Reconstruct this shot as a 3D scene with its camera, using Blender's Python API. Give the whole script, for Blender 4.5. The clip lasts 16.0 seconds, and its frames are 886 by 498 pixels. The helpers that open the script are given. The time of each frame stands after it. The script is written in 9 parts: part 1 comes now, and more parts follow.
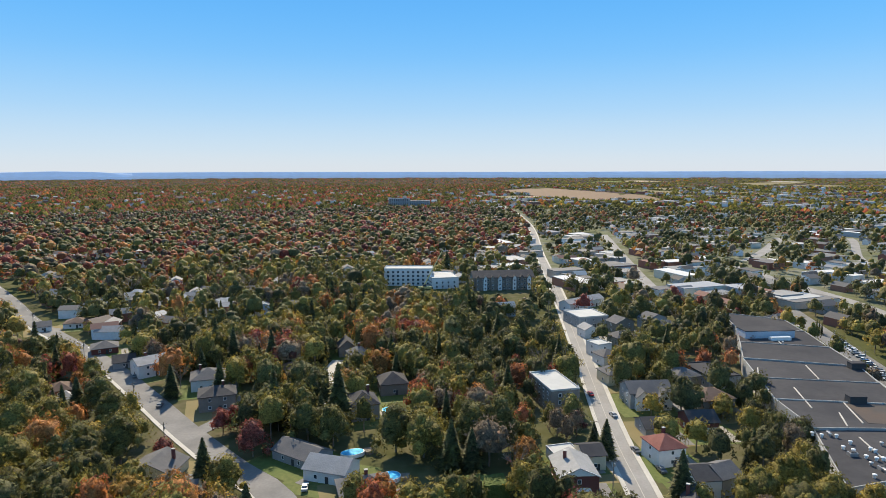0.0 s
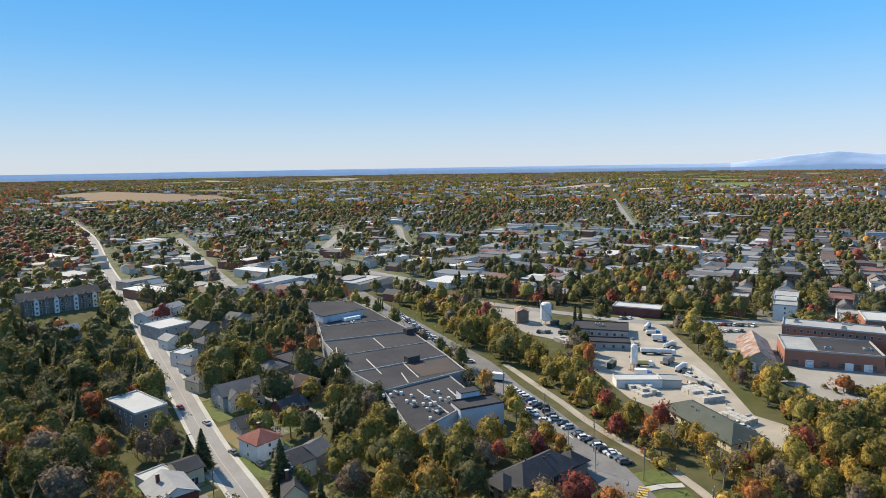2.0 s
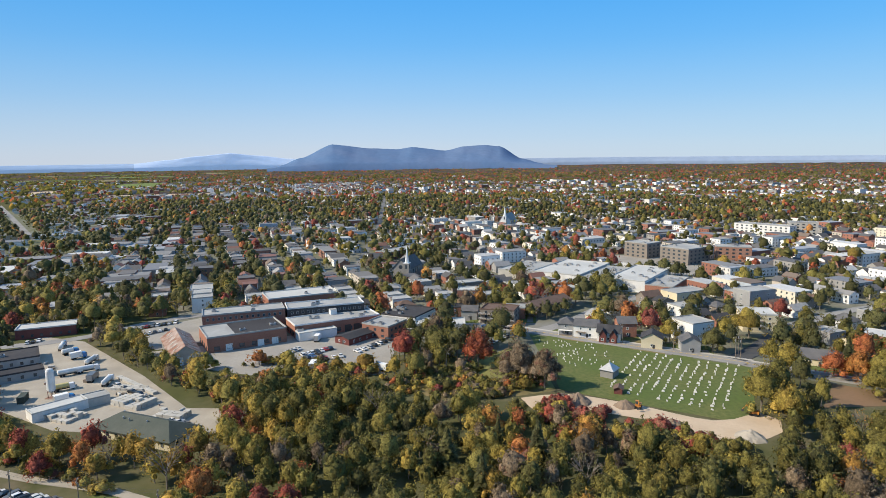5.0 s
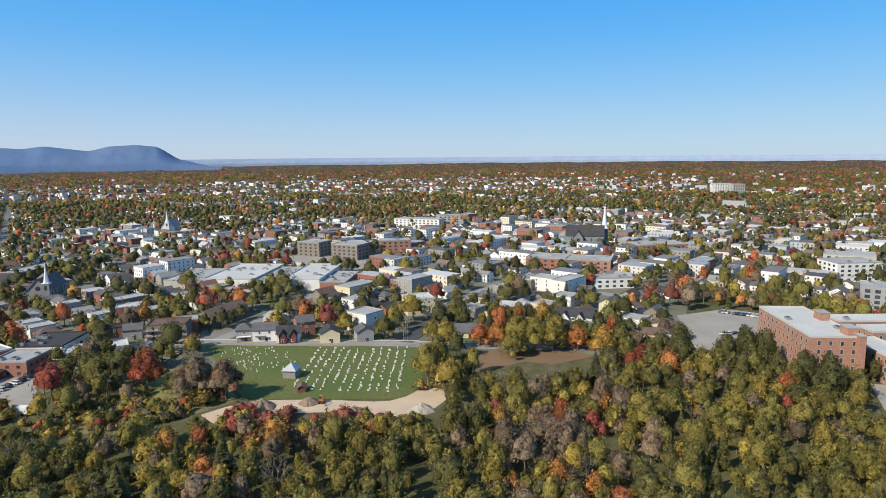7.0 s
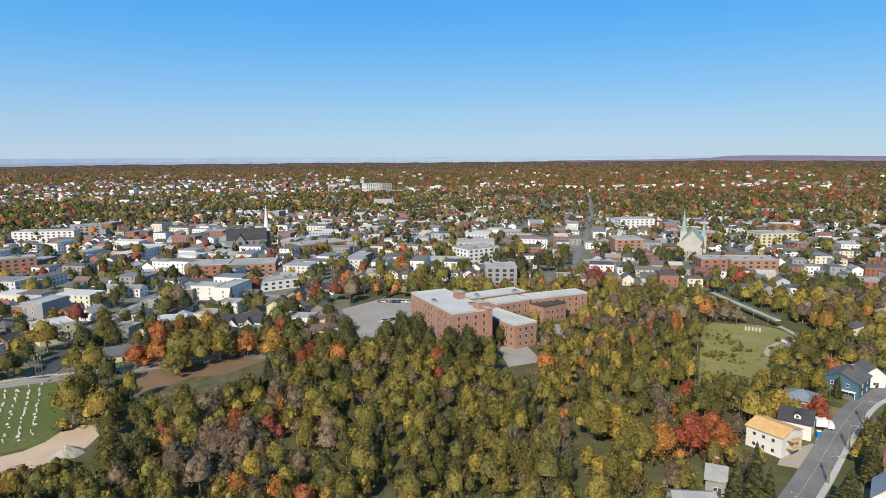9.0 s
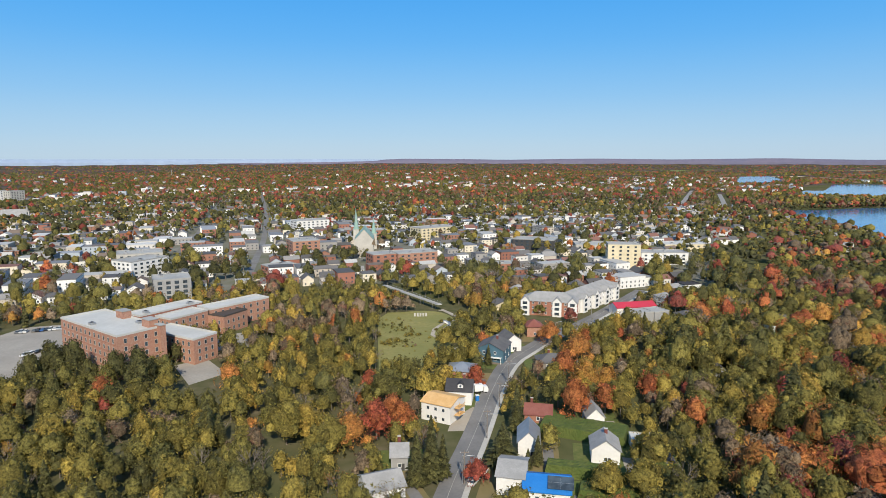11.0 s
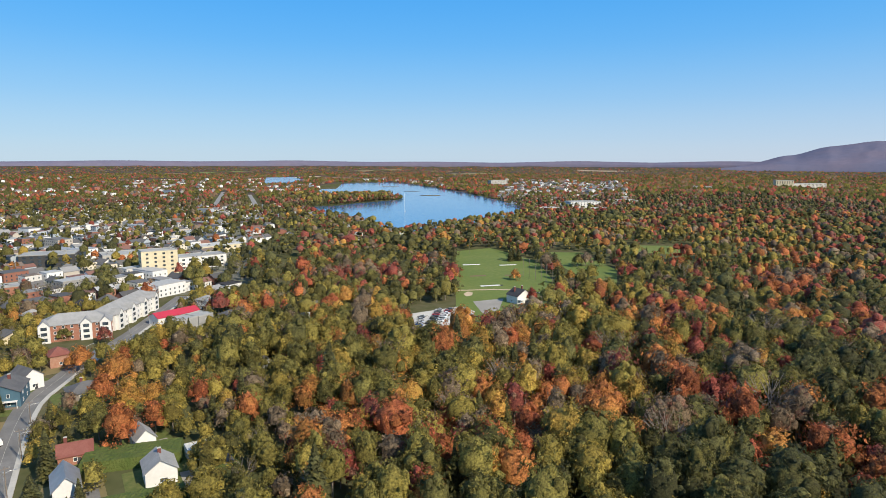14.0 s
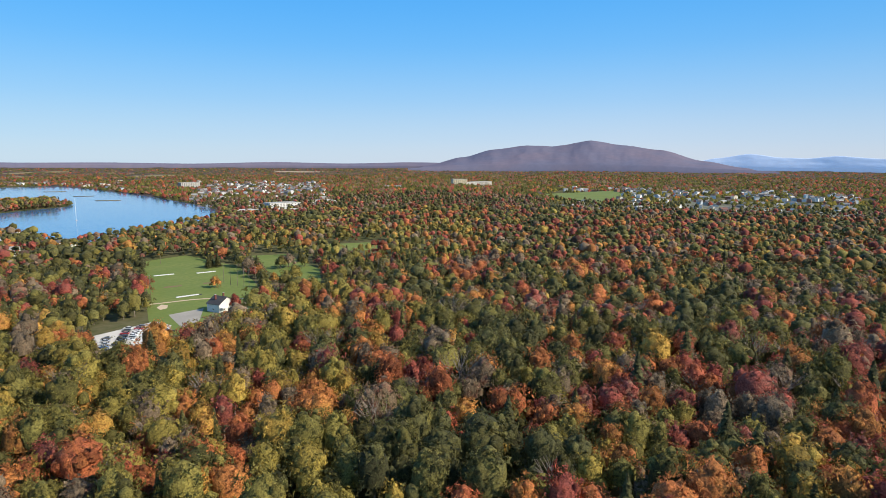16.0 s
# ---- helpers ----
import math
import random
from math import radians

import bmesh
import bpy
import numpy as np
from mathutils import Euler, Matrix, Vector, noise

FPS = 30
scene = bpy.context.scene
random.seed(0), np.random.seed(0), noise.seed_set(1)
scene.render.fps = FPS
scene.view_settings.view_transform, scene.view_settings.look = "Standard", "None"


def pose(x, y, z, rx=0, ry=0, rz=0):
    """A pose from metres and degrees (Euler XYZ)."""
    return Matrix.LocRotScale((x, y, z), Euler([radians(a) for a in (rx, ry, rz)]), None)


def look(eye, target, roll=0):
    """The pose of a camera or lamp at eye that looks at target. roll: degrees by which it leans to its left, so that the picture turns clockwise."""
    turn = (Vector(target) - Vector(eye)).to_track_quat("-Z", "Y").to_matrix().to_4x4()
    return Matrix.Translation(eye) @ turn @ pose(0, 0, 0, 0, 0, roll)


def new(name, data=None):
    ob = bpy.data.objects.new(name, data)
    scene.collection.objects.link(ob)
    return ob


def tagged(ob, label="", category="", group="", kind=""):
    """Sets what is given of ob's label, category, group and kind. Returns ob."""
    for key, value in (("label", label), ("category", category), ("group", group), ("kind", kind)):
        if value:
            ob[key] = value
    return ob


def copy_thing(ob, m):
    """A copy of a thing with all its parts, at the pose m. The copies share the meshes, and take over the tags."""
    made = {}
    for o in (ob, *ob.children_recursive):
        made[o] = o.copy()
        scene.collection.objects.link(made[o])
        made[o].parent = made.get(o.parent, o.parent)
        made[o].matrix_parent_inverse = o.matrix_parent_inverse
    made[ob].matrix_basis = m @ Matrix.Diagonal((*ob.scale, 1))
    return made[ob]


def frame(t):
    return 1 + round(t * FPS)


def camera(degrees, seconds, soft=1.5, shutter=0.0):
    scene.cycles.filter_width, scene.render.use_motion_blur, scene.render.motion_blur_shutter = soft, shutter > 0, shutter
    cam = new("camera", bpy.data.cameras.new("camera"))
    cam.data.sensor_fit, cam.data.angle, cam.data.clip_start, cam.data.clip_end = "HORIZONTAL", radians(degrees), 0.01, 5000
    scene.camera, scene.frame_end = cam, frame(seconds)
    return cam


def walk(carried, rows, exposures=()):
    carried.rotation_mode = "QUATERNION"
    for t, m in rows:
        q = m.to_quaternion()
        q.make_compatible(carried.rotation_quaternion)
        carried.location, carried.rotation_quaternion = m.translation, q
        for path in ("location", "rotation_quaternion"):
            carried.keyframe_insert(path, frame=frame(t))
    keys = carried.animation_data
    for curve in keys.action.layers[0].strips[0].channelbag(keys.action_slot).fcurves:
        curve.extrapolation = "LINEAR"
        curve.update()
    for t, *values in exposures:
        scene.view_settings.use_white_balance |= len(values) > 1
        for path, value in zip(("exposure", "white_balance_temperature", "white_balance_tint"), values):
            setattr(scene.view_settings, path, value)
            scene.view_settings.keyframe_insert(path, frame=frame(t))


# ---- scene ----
EYE = 90.0  # height of the flight over the ground
cam = camera(70.0, 16.0, soft=0.5)
walk(cam, [
    (0.0, pose(0, 0, EYE, 82.88, 0.16, -0.00)),
    (0.5, pose(0, 0, EYE, 82.87, 0.64, -10.03)),
    (1.0, pose(0, 0, EYE, 82.75, 0.75, -19.44)),
    (1.5, pose(0, 0, EYE, 82.62, 0.83, -28.42)),
    (2.0, pose(0, 0, EYE, 82.52, 0.87, -37.25)),
    (2.5, pose(0, 0, EYE, 82.40, 0.81, -46.04)),
    (3.0, pose(0, 0, EYE, 82.28, 0.78, -54.89)),
    (3.5, pose(0, 0, EYE, 82.18, 0.76, -63.59)),
    (4.0, pose(0, 0, EYE, 82.07, 0.78, -71.68)),
    (4.5, pose(0, 0, EYE, 81.96, 0.74, -79.63)),
    (7.0, pose(0, 0, EYE, 81.64, 0.66, -116.60)),
    (7.5, pose(0, 0, EYE, 81.60, 0.66, -123.78)),
    (8.0, pose(0, 0, EYE, 81.57, 0.63, -131.03)),
    (8.5, pose(0, 0, EYE, 81.52, 0.52, -138.74)),
    (9.0, pose(0, 0, EYE, 81.51, 0.39, -146.65)),
    (9.5, pose(0, 0, EYE, 81.51, 0.32, -154.24)),
    (10.0, pose(0, 0, EYE, 81.51, 0.23, -161.65)),
    (12.5, pose(0, 0, EYE, 81.70, -0.09, -195.41)),
    (13.0, pose(0, 0, EYE, 81.74, -0.15, -202.30)),
    (13.5, pose(0, 0, EYE, 81.82, -0.19, -209.18)),
    (14.0, pose(0, 0, EYE, 81.86, -0.20, -215.95)),
    (14.5, pose(0, 0, EYE, 81.92, -0.20, -222.70)),
    (15.0, pose(0, 0, EYE, 81.96, -0.20, -229.50)),
    (15.5, pose(0, 0, EYE, 82.01, -0.26, -235.70)),
    (16.0, pose(0, 0, EYE, 82.07, -0.34, -242.66)),
], exposures=((0.0, 0.52, 6800, 10), (2.5, 0.40, 6700, 10), (6.0, 0.20, 6400, 10), (9.5, 0.11, 6300, 10), (13.0, 0.14, 6350, 10), (16.0, 0.30, 6500, 10)))

# ---------------------------------------------------------------- light
SUN_AZ, SUN_EL = -11.0, 37.0  # degrees, clockwise from +y, over the horizon
world = bpy.data.worlds.new("sky")
scene.world = world
world.use_nodes = True
wn, wl = world.node_tree.nodes, world.node_tree.links
sky = wn.new("ShaderNodeTexSky")
sky.sky_type, sky.sun_disc = "NISHITA", False
sky.sun_elevation, sky.sun_rotation = radians(SUN_EL), radians(SUN_AZ)
sky.air_density, sky.dust_density, sky.ozone_density, sky.altitude = 1.0, 0.0, 2.0, 100
# clear autumn sky: the physical sky, deepened by a soft gradient from the pale horizon up
up = wn.new("ShaderNodeTexCoord")
split = wn.new("ShaderNodeSeparateXYZ")
wl.new(up.outputs["Generated"], split.inputs[0])
grad = wn.new("ShaderNodeValToRGB")
tones = [(0.0, (0.57, 0.67, 0.82)), (0.03, (0.54, 0.68, 0.86)), (0.09, (0.34, 0.61, 0.92)), (0.17, (0.135, 0.50, 0.98)), (0.28, (0.05, 0.39, 0.96)), (0.42, (0.12, 0.36, 0.78)), (1.0, (0.22, 0.36, 0.60))]
grad.color_ramp.interpolation = "B_SPLINE"
while len(grad.color_ramp.elements) < len(tones):
    grad.color_ramp.elements.new(0.5)
for e, (h, c) in zip(grad.color_ramp.elements, tones):
    e.position, e.color = h, (*c, 1)
wl.new(split.outputs["Z"], grad.inputs[0])
dim = wn.new("ShaderNodeVectorMath")
dim.operation = "SCALE"
dim.inputs["Scale"].default_value = 0.085
wl.new(sky.outputs["Color"], dim.inputs[0])
blend = wn.new("ShaderNodeMix")
blend.data_type = "RGBA"
blend.inputs[0].default_value = 0.85
wl.new(dim.outputs[0], blend.inputs[6]), wl.new(grad.outputs[0], blend.inputs[7])
facing = wn.new("ShaderNodeVectorMath")
facing.operation = "DOT_PRODUCT"
facing.inputs[1].default_value = (-math.sin(radians(SUN_AZ)), -math.cos(radians(SUN_AZ)), 0)
wl.new(up.outputs["Generated"], facing.inputs[0])
away = wn.new("ShaderNodeMapRange")  # the sky is deeper blue opposite the sun
away.inputs[1].default_value, away.inputs[2].default_value = 0.0, 0.85
wl.new(facing.outputs["Value"], away.inputs[0])
deep = wn.new("ShaderNodeMix")
deep.data_type, deep.blend_type = "RGBA", "MULTIPLY"
deep.inputs[7].default_value = (0.86, 0.98, 1.01, 1)
wl.new(away.outputs[0], deep.inputs[0]), wl.new(blend.outputs[2], deep.inputs[6])
sunward_dim = wn.new("ShaderNodeMapRange")  # dimmed on the sun's side to offset the higher exposure there
sunward_dim.inputs[1].default_value, sunward_dim.inputs[2].default_value, sunward_dim.inputs[3].default_value, sunward_dim.inputs[4].default_value = -1.0, 0.0, 0.86, 1.0
wl.new(facing.outputs["Value"], sunward_dim.inputs[0])
dimmed_sky = wn.new("ShaderNodeVectorMath")
dimmed_sky.operation = "SCALE"
wl.new(deep.outputs[2], dimmed_sky.inputs[0]), wl.new(sunward_dim.outputs[0], dimmed_sky.inputs["Scale"])
wl.new(dimmed_sky.outputs[0], wn["Background"].inputs["Color"])
wn["Background"].inputs["Strength"].default_value = 0.87
sun = new("sun", bpy.data.lights.new("sun", "SUN"))
sun.data.energy, sun.data.angle, sun.data.color = 5.3, radians(0.5), (1.0, 0.885, 0.70)
sa, se = radians(SUN_AZ), radians(SUN_EL)
sun.matrix_world = look((0, 0, 400), (-400 * math.sin(sa) * math.cos(se), -400 * math.cos(sa) * math.cos(se), 400 - 400 * math.sin(se)))


# ---------------------------------------------------------------- materials
def shader(name, rough=0.8, metal=0.0, spec=0.3):
    m = bpy.data.materials.new(name)
    m.use_nodes = True
    p = m.node_tree.nodes["Principled BSDF"]
    p.inputs["Roughness"].default_value, p.inputs["Metallic"].default_value = rough, metal
    p.inputs["Specular IOR Level"].default_value = spec
    return m, m.node_tree.nodes, m.node_tree.links, p


def mixed(nodes, links, fac, a, b, kind="MIX"):
    n = nodes.new("ShaderNodeMix")
    n.data_type, n.blend_type = "RGBA", kind
    for sock, v in ((n.inputs[0], fac), (n.inputs[6], a), (n.inputs[7], b)):
        if isinstance(v, (tuple, list)):
            sock.default_value = (*v[:3], 1)
        elif isinstance(v, (int, float)):
            sock.default_value = v
        else:
            links.new(v, sock)
    return n.outputs[2]


def noise_of(nodes, links, scale, detail=3.0, low=0.35, high=0.65, vector=None):
    n = nodes.new("ShaderNodeTexNoise")
    n.inputs["Scale"].default_value, n.inputs["Detail"].default_value = scale, detail
    if vector is not None:
        links.new(vector, n.inputs["Vector"])
    r = nodes.new("ShaderNodeMapRange")
    r.inputs[1].default_value, r.inputs[2].default_value = low, high
    links.new(n.outputs["Fac"], r.inputs[0])
    return r.outputs[0]


def surface(name, a, b, coarse=0.05, fine=1.5, rough=0.85, metal=0.0, spec=0.3, bump=0.0, c=None, random_tone=0.0):
    """A plain worn surface: two tones in broad patches, a third in fine grain, metres in world space."""
    m, n, l, p = shader(name, rough, metal, spec)
    pos = n.new("ShaderNodeNewGeometry").outputs["Position"]
    col = mixed(n, l, noise_of(n, l, coarse, 4, vector=pos), a, b)
    grain = noise_of(n, l, fine, 4, 0.3, 0.7, vector=pos)
    third = c or tuple(0.72 * v for v in a)
    col = mixed(n, l, grain, col, third) if c else mixed(n, l, 0.35, col, mixed(n, l, grain, col, third))
    if random_tone:
        info = n.new("ShaderNodeObjectInfo").outputs["Random"]
        r = n.new("ShaderNodeMapRange")
        r.inputs[3].default_value, r.inputs[4].default_value = 1 - random_tone, 1 + random_tone
        l.new(info, r.inputs[0])
        s = n.new("ShaderNodeVectorMath")
        s.operation = "SCALE"
        l.new(col, s.inputs[0]), l.new(r.outputs[0], s.inputs["Scale"])
        col = s.outputs[0]
    l.new(col, p.inputs["Base Color"])
    if bump:
        bn = n.new("ShaderNodeBump")
        bn.inputs["Strength"].default_value, bn.inputs["Distance"].default_value = bump, 0.3
        l.new(grain, bn.inputs["Height"]), l.new(bn.outputs[0], p.inputs["Normal"])
    return m


def island_mix(name, stops, rough=0.85, spec=0.3, wear=0.25):
    """One of several true colours for every separate piece."""
    m, n, l, p = shader(name, rough, 0, spec)
    geo = n.new("ShaderNodeNewGeometry")
    ramp = n.new("ShaderNodeValToRGB")
    ramp.color_ramp.interpolation = "CONSTANT"
    while len(ramp.color_ramp.elements) < len(stops):
        ramp.color_ramp.elements.new(0.5)
    for k, (e, c) in enumerate(zip(ramp.color_ramp.elements, stops)):
        e.position, e.color = k / len(stops), (*c, 1)
    l.new(geo.outputs["Random Per Island"], ramp.inputs[0])
    dirt = noise_of(n, l, 0.6, 4, 0.35, 0.75, vector=geo.outputs["Position"])
    l.new(mixed(n, l, dirt, ramp.outputs[0], mixed(n, l, wear, ramp.outputs[0], (0.12, 0.11, 0.1))), p.inputs["Base Color"])
    return m


HUES = [  # leaf colours by the hue number that each tree carries
    (0.00, (0.080, 0.080, 0.031)), (0.12, (0.146, 0.131, 0.035)), (0.25, (0.225, 0.184, 0.042)), (0.38, (0.305, 0.226, 0.047)),
    (0.48, (0.39, 0.238, 0.050)), (0.57, (0.41, 0.186, 0.049)), (0.66, (0.38, 0.138, 0.046)), (0.75, (0.35, 0.101, 0.044)),
    (0.83, (0.30, 0.071, 0.050)), (0.885, (0.225, 0.074, 0.056)), (0.925, (0.175, 0.125, 0.075)), (1.00, (0.21, 0.158, 0.106))]


def foliage(name, lacy=False, thin=0.34):
    m, n, l, p = shader(name, 0.7, 0, 0.25 if thin > 0.1 else 0.0)
    at = n.new("ShaderNodeAttribute")
    at.attribute_name = "hue"
    ramp = n.new("ShaderNodeValToRGB")
    while len(ramp.color_ramp.elements) < len(HUES):
        ramp.color_ramp.elements.new(0.5)
    for e, (pos, c) in zip(ramp.color_ramp.elements, HUES):
        e.position, e.color = pos, (*c, 1)
    geo = n.new("ShaderNodeNewGeometry")
    add = n.new("ShaderNodeMath")
    add.operation = "MULTIPLY_ADD"
    l.new(geo.outputs["Random Per Island"], add.inputs[0])
    add.inputs[1].default_value = 0.07
    shift = n.new("ShaderNodeMath")
    shift.inputs[1].default_value = -0.035
    l.new(at.outputs["Fac"], shift.inputs[0]), l.new(shift.outputs[0], add.inputs[2])
    turned = n.new("ShaderNodeTexNoise")
    turned.inputs["Scale"].default_value, turned.inputs["Detail"].default_value = 0.33, 2.0
    l.new(geo.outputs["Position"], turned.inputs["Vector"])
    patch = n.new("ShaderNodeMapRange")
    patch.inputs[1].default_value, patch.inputs[2].default_value, patch.inputs[3].default_value, patch.inputs[4].default_value = 0.35, 0.65, -0.05, 0.0
    l.new(turned.outputs["Fac"], patch.inputs[0])
    total = n.new("ShaderNodeMath")
    l.new(add.outputs[0], total.inputs[0]), l.new(patch.outputs[0], total.inputs[1])
    l.new(total.outputs[0], ramp.inputs[0])
    tone = n.new("ShaderNodeMapRange")
    tone.inputs[3].default_value, tone.inputs[4].default_value = (0.5, 1.45) if thin > 0.1 else (0.6, 1.15)
    mul = n.new("ShaderNodeMath")
    mul.operation = "MULTIPLY"
    mul.inputs[1].default_value = 7.31
    fr = n.new("ShaderNodeMath")
    fr.operation = "FRACT"
    l.new(geo.outputs["Random Per Island"], mul.inputs[0]), l.new(mul.outputs[0], fr.inputs[0]), l.new(fr.outputs[0], tone.inputs[0])
    s = n.new("ShaderNodeVectorMath")
    s.operation = "SCALE"
    l.new(ramp.outputs[0], s.inputs[0])
    sprig = n.new("ShaderNodeTexNoise")
    sprig.inputs["Scale"].default_value, sprig.inputs["Detail"].default_value, sprig.inputs["Roughness"].default_value = 1.5, 5.0, 0.82
    l.new(geo.outputs["Position"], sprig.inputs["Vector"])
    # Noise scales the leaf colour, painting in the shade between clumps of leaves.
    gaps = n.new("ShaderNodeMapRange")
    gaps.inputs[1].default_value, gaps.inputs[2].default_value, gaps.inputs[3].default_value, gaps.inputs[4].default_value = 0.38, 0.62, 0.4, 1.6
    l.new(sprig.outputs["Fac"], gaps.inputs[0])
    both = n.new("ShaderNodeMath")
    both.operation = "MULTIPLY"
    l.new(tone.outputs[0], both.inputs[0]), l.new(gaps.outputs[0], both.inputs[1]), l.new(both.outputs[0], s.inputs["Scale"])
    l.new(s.outputs[0], p.inputs["Base Color"])
    rel = n.new("ShaderNodeBump")
    rel.inputs["Strength"].default_value, rel.inputs["Distance"].default_value = 0.8, 0.5
    l.new(sprig.outputs["Fac"], rel.inputs["Height"]), l.new(rel.outputs[0], p.inputs["Normal"])
    tr = n.new("ShaderNodeBsdfTranslucent")
    l.new(s.outputs[0], tr.inputs["Color"])
    mx = n.new("ShaderNodeMixShader")
    mx.inputs[0].default_value = thin
    out = n["Material Output"]
    l.new(p.outputs[0], mx.inputs[1]), l.new(tr.outputs[0], mx.inputs[2]), l.new(mx.outputs[0], out.inputs["Surface"])
    if lacy:  # sprays of leaves with gaps between them
        edge = noise_of(n, l, 1.9, 2.0, 0.475, 0.505, vector=geo.outputs["Position"])
        gap, spray = n.new("ShaderNodeBsdfTransparent"), n.new("ShaderNodeMixShader")
        l.new(edge, spray.inputs[0]), l.new(gap.outputs[0], spray.inputs[1]), l.new(mx.outputs[0], spray.inputs[2])
        l.new(spray.outputs[0], out.inputs["Surface"])
    return m


LEAF, INNER, FAR_LEAF = foliage("leaf_sprays", True, 0.36), foliage("leaves", False, 0.27), foliage("far_leaves", False, 0.08)
BARK = surface("bark", (0.19, 0.155, 0.125), (0.25, 0.215, 0.18), 0.5, 6)
GROUND = surface("ground_cover", (0.095, 0.10, 0.042), (0.15, 0.125, 0.085), 0.012, 0.15, 0.95, spec=0.0, c=(0.075, 0.08, 0.035))
TOWN_GROUND = surface("town_ground", (0.22, 0.215, 0.20), (0.10, 0.112, 0.05), 0.028, 0.12, 0.95, spec=0.05, c=(0.16, 0.155, 0.12))
LAWN = surface("lawn", (0.092, 0.128, 0.028), (0.15, 0.148, 0.05), 0.045, 0.6, 0.95, c=(0.075, 0.10, 0.025))
FAIRWAY = surface("fairway_grass", (0.12, 0.165, 0.034), (0.175, 0.195, 0.05), 0.025, 0.3, 0.95, c=(0.11, 0.15, 0.03))
MEADOW = surface("rough_meadow", (0.27, 0.235, 0.085), (0.16, 0.17, 0.05), 0.05, 0.4, 0.95, c=(0.20, 0.19, 0.06), bump=0.8)
WORKS_GROUND = surface("works_ground", (0.14, 0.15, 0.075), (0.25, 0.245, 0.225), 0.016, 0.1, 0.95, spec=0.05, c=(0.11, 0.115, 0.06))
DRYGRASS = surface("dry_grass", (0.22, 0.17, 0.08), (0.16, 0.14, 0.06), 0.05, 0.6, 0.95)
REEDS = surface("dry_reeds", (0.17, 0.135, 0.06), (0.11, 0.10, 0.045), 0.2, 1.0, 0.95, bump=0.8)
EARTH = surface("bare_earth", (0.21, 0.13, 0.075), (0.16, 0.11, 0.06), 0.08, 0.8, 0.95)
ROAD = surface("worn_asphalt", (0.235, 0.225, 0.215), (0.30, 0.29, 0.275), 0.07, 1.2, 0.9)
OLD_ROAD = surface("patched_asphalt", (0.15, 0.146, 0.142), (0.215, 0.208, 0.20), 0.09, 1.0, 0.9)
DARK_ROAD = surface("fresh_asphalt", (0.06, 0.06, 0.062), (0.085, 0.085, 0.085), 0.07, 1.2, 0.9)
LOT = surface("car_park_asphalt", (0.28, 0.26, 0.23), (0.35, 0.325, 0.285), 0.06, 0.9, 0.92)
CONCRETE = surface("concrete", (0.42, 0.40, 0.36), (0.5, 0.48, 0.44), 0.15, 1.4, 0.9)
GRAVEL = surface("pale_gravel", (0.40, 0.355, 0.29), (0.30, 0.265, 0.215), 0.08, 1.1, 0.95)
WHITE_GRAVEL = surface("white_gravel", (0.58, 0.55, 0.50), (0.48, 0.455, 0.41), 0.08, 1.1, 0.95)
SAND = surface("sand", (0.55, 0.43, 0.31), (0.46, 0.35, 0.24), 0.08, 0.9, 0.95)
SOIL = surface("heaped_soil", (0.26, 0.19, 0.135), (0.20, 0.15, 0.11), 0.25, 1.5, 0.95, bump=0.5)
TAR = surface("tar_roof", (0.050, 0.050, 0.055), (0.074, 0.072, 0.075), 0.05, 0.5, 0.95, spec=0.1)
TAR_OLD = surface("worn_tar_roof", (0.085, 0.062, 0.05), (0.06, 0.055, 0.052), 0.12, 0.6, 0.85)
GREY_ROOF = surface("grey_roof_membrane", (0.30, 0.30, 0.29), (0.40, 0.40, 0.385), 0.06, 0.6, 0.85)
WHITE_ROOF = surface("white_roof_membrane", (0.52, 0.52, 0.50), (0.44, 0.44, 0.42), 0.06, 0.6, 0.9, spec=0.1)
SHINGLE = surface("grey_shingle", (0.10, 0.10, 0.105), (0.135, 0.13, 0.13), 0.3, 2.5, 0.9, bump=0.2)
SHINGLE_DARK = surface("charcoal_shingle", (0.045, 0.045, 0.05), (0.065, 0.063, 0.065), 0.3, 2.5, 0.9, bump=0.2)
SHINGLE_BROWN = surface("brown_shingle", (0.13, 0.085, 0.065), (0.165, 0.11, 0.085), 0.3, 2.5, 0.9, bump=0.2)
SHINGLE_RED = surface("red_brown_shingle", (0.20, 0.07, 0.055), (0.25, 0.10, 0.08), 0.3, 2.5, 0.9, bump=0.2)
SHINGLE_LIGHT = surface("pale_grey_shingle", (0.27, 0.27, 0.265), (0.34, 0.335, 0.33), 0.3, 2.5, 0.9, bump=0.2)
GREEN_ROOF = surface("dark_green_roof", (0.055, 0.068, 0.055), (0.075, 0.085, 0.07), 0.2, 1.2, 0.7)
BLUE_ROOF = surface("blue_sheet_roof", (0.02, 0.16, 0.48), (0.03, 0.19, 0.53), 0.3, 2, 0.45)
RED_ROOF = surface("red_sheet_roof", (0.50, 0.04, 0.07), (0.42, 0.04, 0.06), 0.3, 2, 0.5)
PLYWOOD = surface("bare_plywood", (0.60, 0.36, 0.14), (0.66, 0.42, 0.19), 0.5, 1.5, 0.8)
WHITE = surface("white_siding", (0.74, 0.73, 0.71), (0.66, 0.65, 0.62), 0.2, 1.2, 0.7)
SIDING_PALE = surface("pale_blue_cladding", (0.52, 0.55, 0.60), (0.46, 0.49, 0.54), 0.2, 1.2, 0.7)
CREAM = surface("cream_siding", (0.66, 0.58, 0.40), (0.58, 0.50, 0.34), 0.2, 1.2, 0.75)
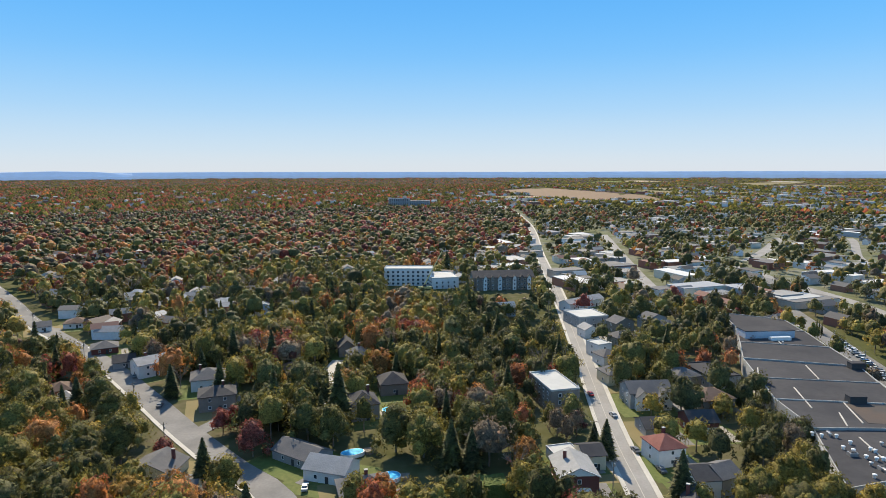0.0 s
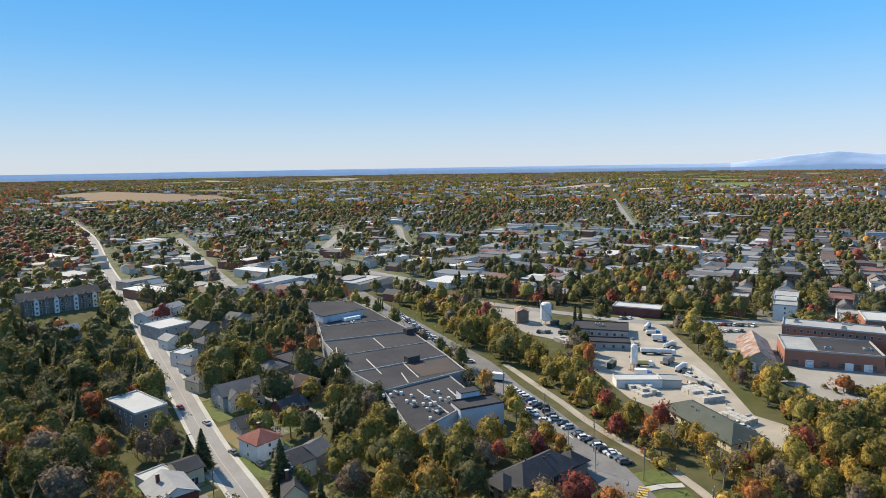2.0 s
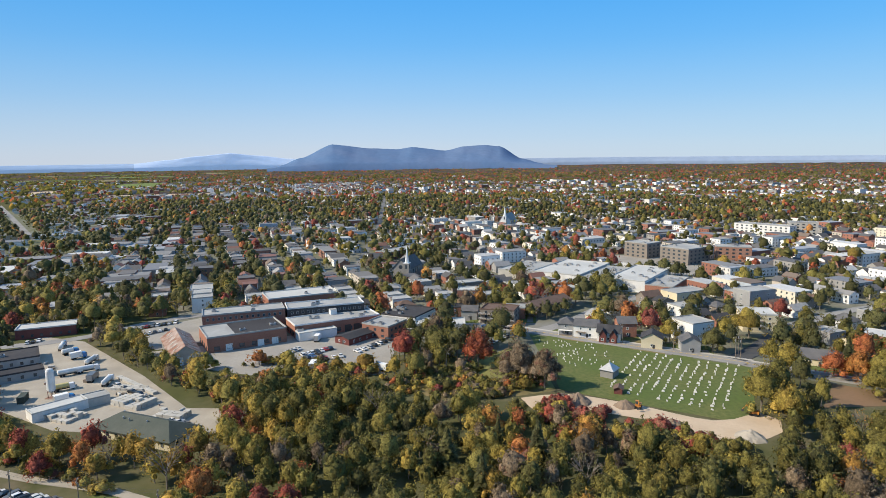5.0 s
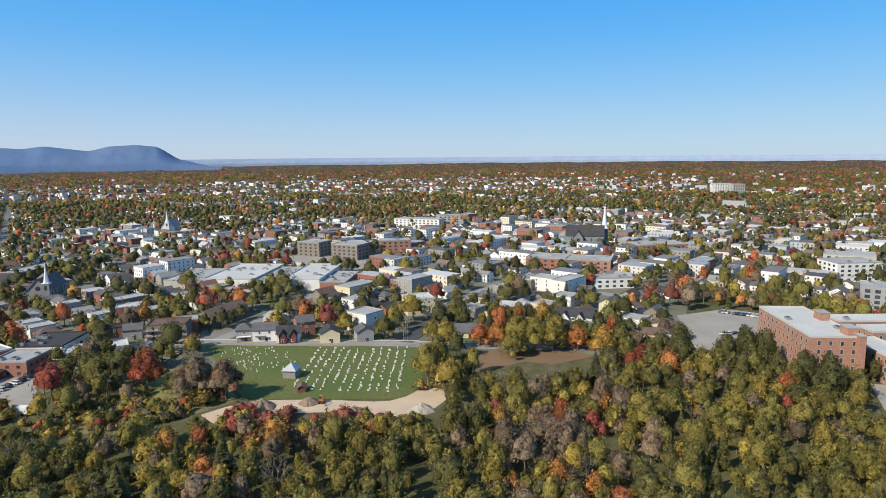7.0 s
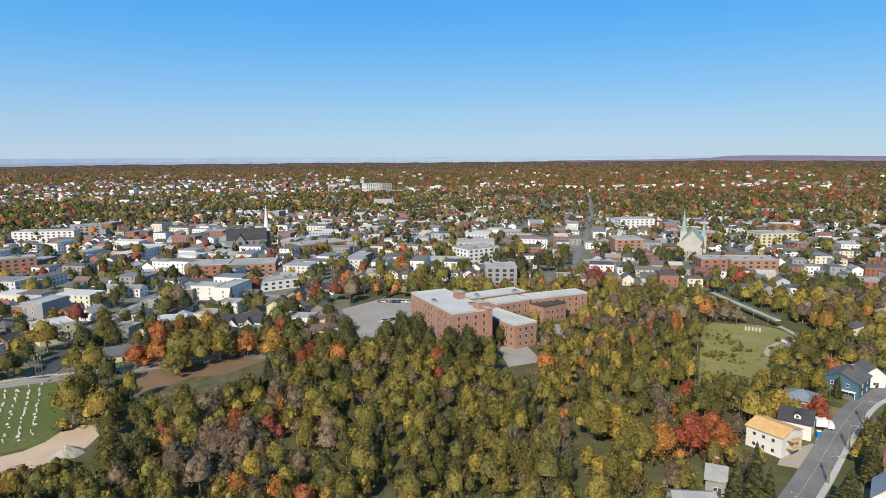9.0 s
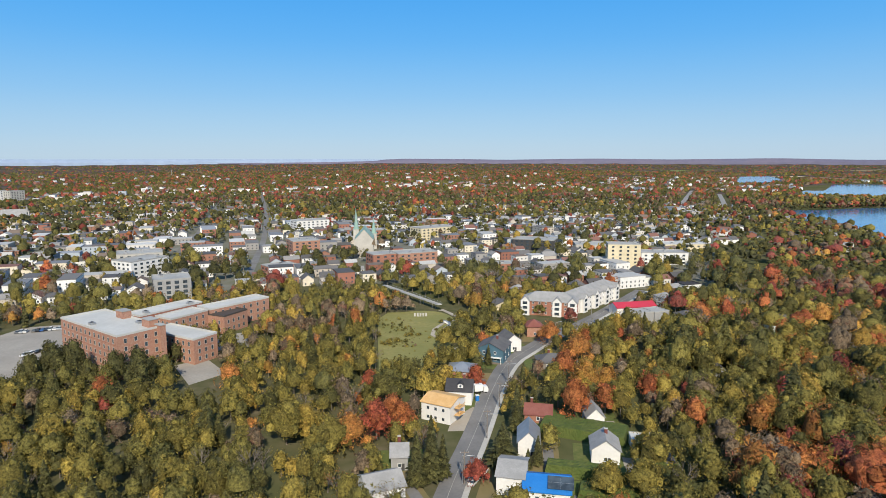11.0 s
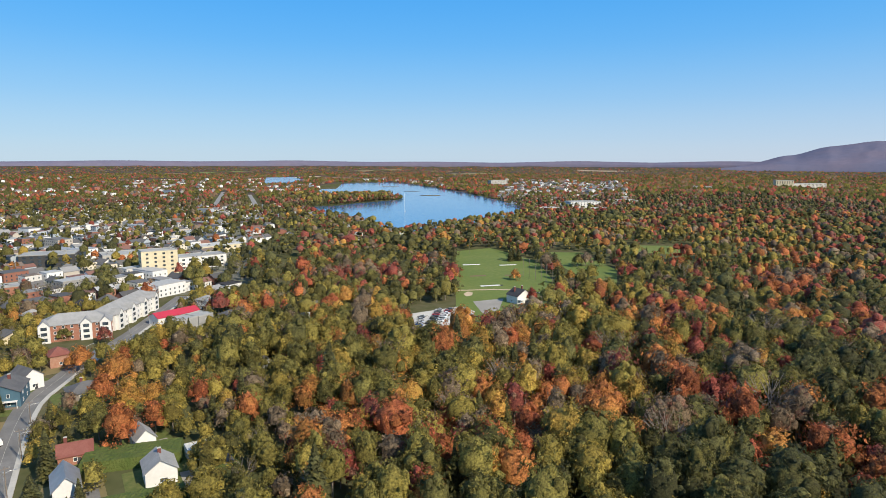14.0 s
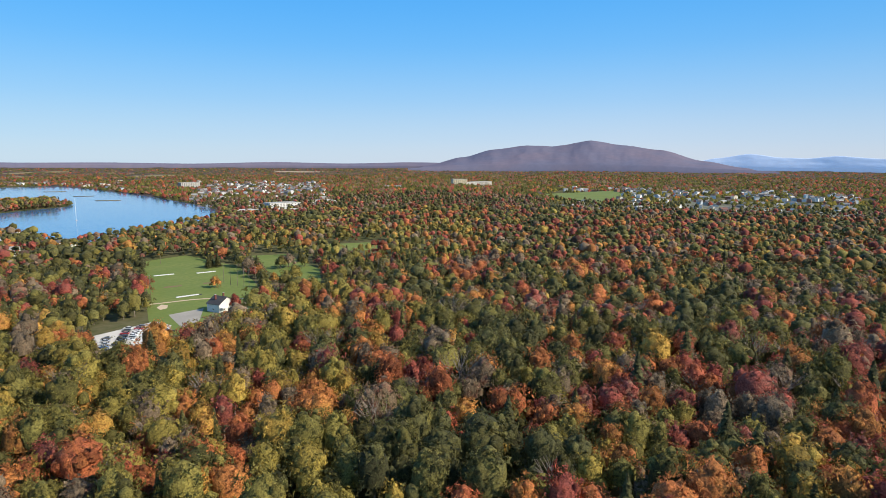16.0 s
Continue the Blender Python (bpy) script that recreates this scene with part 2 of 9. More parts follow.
GREY = surface("grey_siding", (0.34, 0.34, 0.335), (0.28, 0.28, 0.28), 0.2, 1.2, 0.75)
TAUPE = surface("taupe_brick", (0.21, 0.18, 0.155), (0.26, 0.225, 0.19), 0.25, 2.5, 0.9)
BLUE_SIDING = surface("slate_blue_siding", (0.07, 0.14, 0.19), (0.06, 0.12, 0.165), 0.2, 1.2, 0.7)
BRICK = surface("red_brick", (0.30, 0.125, 0.08), (0.245, 0.10, 0.07), 0.18, 2.5, 0.9, c=(0.33, 0.17, 0.12))
BRICK_DARK = surface("dark_brick", (0.15, 0.05, 0.045), (0.19, 0.07, 0.055), 0.2, 2.5, 0.9)
BRICK_PINK = surface("weathered_mill_brick", (0.35, 0.17, 0.115), (0.27, 0.13, 0.095), 0.10, 1.3, 0.9, c=(0.38, 0.23, 0.165))
STONE = surface("grey_stone", (0.30, 0.29, 0.275), (0.22, 0.215, 0.205), 0.2, 1.5, 0.9)
SLATE_STONE = surface("dark_grey_stone", (0.20, 0.205, 0.215), (0.26, 0.26, 0.265), 0.2, 1.5, 0.9)
COPPER = surface("green_copper", (0.24, 0.37, 0.32), (0.30, 0.41, 0.36), 0.3, 1.5, 0.7)
STEEL = surface("galvanised_steel", (0.5, 0.5, 0.5), (0.42, 0.42, 0.42), 0.4, 2, 0.45, metal=0.7)
RUST = surface("rusty_sheet", (0.22, 0.10, 0.06), (0.42, 0.36, 0.32), 0.25, 0.9, 0.75)
TIMBER = surface("grey_timber", (0.17, 0.14, 0.11), (0.23, 0.19, 0.155), 0.5, 3, 0.9)
PAINT_WHITE = surface("white_paint", (0.80, 0.80, 0.78), (0.72, 0.72, 0.70), 0.5, 3, 0.5)
PAINT_FADED = surface("faded_line_paint", (0.42, 0.40, 0.36), (0.33, 0.32, 0.29), 0.5, 3, 0.8)
PAINT_YELLOW = surface("yellow_line_paint", (0.62, 0.42, 0.08), (0.55, 0.37, 0.07), 0.5, 3, 0.7)
TRIM = surface("dark_trim", (0.05, 0.05, 0.052), (0.065, 0.064, 0.064), 0.5, 3, 0.6)
GRANITE = island_mix("headstone_granite", [(0.50, 0.49, 0.47), (0.40, 0.39, 0.37), (0.62, 0.61, 0.59), (0.27, 0.26, 0.25), (0.36, 0.30, 0.27)], 0.6)
RUBBER = surface("black_rubber", (0.018, 0.018, 0.018), (0.025, 0.025, 0.025), 1, 5, 0.85)
HEDGE = surface("clipped_hedge", (0.07, 0.10, 0.022), (0.10, 0.12, 0.03), 0.3, 1.5, 0.95, bump=0.8)


def glass_dark(name, tint=(0.03, 0.04, 0.05)):
    m, n, l, p = shader(name, 0.12, 0, 0.6)
    pos = n.new("ShaderNodeNewGeometry").outputs["Position"]
    l.new(mixed(n, l, noise_of(n, l, 0.4, 2, vector=pos), tint, tuple(v * 2.2 for v in tint)), p.inputs["Base Color"])
    return m


GLASS = glass_dark("window_glass")
POOL = glass_dark("pool_water", (0.05, 0.32, 0.48))


def water(name):
    m, n, l, p = shader(name, 0.10, 0, 0.8)
    p.inputs["Base Color"].default_value = (0.05, 0.17, 0.34, 1)
    pos = n.new("ShaderNodeNewGeometry").outputs["Position"]
    b = n.new("ShaderNodeBump")
    b.inputs["Strength"].default_value, b.inputs["Distance"].default_value = 0.12, 1.0
    l.new(noise_of(n, l, 0.12, 3, 0.2, 0.8, vector=pos), b.inputs["Height"]), l.new(b.outputs[0], p.inputs["Normal"])
    return m


WATER = water("lake_water")
# Far hill colours have haze painted in: blue and violet over the woods.
HILL_BLUE = surface("haze_tinted_blue_hill", (0.108, 0.182, 0.315), (0.13, 0.187, 0.305), 0.004, 0.03, 1.0, spec=0.0)
HILL = surface("haze_tinted_wooded_hill", (0.142, 0.146, 0.212), (0.17, 0.15, 0.20), 0.004, 0.03, 1.0, spec=0.0)
HILL_PALE = surface("glowing_haze_range", (0.52, 0.61, 0.76), (0.55, 0.64, 0.78), 0.004, 0.02, 1.0, spec=0.0)
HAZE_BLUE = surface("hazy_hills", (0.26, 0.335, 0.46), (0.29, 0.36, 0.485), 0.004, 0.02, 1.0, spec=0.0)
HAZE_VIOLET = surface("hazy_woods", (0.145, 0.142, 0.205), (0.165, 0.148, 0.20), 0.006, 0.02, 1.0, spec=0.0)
HAZE = surface("glowing_haze_plain", (0.38, 0.47, 0.61), (0.41, 0.50, 0.64), 0.004, 0.02, 1.0, spec=0.0)
# The pale range gets its own glow to imitate bright haze before it.
range_glow = HILL_PALE.node_tree.nodes["Principled BSDF"].inputs
range_glow["Emission Color"].default_value, range_glow["Emission Strength"].default_value = (0.50, 0.66, 0.90, 1), 0.2
glow = HAZE.node_tree.nodes["Principled BSDF"].inputs  # emission added to the far plain's surface, standing in for sunlit haze
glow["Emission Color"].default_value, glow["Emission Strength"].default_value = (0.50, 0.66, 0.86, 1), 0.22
TOWN_WALL = island_mix("town_walls", [(0.80, 0.79, 0.77), (0.62, 0.60, 0.57), (0.27, 0.115, 0.08), (0.68, 0.62, 0.50), (0.78, 0.77, 0.75), (0.70, 0.70, 0.69),
                                      (0.30, 0.15, 0.105), (0.48, 0.43, 0.37), (0.32, 0.14, 0.10), (0.74, 0.73, 0.71), (0.30, 0.29, 0.28), (0.40, 0.45, 0.50)], wear=0.18)
TOWN_ROOF = island_mix("town_roofs", [(0.10, 0.10, 0.105), (0.24, 0.235, 0.23), (0.08, 0.078, 0.08), (0.17, 0.13, 0.105), (0.42, 0.42, 0.41),
                                      (0.14, 0.135, 0.135), (0.20, 0.10, 0.08), (0.28, 0.275, 0.27), (0.12, 0.115, 0.115)])
SHED_ROOF = island_mix("works_roofs", [(0.40, 0.40, 0.39), (0.22, 0.22, 0.22), (0.55, 0.55, 0.54), (0.12, 0.12, 0.125), (0.30, 0.32, 0.35), (0.18, 0.19, 0.21), (0.16, 0.155, 0.15)])


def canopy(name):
    """Closed far woods: autumn colours tree by tree, clump by clump and stand by stand, with purple-grey haze painted
    in.
    """
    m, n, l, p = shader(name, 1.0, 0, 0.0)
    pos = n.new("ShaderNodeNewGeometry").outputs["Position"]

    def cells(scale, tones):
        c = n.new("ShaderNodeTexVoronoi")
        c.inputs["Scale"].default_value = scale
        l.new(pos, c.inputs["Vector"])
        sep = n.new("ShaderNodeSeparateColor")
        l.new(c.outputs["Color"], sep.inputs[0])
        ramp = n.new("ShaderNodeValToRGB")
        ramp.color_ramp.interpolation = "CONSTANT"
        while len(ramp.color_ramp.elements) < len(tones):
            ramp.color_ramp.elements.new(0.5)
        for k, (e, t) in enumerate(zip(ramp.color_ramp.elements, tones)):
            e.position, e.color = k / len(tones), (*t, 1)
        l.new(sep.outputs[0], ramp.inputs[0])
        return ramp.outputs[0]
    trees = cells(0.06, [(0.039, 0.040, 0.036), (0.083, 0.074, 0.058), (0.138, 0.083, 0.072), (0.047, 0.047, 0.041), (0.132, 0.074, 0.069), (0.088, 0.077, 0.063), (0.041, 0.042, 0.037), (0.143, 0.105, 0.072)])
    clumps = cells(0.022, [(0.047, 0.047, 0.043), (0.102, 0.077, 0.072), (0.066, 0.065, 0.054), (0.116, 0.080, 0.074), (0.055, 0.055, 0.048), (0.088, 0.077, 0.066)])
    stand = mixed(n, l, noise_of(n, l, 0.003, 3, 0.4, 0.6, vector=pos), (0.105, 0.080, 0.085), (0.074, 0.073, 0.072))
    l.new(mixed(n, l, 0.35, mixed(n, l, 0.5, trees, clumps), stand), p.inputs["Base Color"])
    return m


CANOPY = canopy("hazed_woods_canopy")


# ---------------------------------------------------------------- building tools
class Solid:
    """Collects corners and faces of one mesh."""

    def __init__(self):
        self.v, self.f, self.k, self.mats = [], [], [], []

    def slot(self, mat):
        if mat not in self.mats:
            self.mats.append(mat)
        return self.mats.index(mat)

    def add(self, verts, faces, mat):
        o, s = len(self.v), self.slot(mat)
        self.v += [tuple(p) for p in verts]
        self.f += [tuple(o + i for i in f) for f in faces]
        self.k += [s] * len(faces)
        return self

    def box(self, x0, y0, z0, x1, y1, z1, mat):
        v = [(x0, y0, z0), (x1, y0, z0), (x1, y1, z0), (x0, y1, z0), (x0, y0, z1), (x1, y0, z1), (x1, y1, z1), (x0, y1, z1)]
        return self.add(v, [(3, 2, 1, 0), (4, 5, 6, 7), (0, 1, 5, 4), (1, 2, 6, 5), (2, 3, 7, 6), (3, 0, 4, 7)], mat)

    def prism(self, poly, z0, z1, mat):
        n = len(poly)
        v = [(x, y, z0) for x, y in poly] + [(x, y, z1) for x, y in poly]
        return self.add(v, [tuple(range(n - 1, -1, -1)), tuple(range(n, 2 * n))] + [(i, (i + 1) % n, n + (i + 1) % n, n + i) for i in range(n)], mat)

    def tray(self, poly, z0, z1, rim, wide, mat, rim_mat=None):
        """A slab whose edge stands up as a parapet, in one piece."""
        c = Vector((sum(p[0] for p in poly) / len(poly), sum(p[1] for p in poly) / len(poly)))
        n = len(poly)
        inner = [tuple(Vector(p) + (c - Vector(p)).normalized() * wide * 1.4) for p in poly]
        v = [(x, y, z0) for x, y in poly] + [(x, y, z1 + rim) for x, y in poly] + [(x, y, z1 + rim) for x, y in inner] + [(x, y, z1) for x, y in inner]
        f = [tuple(range(n - 1, -1, -1))]
        for k in range(3):
            f += [(k * n + i, k * n + (i + 1) % n, (k + 1) * n + (i + 1) % n, (k + 1) * n + i) for i in range(n)]
        f.append(tuple(3 * n + i for i in range(n)))
        self.add(v, f, rim_mat or mat)
        self.k[-1] = self.slot(mat)
        return self

    def lathe(self, x, y, rings, mat, n=12):
        """rings: (z, radius), closed at both ends."""
        v = [(x + r * math.cos(2 * math.pi * i / n), y + r * math.sin(2 * math.pi * i / n), z) for z, r in rings for i in range(n)]
        f = [tuple(range(n - 1, -1, -1)), tuple((len(rings) - 1) * n + i for i in range(n))]
        for j in range(len(rings) - 1):
            f += [(j * n + i, j * n + (i + 1) % n, (j + 1) * n + (i + 1) % n, (j + 1) * n + i) for i in range(n)]
        return self.add(v, f, mat)

    def tube(self, a, b, r0, r1, mat, n=6):
        a, b = Vector(a), Vector(b)
        q = (b - a).to_track_quat("Z", "Y")
        v = [a + q @ Vector((r0 * math.cos(2 * math.pi * i / n), r0 * math.sin(2 * math.pi * i / n), 0)) for i in range(n)]
        v += [b + q @ Vector((r1 * math.cos(2 * math.pi * i / n), r1 * math.sin(2 * math.pi * i / n), 0)) for i in range(n)]
        return self.add(v, [tuple(range(n - 1, -1, -1)), tuple(range(n, 2 * n))] + [(i, (i + 1) % n, n + (i + 1) % n, n + i) for i in range(n)], mat)

    def mesh(self, name):
        m = bpy.data.meshes.new(name)
        m.from_pydata(self.v, [], self.f)
        for a in self.mats:
            m.materials.append(a)
        m.polygons.foreach_set("material_index", self.k)
        m.update()
        return m


def part(name, solid, parent=None, label="", at=None):
    ob = new(name, solid.mesh(name) if isinstance(solid, Solid) else solid)
    if parent is not None:
        ob.parent = parent
    if at is not None:
        ob.matrix_basis = at
    if label:
        ob["label"] = label
    return ob


def thing(name, label, category, x, y, z=0.0, yaw=0.0, group="", kind=""):
    ob = new(name)
    ob.empty_display_size = 0.5
    ob.matrix_basis = pose(x, y, z, 0, 0, yaw)
    return tagged(ob, label, category, group, kind)


CLEAR_RECT, CLEAR_LINE = [], []  # where no wild tree grows


def glade(*pts):
    """Ground kept free of trees."""
    CLEAR_POLY.append(np.array(pts, float))


def keep_clear(cx, cy, ux, uy, hx, hy):
    CLEAR_RECT.append((cx, cy, ux, uy, hx, hy))


def smooth_line(pts, step=8.0):
    """Catmull-Rom through the points."""
    p = [Vector(q).to_2d() for q in pts]
    p = [2 * p[0] - p[1]] + p + [2 * p[-1] - p[-2]]
    out = []
    for i in range(1, len(p) - 2):
        n = max(1, int((p[i + 1] - p[i]).length / step))
        for k in range(n):
            t = k / n
            out.append(0.5 * (2 * p[i] + (p[i + 1] - p[i - 1]) * t + (2 * p[i - 1] - 5 * p[i] + 4 * p[i + 1] - p[i + 2]) * t * t
                              + (3 * p[i] - p[i - 1] - 3 * p[i + 1] + p[i + 2]) * t ** 3))
    return out + [p[-2]]


def ribbon(solid, line, a, b, z0, z1, mat):
    """A band from a to b metres left of the line, with real thickness."""
    left = []
    for i, q in enumerate(line):
        d = (line[min(i + 1, len(line) - 1)] - line[max(i - 1, 0)]).normalized()
        left.append(Vector((-d.y, d.x)))
    n = len(line)
    v = []
    for off, z in ((a, z0), (b, z0), (a, z1), (b, z1)):
        v += [(q.x + w.x * off, q.y + w.y * off, z) for q, w in zip(line, left)]
    f = []
    for i in range(n - 1):
        f += [(2 * n + i, 2 * n + i + 1, 3 * n + i + 1, 3 * n + i) if b < a else (3 * n + i, 3 * n + i + 1, 2 * n + i + 1, 2 * n + i)]
        f += [(i, i + 1, 2 * n + i + 1, 2 * n + i), (3 * n + i, 3 * n + i + 1, n + i + 1, n + i)]
    solid.add(v, f, mat)


ROADS = []


def road(name, label, pts, width, mat, z=0.14, clear=3.0, walk_left=0.0, walk_right=0.0, verge=None):
    line = smooth_line(pts)
    ROADS.append(name)
    z += 0.003 * len(ROADS)
    s = Solid()
    ribbon(s, line, -width / 2, width / 2, -0.2, z, mat)
    ob = tagged(part(name, s), label, "road", kind="structure")
    for side, w in ((1, walk_left), (-1, walk_right)):
        if w:
            p = Solid()
            ribbon(p, line, side * width / 2, side * (width / 2 + w), -0.2, z + 0.13, CONCRETE)
            tagged(part("pavement", p), "pale concrete pavement with a kerb beside the street", "pavement", kind="structure")
    for i in range(len(line) - 1):
        CLEAR_LINE.append((line[i].x, line[i].y, line[i + 1].x, line[i + 1].y, width / 2 + clear + max(walk_left, walk_right)))
    return line


def ground_patch(name, label, category, pts, mat, z=0.06, curve=False, clear=True):
    """A flat piece of made ground with soft or straight corners."""
    if curve:
        line = smooth_line(list(pts) + [pts[0]], 6.0)[:-1]
        pts = [(q.x, q.y) for q in line]
    s = Solid().prism(pts if area_of(pts) > 0 else pts[::-1], -0.3, z, mat)
    ob = tagged(part(name, s), label, category, kind="structure")
    if clear:
        CLEAR_POLY.append(np.array(pts, float))
    return ob


CLEAR_POLY = []


def area_of(pts):
    return sum(pts[i][0] * pts[(i + 1) % len(pts)][1] - pts[(i + 1) % len(pts)][0] * pts[i][1] for i in range(len(pts)))


def inside(poly, x, y):
    hit = np.zeros(len(x), bool)
    n = len(poly)
    for i in range(n):
        (x0, y0), (x1, y1) = poly[i], poly[(i + 1) % n]
        if y0 != y1:
            hit ^= ((y0 > y) != (y1 > y)) & (x < (x1 - x0) * (y - y0) / (y1 - y0) + x0)
    return hit


def blocked(x, y, grow=0.0):
    bad = np.zeros(len(x), bool)
    order = np.argsort(x)
    xs = x[order]

    def near(lo, hi):
        return order[np.searchsorted(xs, lo):np.searchsorted(xs, hi)]
    for cx, cy, ux, uy, hx, hy in CLEAR_RECT:
        k = math.hypot(hx + grow, hy + grow)
        i = near(cx - k, cx + k)
        dx, dy = x[i] - cx, y[i] - cy
        bad[i] |= (np.abs(dx * ux + dy * uy) < hx + grow) & (np.abs(-dx * uy + dy * ux) < hy + grow)
    for x0, y0, x1, y1, w in CLEAR_LINE:
        i = near(min(x0, x1) - w - grow, max(x0, x1) + w + grow)
        dx, dy = x1 - x0, y1 - y0
        t = np.clip(((x[i] - x0) * dx + (y[i] - y0) * dy) / max(dx * dx + dy * dy, 1e-6), 0, 1)
        bad[i] |= np.hypot(x[i] - x0 - t * dx, y[i] - y0 - t * dy) < w + grow
    for poly in CLEAR_POLY:
        i = near(poly[:, 0].min(), poly[:, 0].max())
        bad[i] |= inside(poly, x[i], y[i])
    return bad


# windows and doors, one shared mesh for each make
def window_mesh(name, frame_mat, rim=0.09):
    """One metre by one metre, foot at z 0, proud of the wall that it faces (-y), the pane set back in its frame."""
    s = Solid()
    i = 0.5 - rim
    v = [(-0.5, 0.05, 0), (0.5, 0.05, 0), (0.5, 0.05, 1), (-0.5, 0.05, 1), (-0.5, -0.07, 0), (0.5, -0.07, 0), (0.5, -0.07, 1), (-0.5, -0.07, 1),
         (-i, -0.07, rim), (i, -0.07, rim), (i, -0.07, 1 - rim), (-i, -0.07, 1 - rim), (-i, -0.01, rim), (i, -0.01, rim), (i, -0.01, 1 - rim), (-i, -0.01, 1 - rim)]
    s.add(v, [(0, 1, 5, 4), (1, 2, 6, 5), (2, 3, 7, 6), (3, 0, 4, 7), (4, 5, 9, 8), (5, 6, 10, 9), (6, 7, 11, 10), (7, 4, 8, 11),
              (8, 9, 13, 12), (9, 10, 14, 13), (10, 11, 15, 14), (11, 8, 12, 15), (12, 13, 14, 15)], frame_mat)
    s.k[-1] = s.slot(GLASS)
    return s.mesh(name)


WIN_WHITE, WIN_DARK = window_mesh("window_white", PAINT_WHITE), window_mesh("window_dark", TRIM, 0.05)
WIN_MILL = window_mesh("window_mill", CONCRETE, 0.07)
DOOR = Solid().box(-0.5, -0.06, 0, 0.5, 0.04, 1, TRIM).mesh("door")
GARAGE = Solid().box(-0.5, -0.06, 0, 0.5, 0.04, 1, PAINT_WHITE).mesh("garage_door")


def put_windows(parent, w, d, rows, mesh, size, sides="flr", pitch=3.2, gap=1.2):
    """rows: heights of the sills. sides: front, left, right, back; s is the one side wall that faces the camera."""
    if sides == "fs":
        sides = "f" + ("l" if (parent.matrix_basis.inverted() @ Vector((0, 0, 0))).x < 0 else "r")
    ww, wh = size
    for side in sides:
        run, off, turn = {"f": (w, d / 2, 0), "b": (w, d / 2, 180), "l": (d, w / 2, -90), "r": (d, w / 2, 90)}[side]
        n = max(1, int((run - 2 * gap + pitch * 0.4) / pitch))
        for z in rows:
            for i in range(n):
                u = (i - (n - 1) / 2) * (run - 2 * gap) / max(n, 1)
                part("window", mesh, parent, at=pose(0, 0, 0, 0, 0, turn) @ pose(u, -off, z) @ Matrix.Diagonal((ww, 1, wh, 1)))


def walls_solid(w, d, h, mat, roof, rh, band=None):
    s = Solid()
    x, y = w / 2, d / 2
    s.box(-x, -y, -0.5, x, y, h, mat)
    if roof == "gable_x":
        s.add([(-x, -y, h), (-x, y, h), (-x, 0, h + rh), (x, -y, h), (x, y, h), (x, 0, h + rh)], [(0, 2, 1), (3, 4, 5), (0, 3, 5, 2), (1, 2, 5, 4)], mat)
    if roof == "gable_y":
        s.add([(-x, -y, h), (x, -y, h), (0, -y, h + rh), (-x, y, h), (x, y, h), (0, y, h + rh)], [(0, 1, 2), (4, 3, 5), (0, 2, 5, 3), (1, 4, 5, 2)], mat)
    return s


def roof_solid(w, d, h, rh, kind, mat, over=0.45, rim=None):
    s = Solid()
    x, y, t = w / 2 + over, d / 2 + over, 0.22
    if kind == "flat":
        x, y = w / 2 + 0.06, d / 2 + 0.06
        s.tray([(-x, -y), (x, -y), (x, y), (-x, y)], h, h + 0.18, rh, 0.35, mat, rim)
        return s
    drop = rh * over / ((d if kind != "gable_y" else w) / 2)
    z0, z1 = h - drop + 0.05, h + rh + 0.05
    if kind == "gable_x":
        ends = [[(-x, -y, z0), (x, -y, z0), (x, 0, z1), (-x, 0, z1)], [(x, y, z0), (-x, y, z0), (-x, 0, z1), (x, 0, z1)]]
    elif kind == "gable_y":
        ends = [[(-x, y, z0), (-x, -y, z0), (0, -y, z1), (0, y, z1)], [(x, -y, z0), (x, y, z0), (0, y, z1), (0, -y, z1)]]
    else:
        k = max(x - y, 0.0)
        j = max(y - x, 0.0)
        a, b = (-k, -j, z1), (k, j, z1)
        c = [(-x, -y, z0), (x, -y, z0), (x, y, z0), (-x, y, z0)]
        ends = [[c[0], c[1], b if k > 0 else a, a], [c[2], c[3], a if k > 0 else b, b], [c[3], c[0], a] + ([b] if j > 0 else []), [c[1], c[2], b] + ([a] if j > 0 else [])]
        if j > 0:
            ends = [[c[0], c[1], a], [c[2], c[3], b], [c[3], c[0], a, b], [c[1], c[2], b, a]]
        elif k > 0:
            ends = [[c[0], c[1], b, a], [c[2], c[3], a, b], [c[3], c[0], a], [c[1], c[2], b]]
        else:
            ends = [[c[0], c[1], a], [c[1], c[2], a], [c[2], c[3], a], [c[3], c[0], a]]
    for poly in ends:
        n = len(poly)
        lower = [(px, py, pz - t) for px, py, pz in poly]
        s.add(poly + lower, [tuple(range(n)), tuple(range(2 * n - 1, n - 1, -1))] + [(i, n + i, n + (i + 1) % n, (i + 1) % n) for i in range(n)], mat)
    return s


def site(p0, p1, depth, front=8.0, around=0.0):
    """Centre, turn and width of a footprint whose front edge runs from p0 to p1, the depth on its left."""
    (x0, y0), (x1, y1) = p0, p1
    w = math.hypot(x1 - x0, y1 - y0)
    ux, uy = (x1 - x0) / w, (y1 - y0) / w
    cx, cy = (x0 + x1) / 2 - uy * depth / 2, (y0 + y1) / 2 + ux * depth / 2
    keep_clear(cx + uy * front / 2, cy - ux * front / 2, ux, uy, w / 2 + around, depth / 2 + front / 2 + around)
    return cx, cy, math.degrees(math.atan2(uy, ux)), w


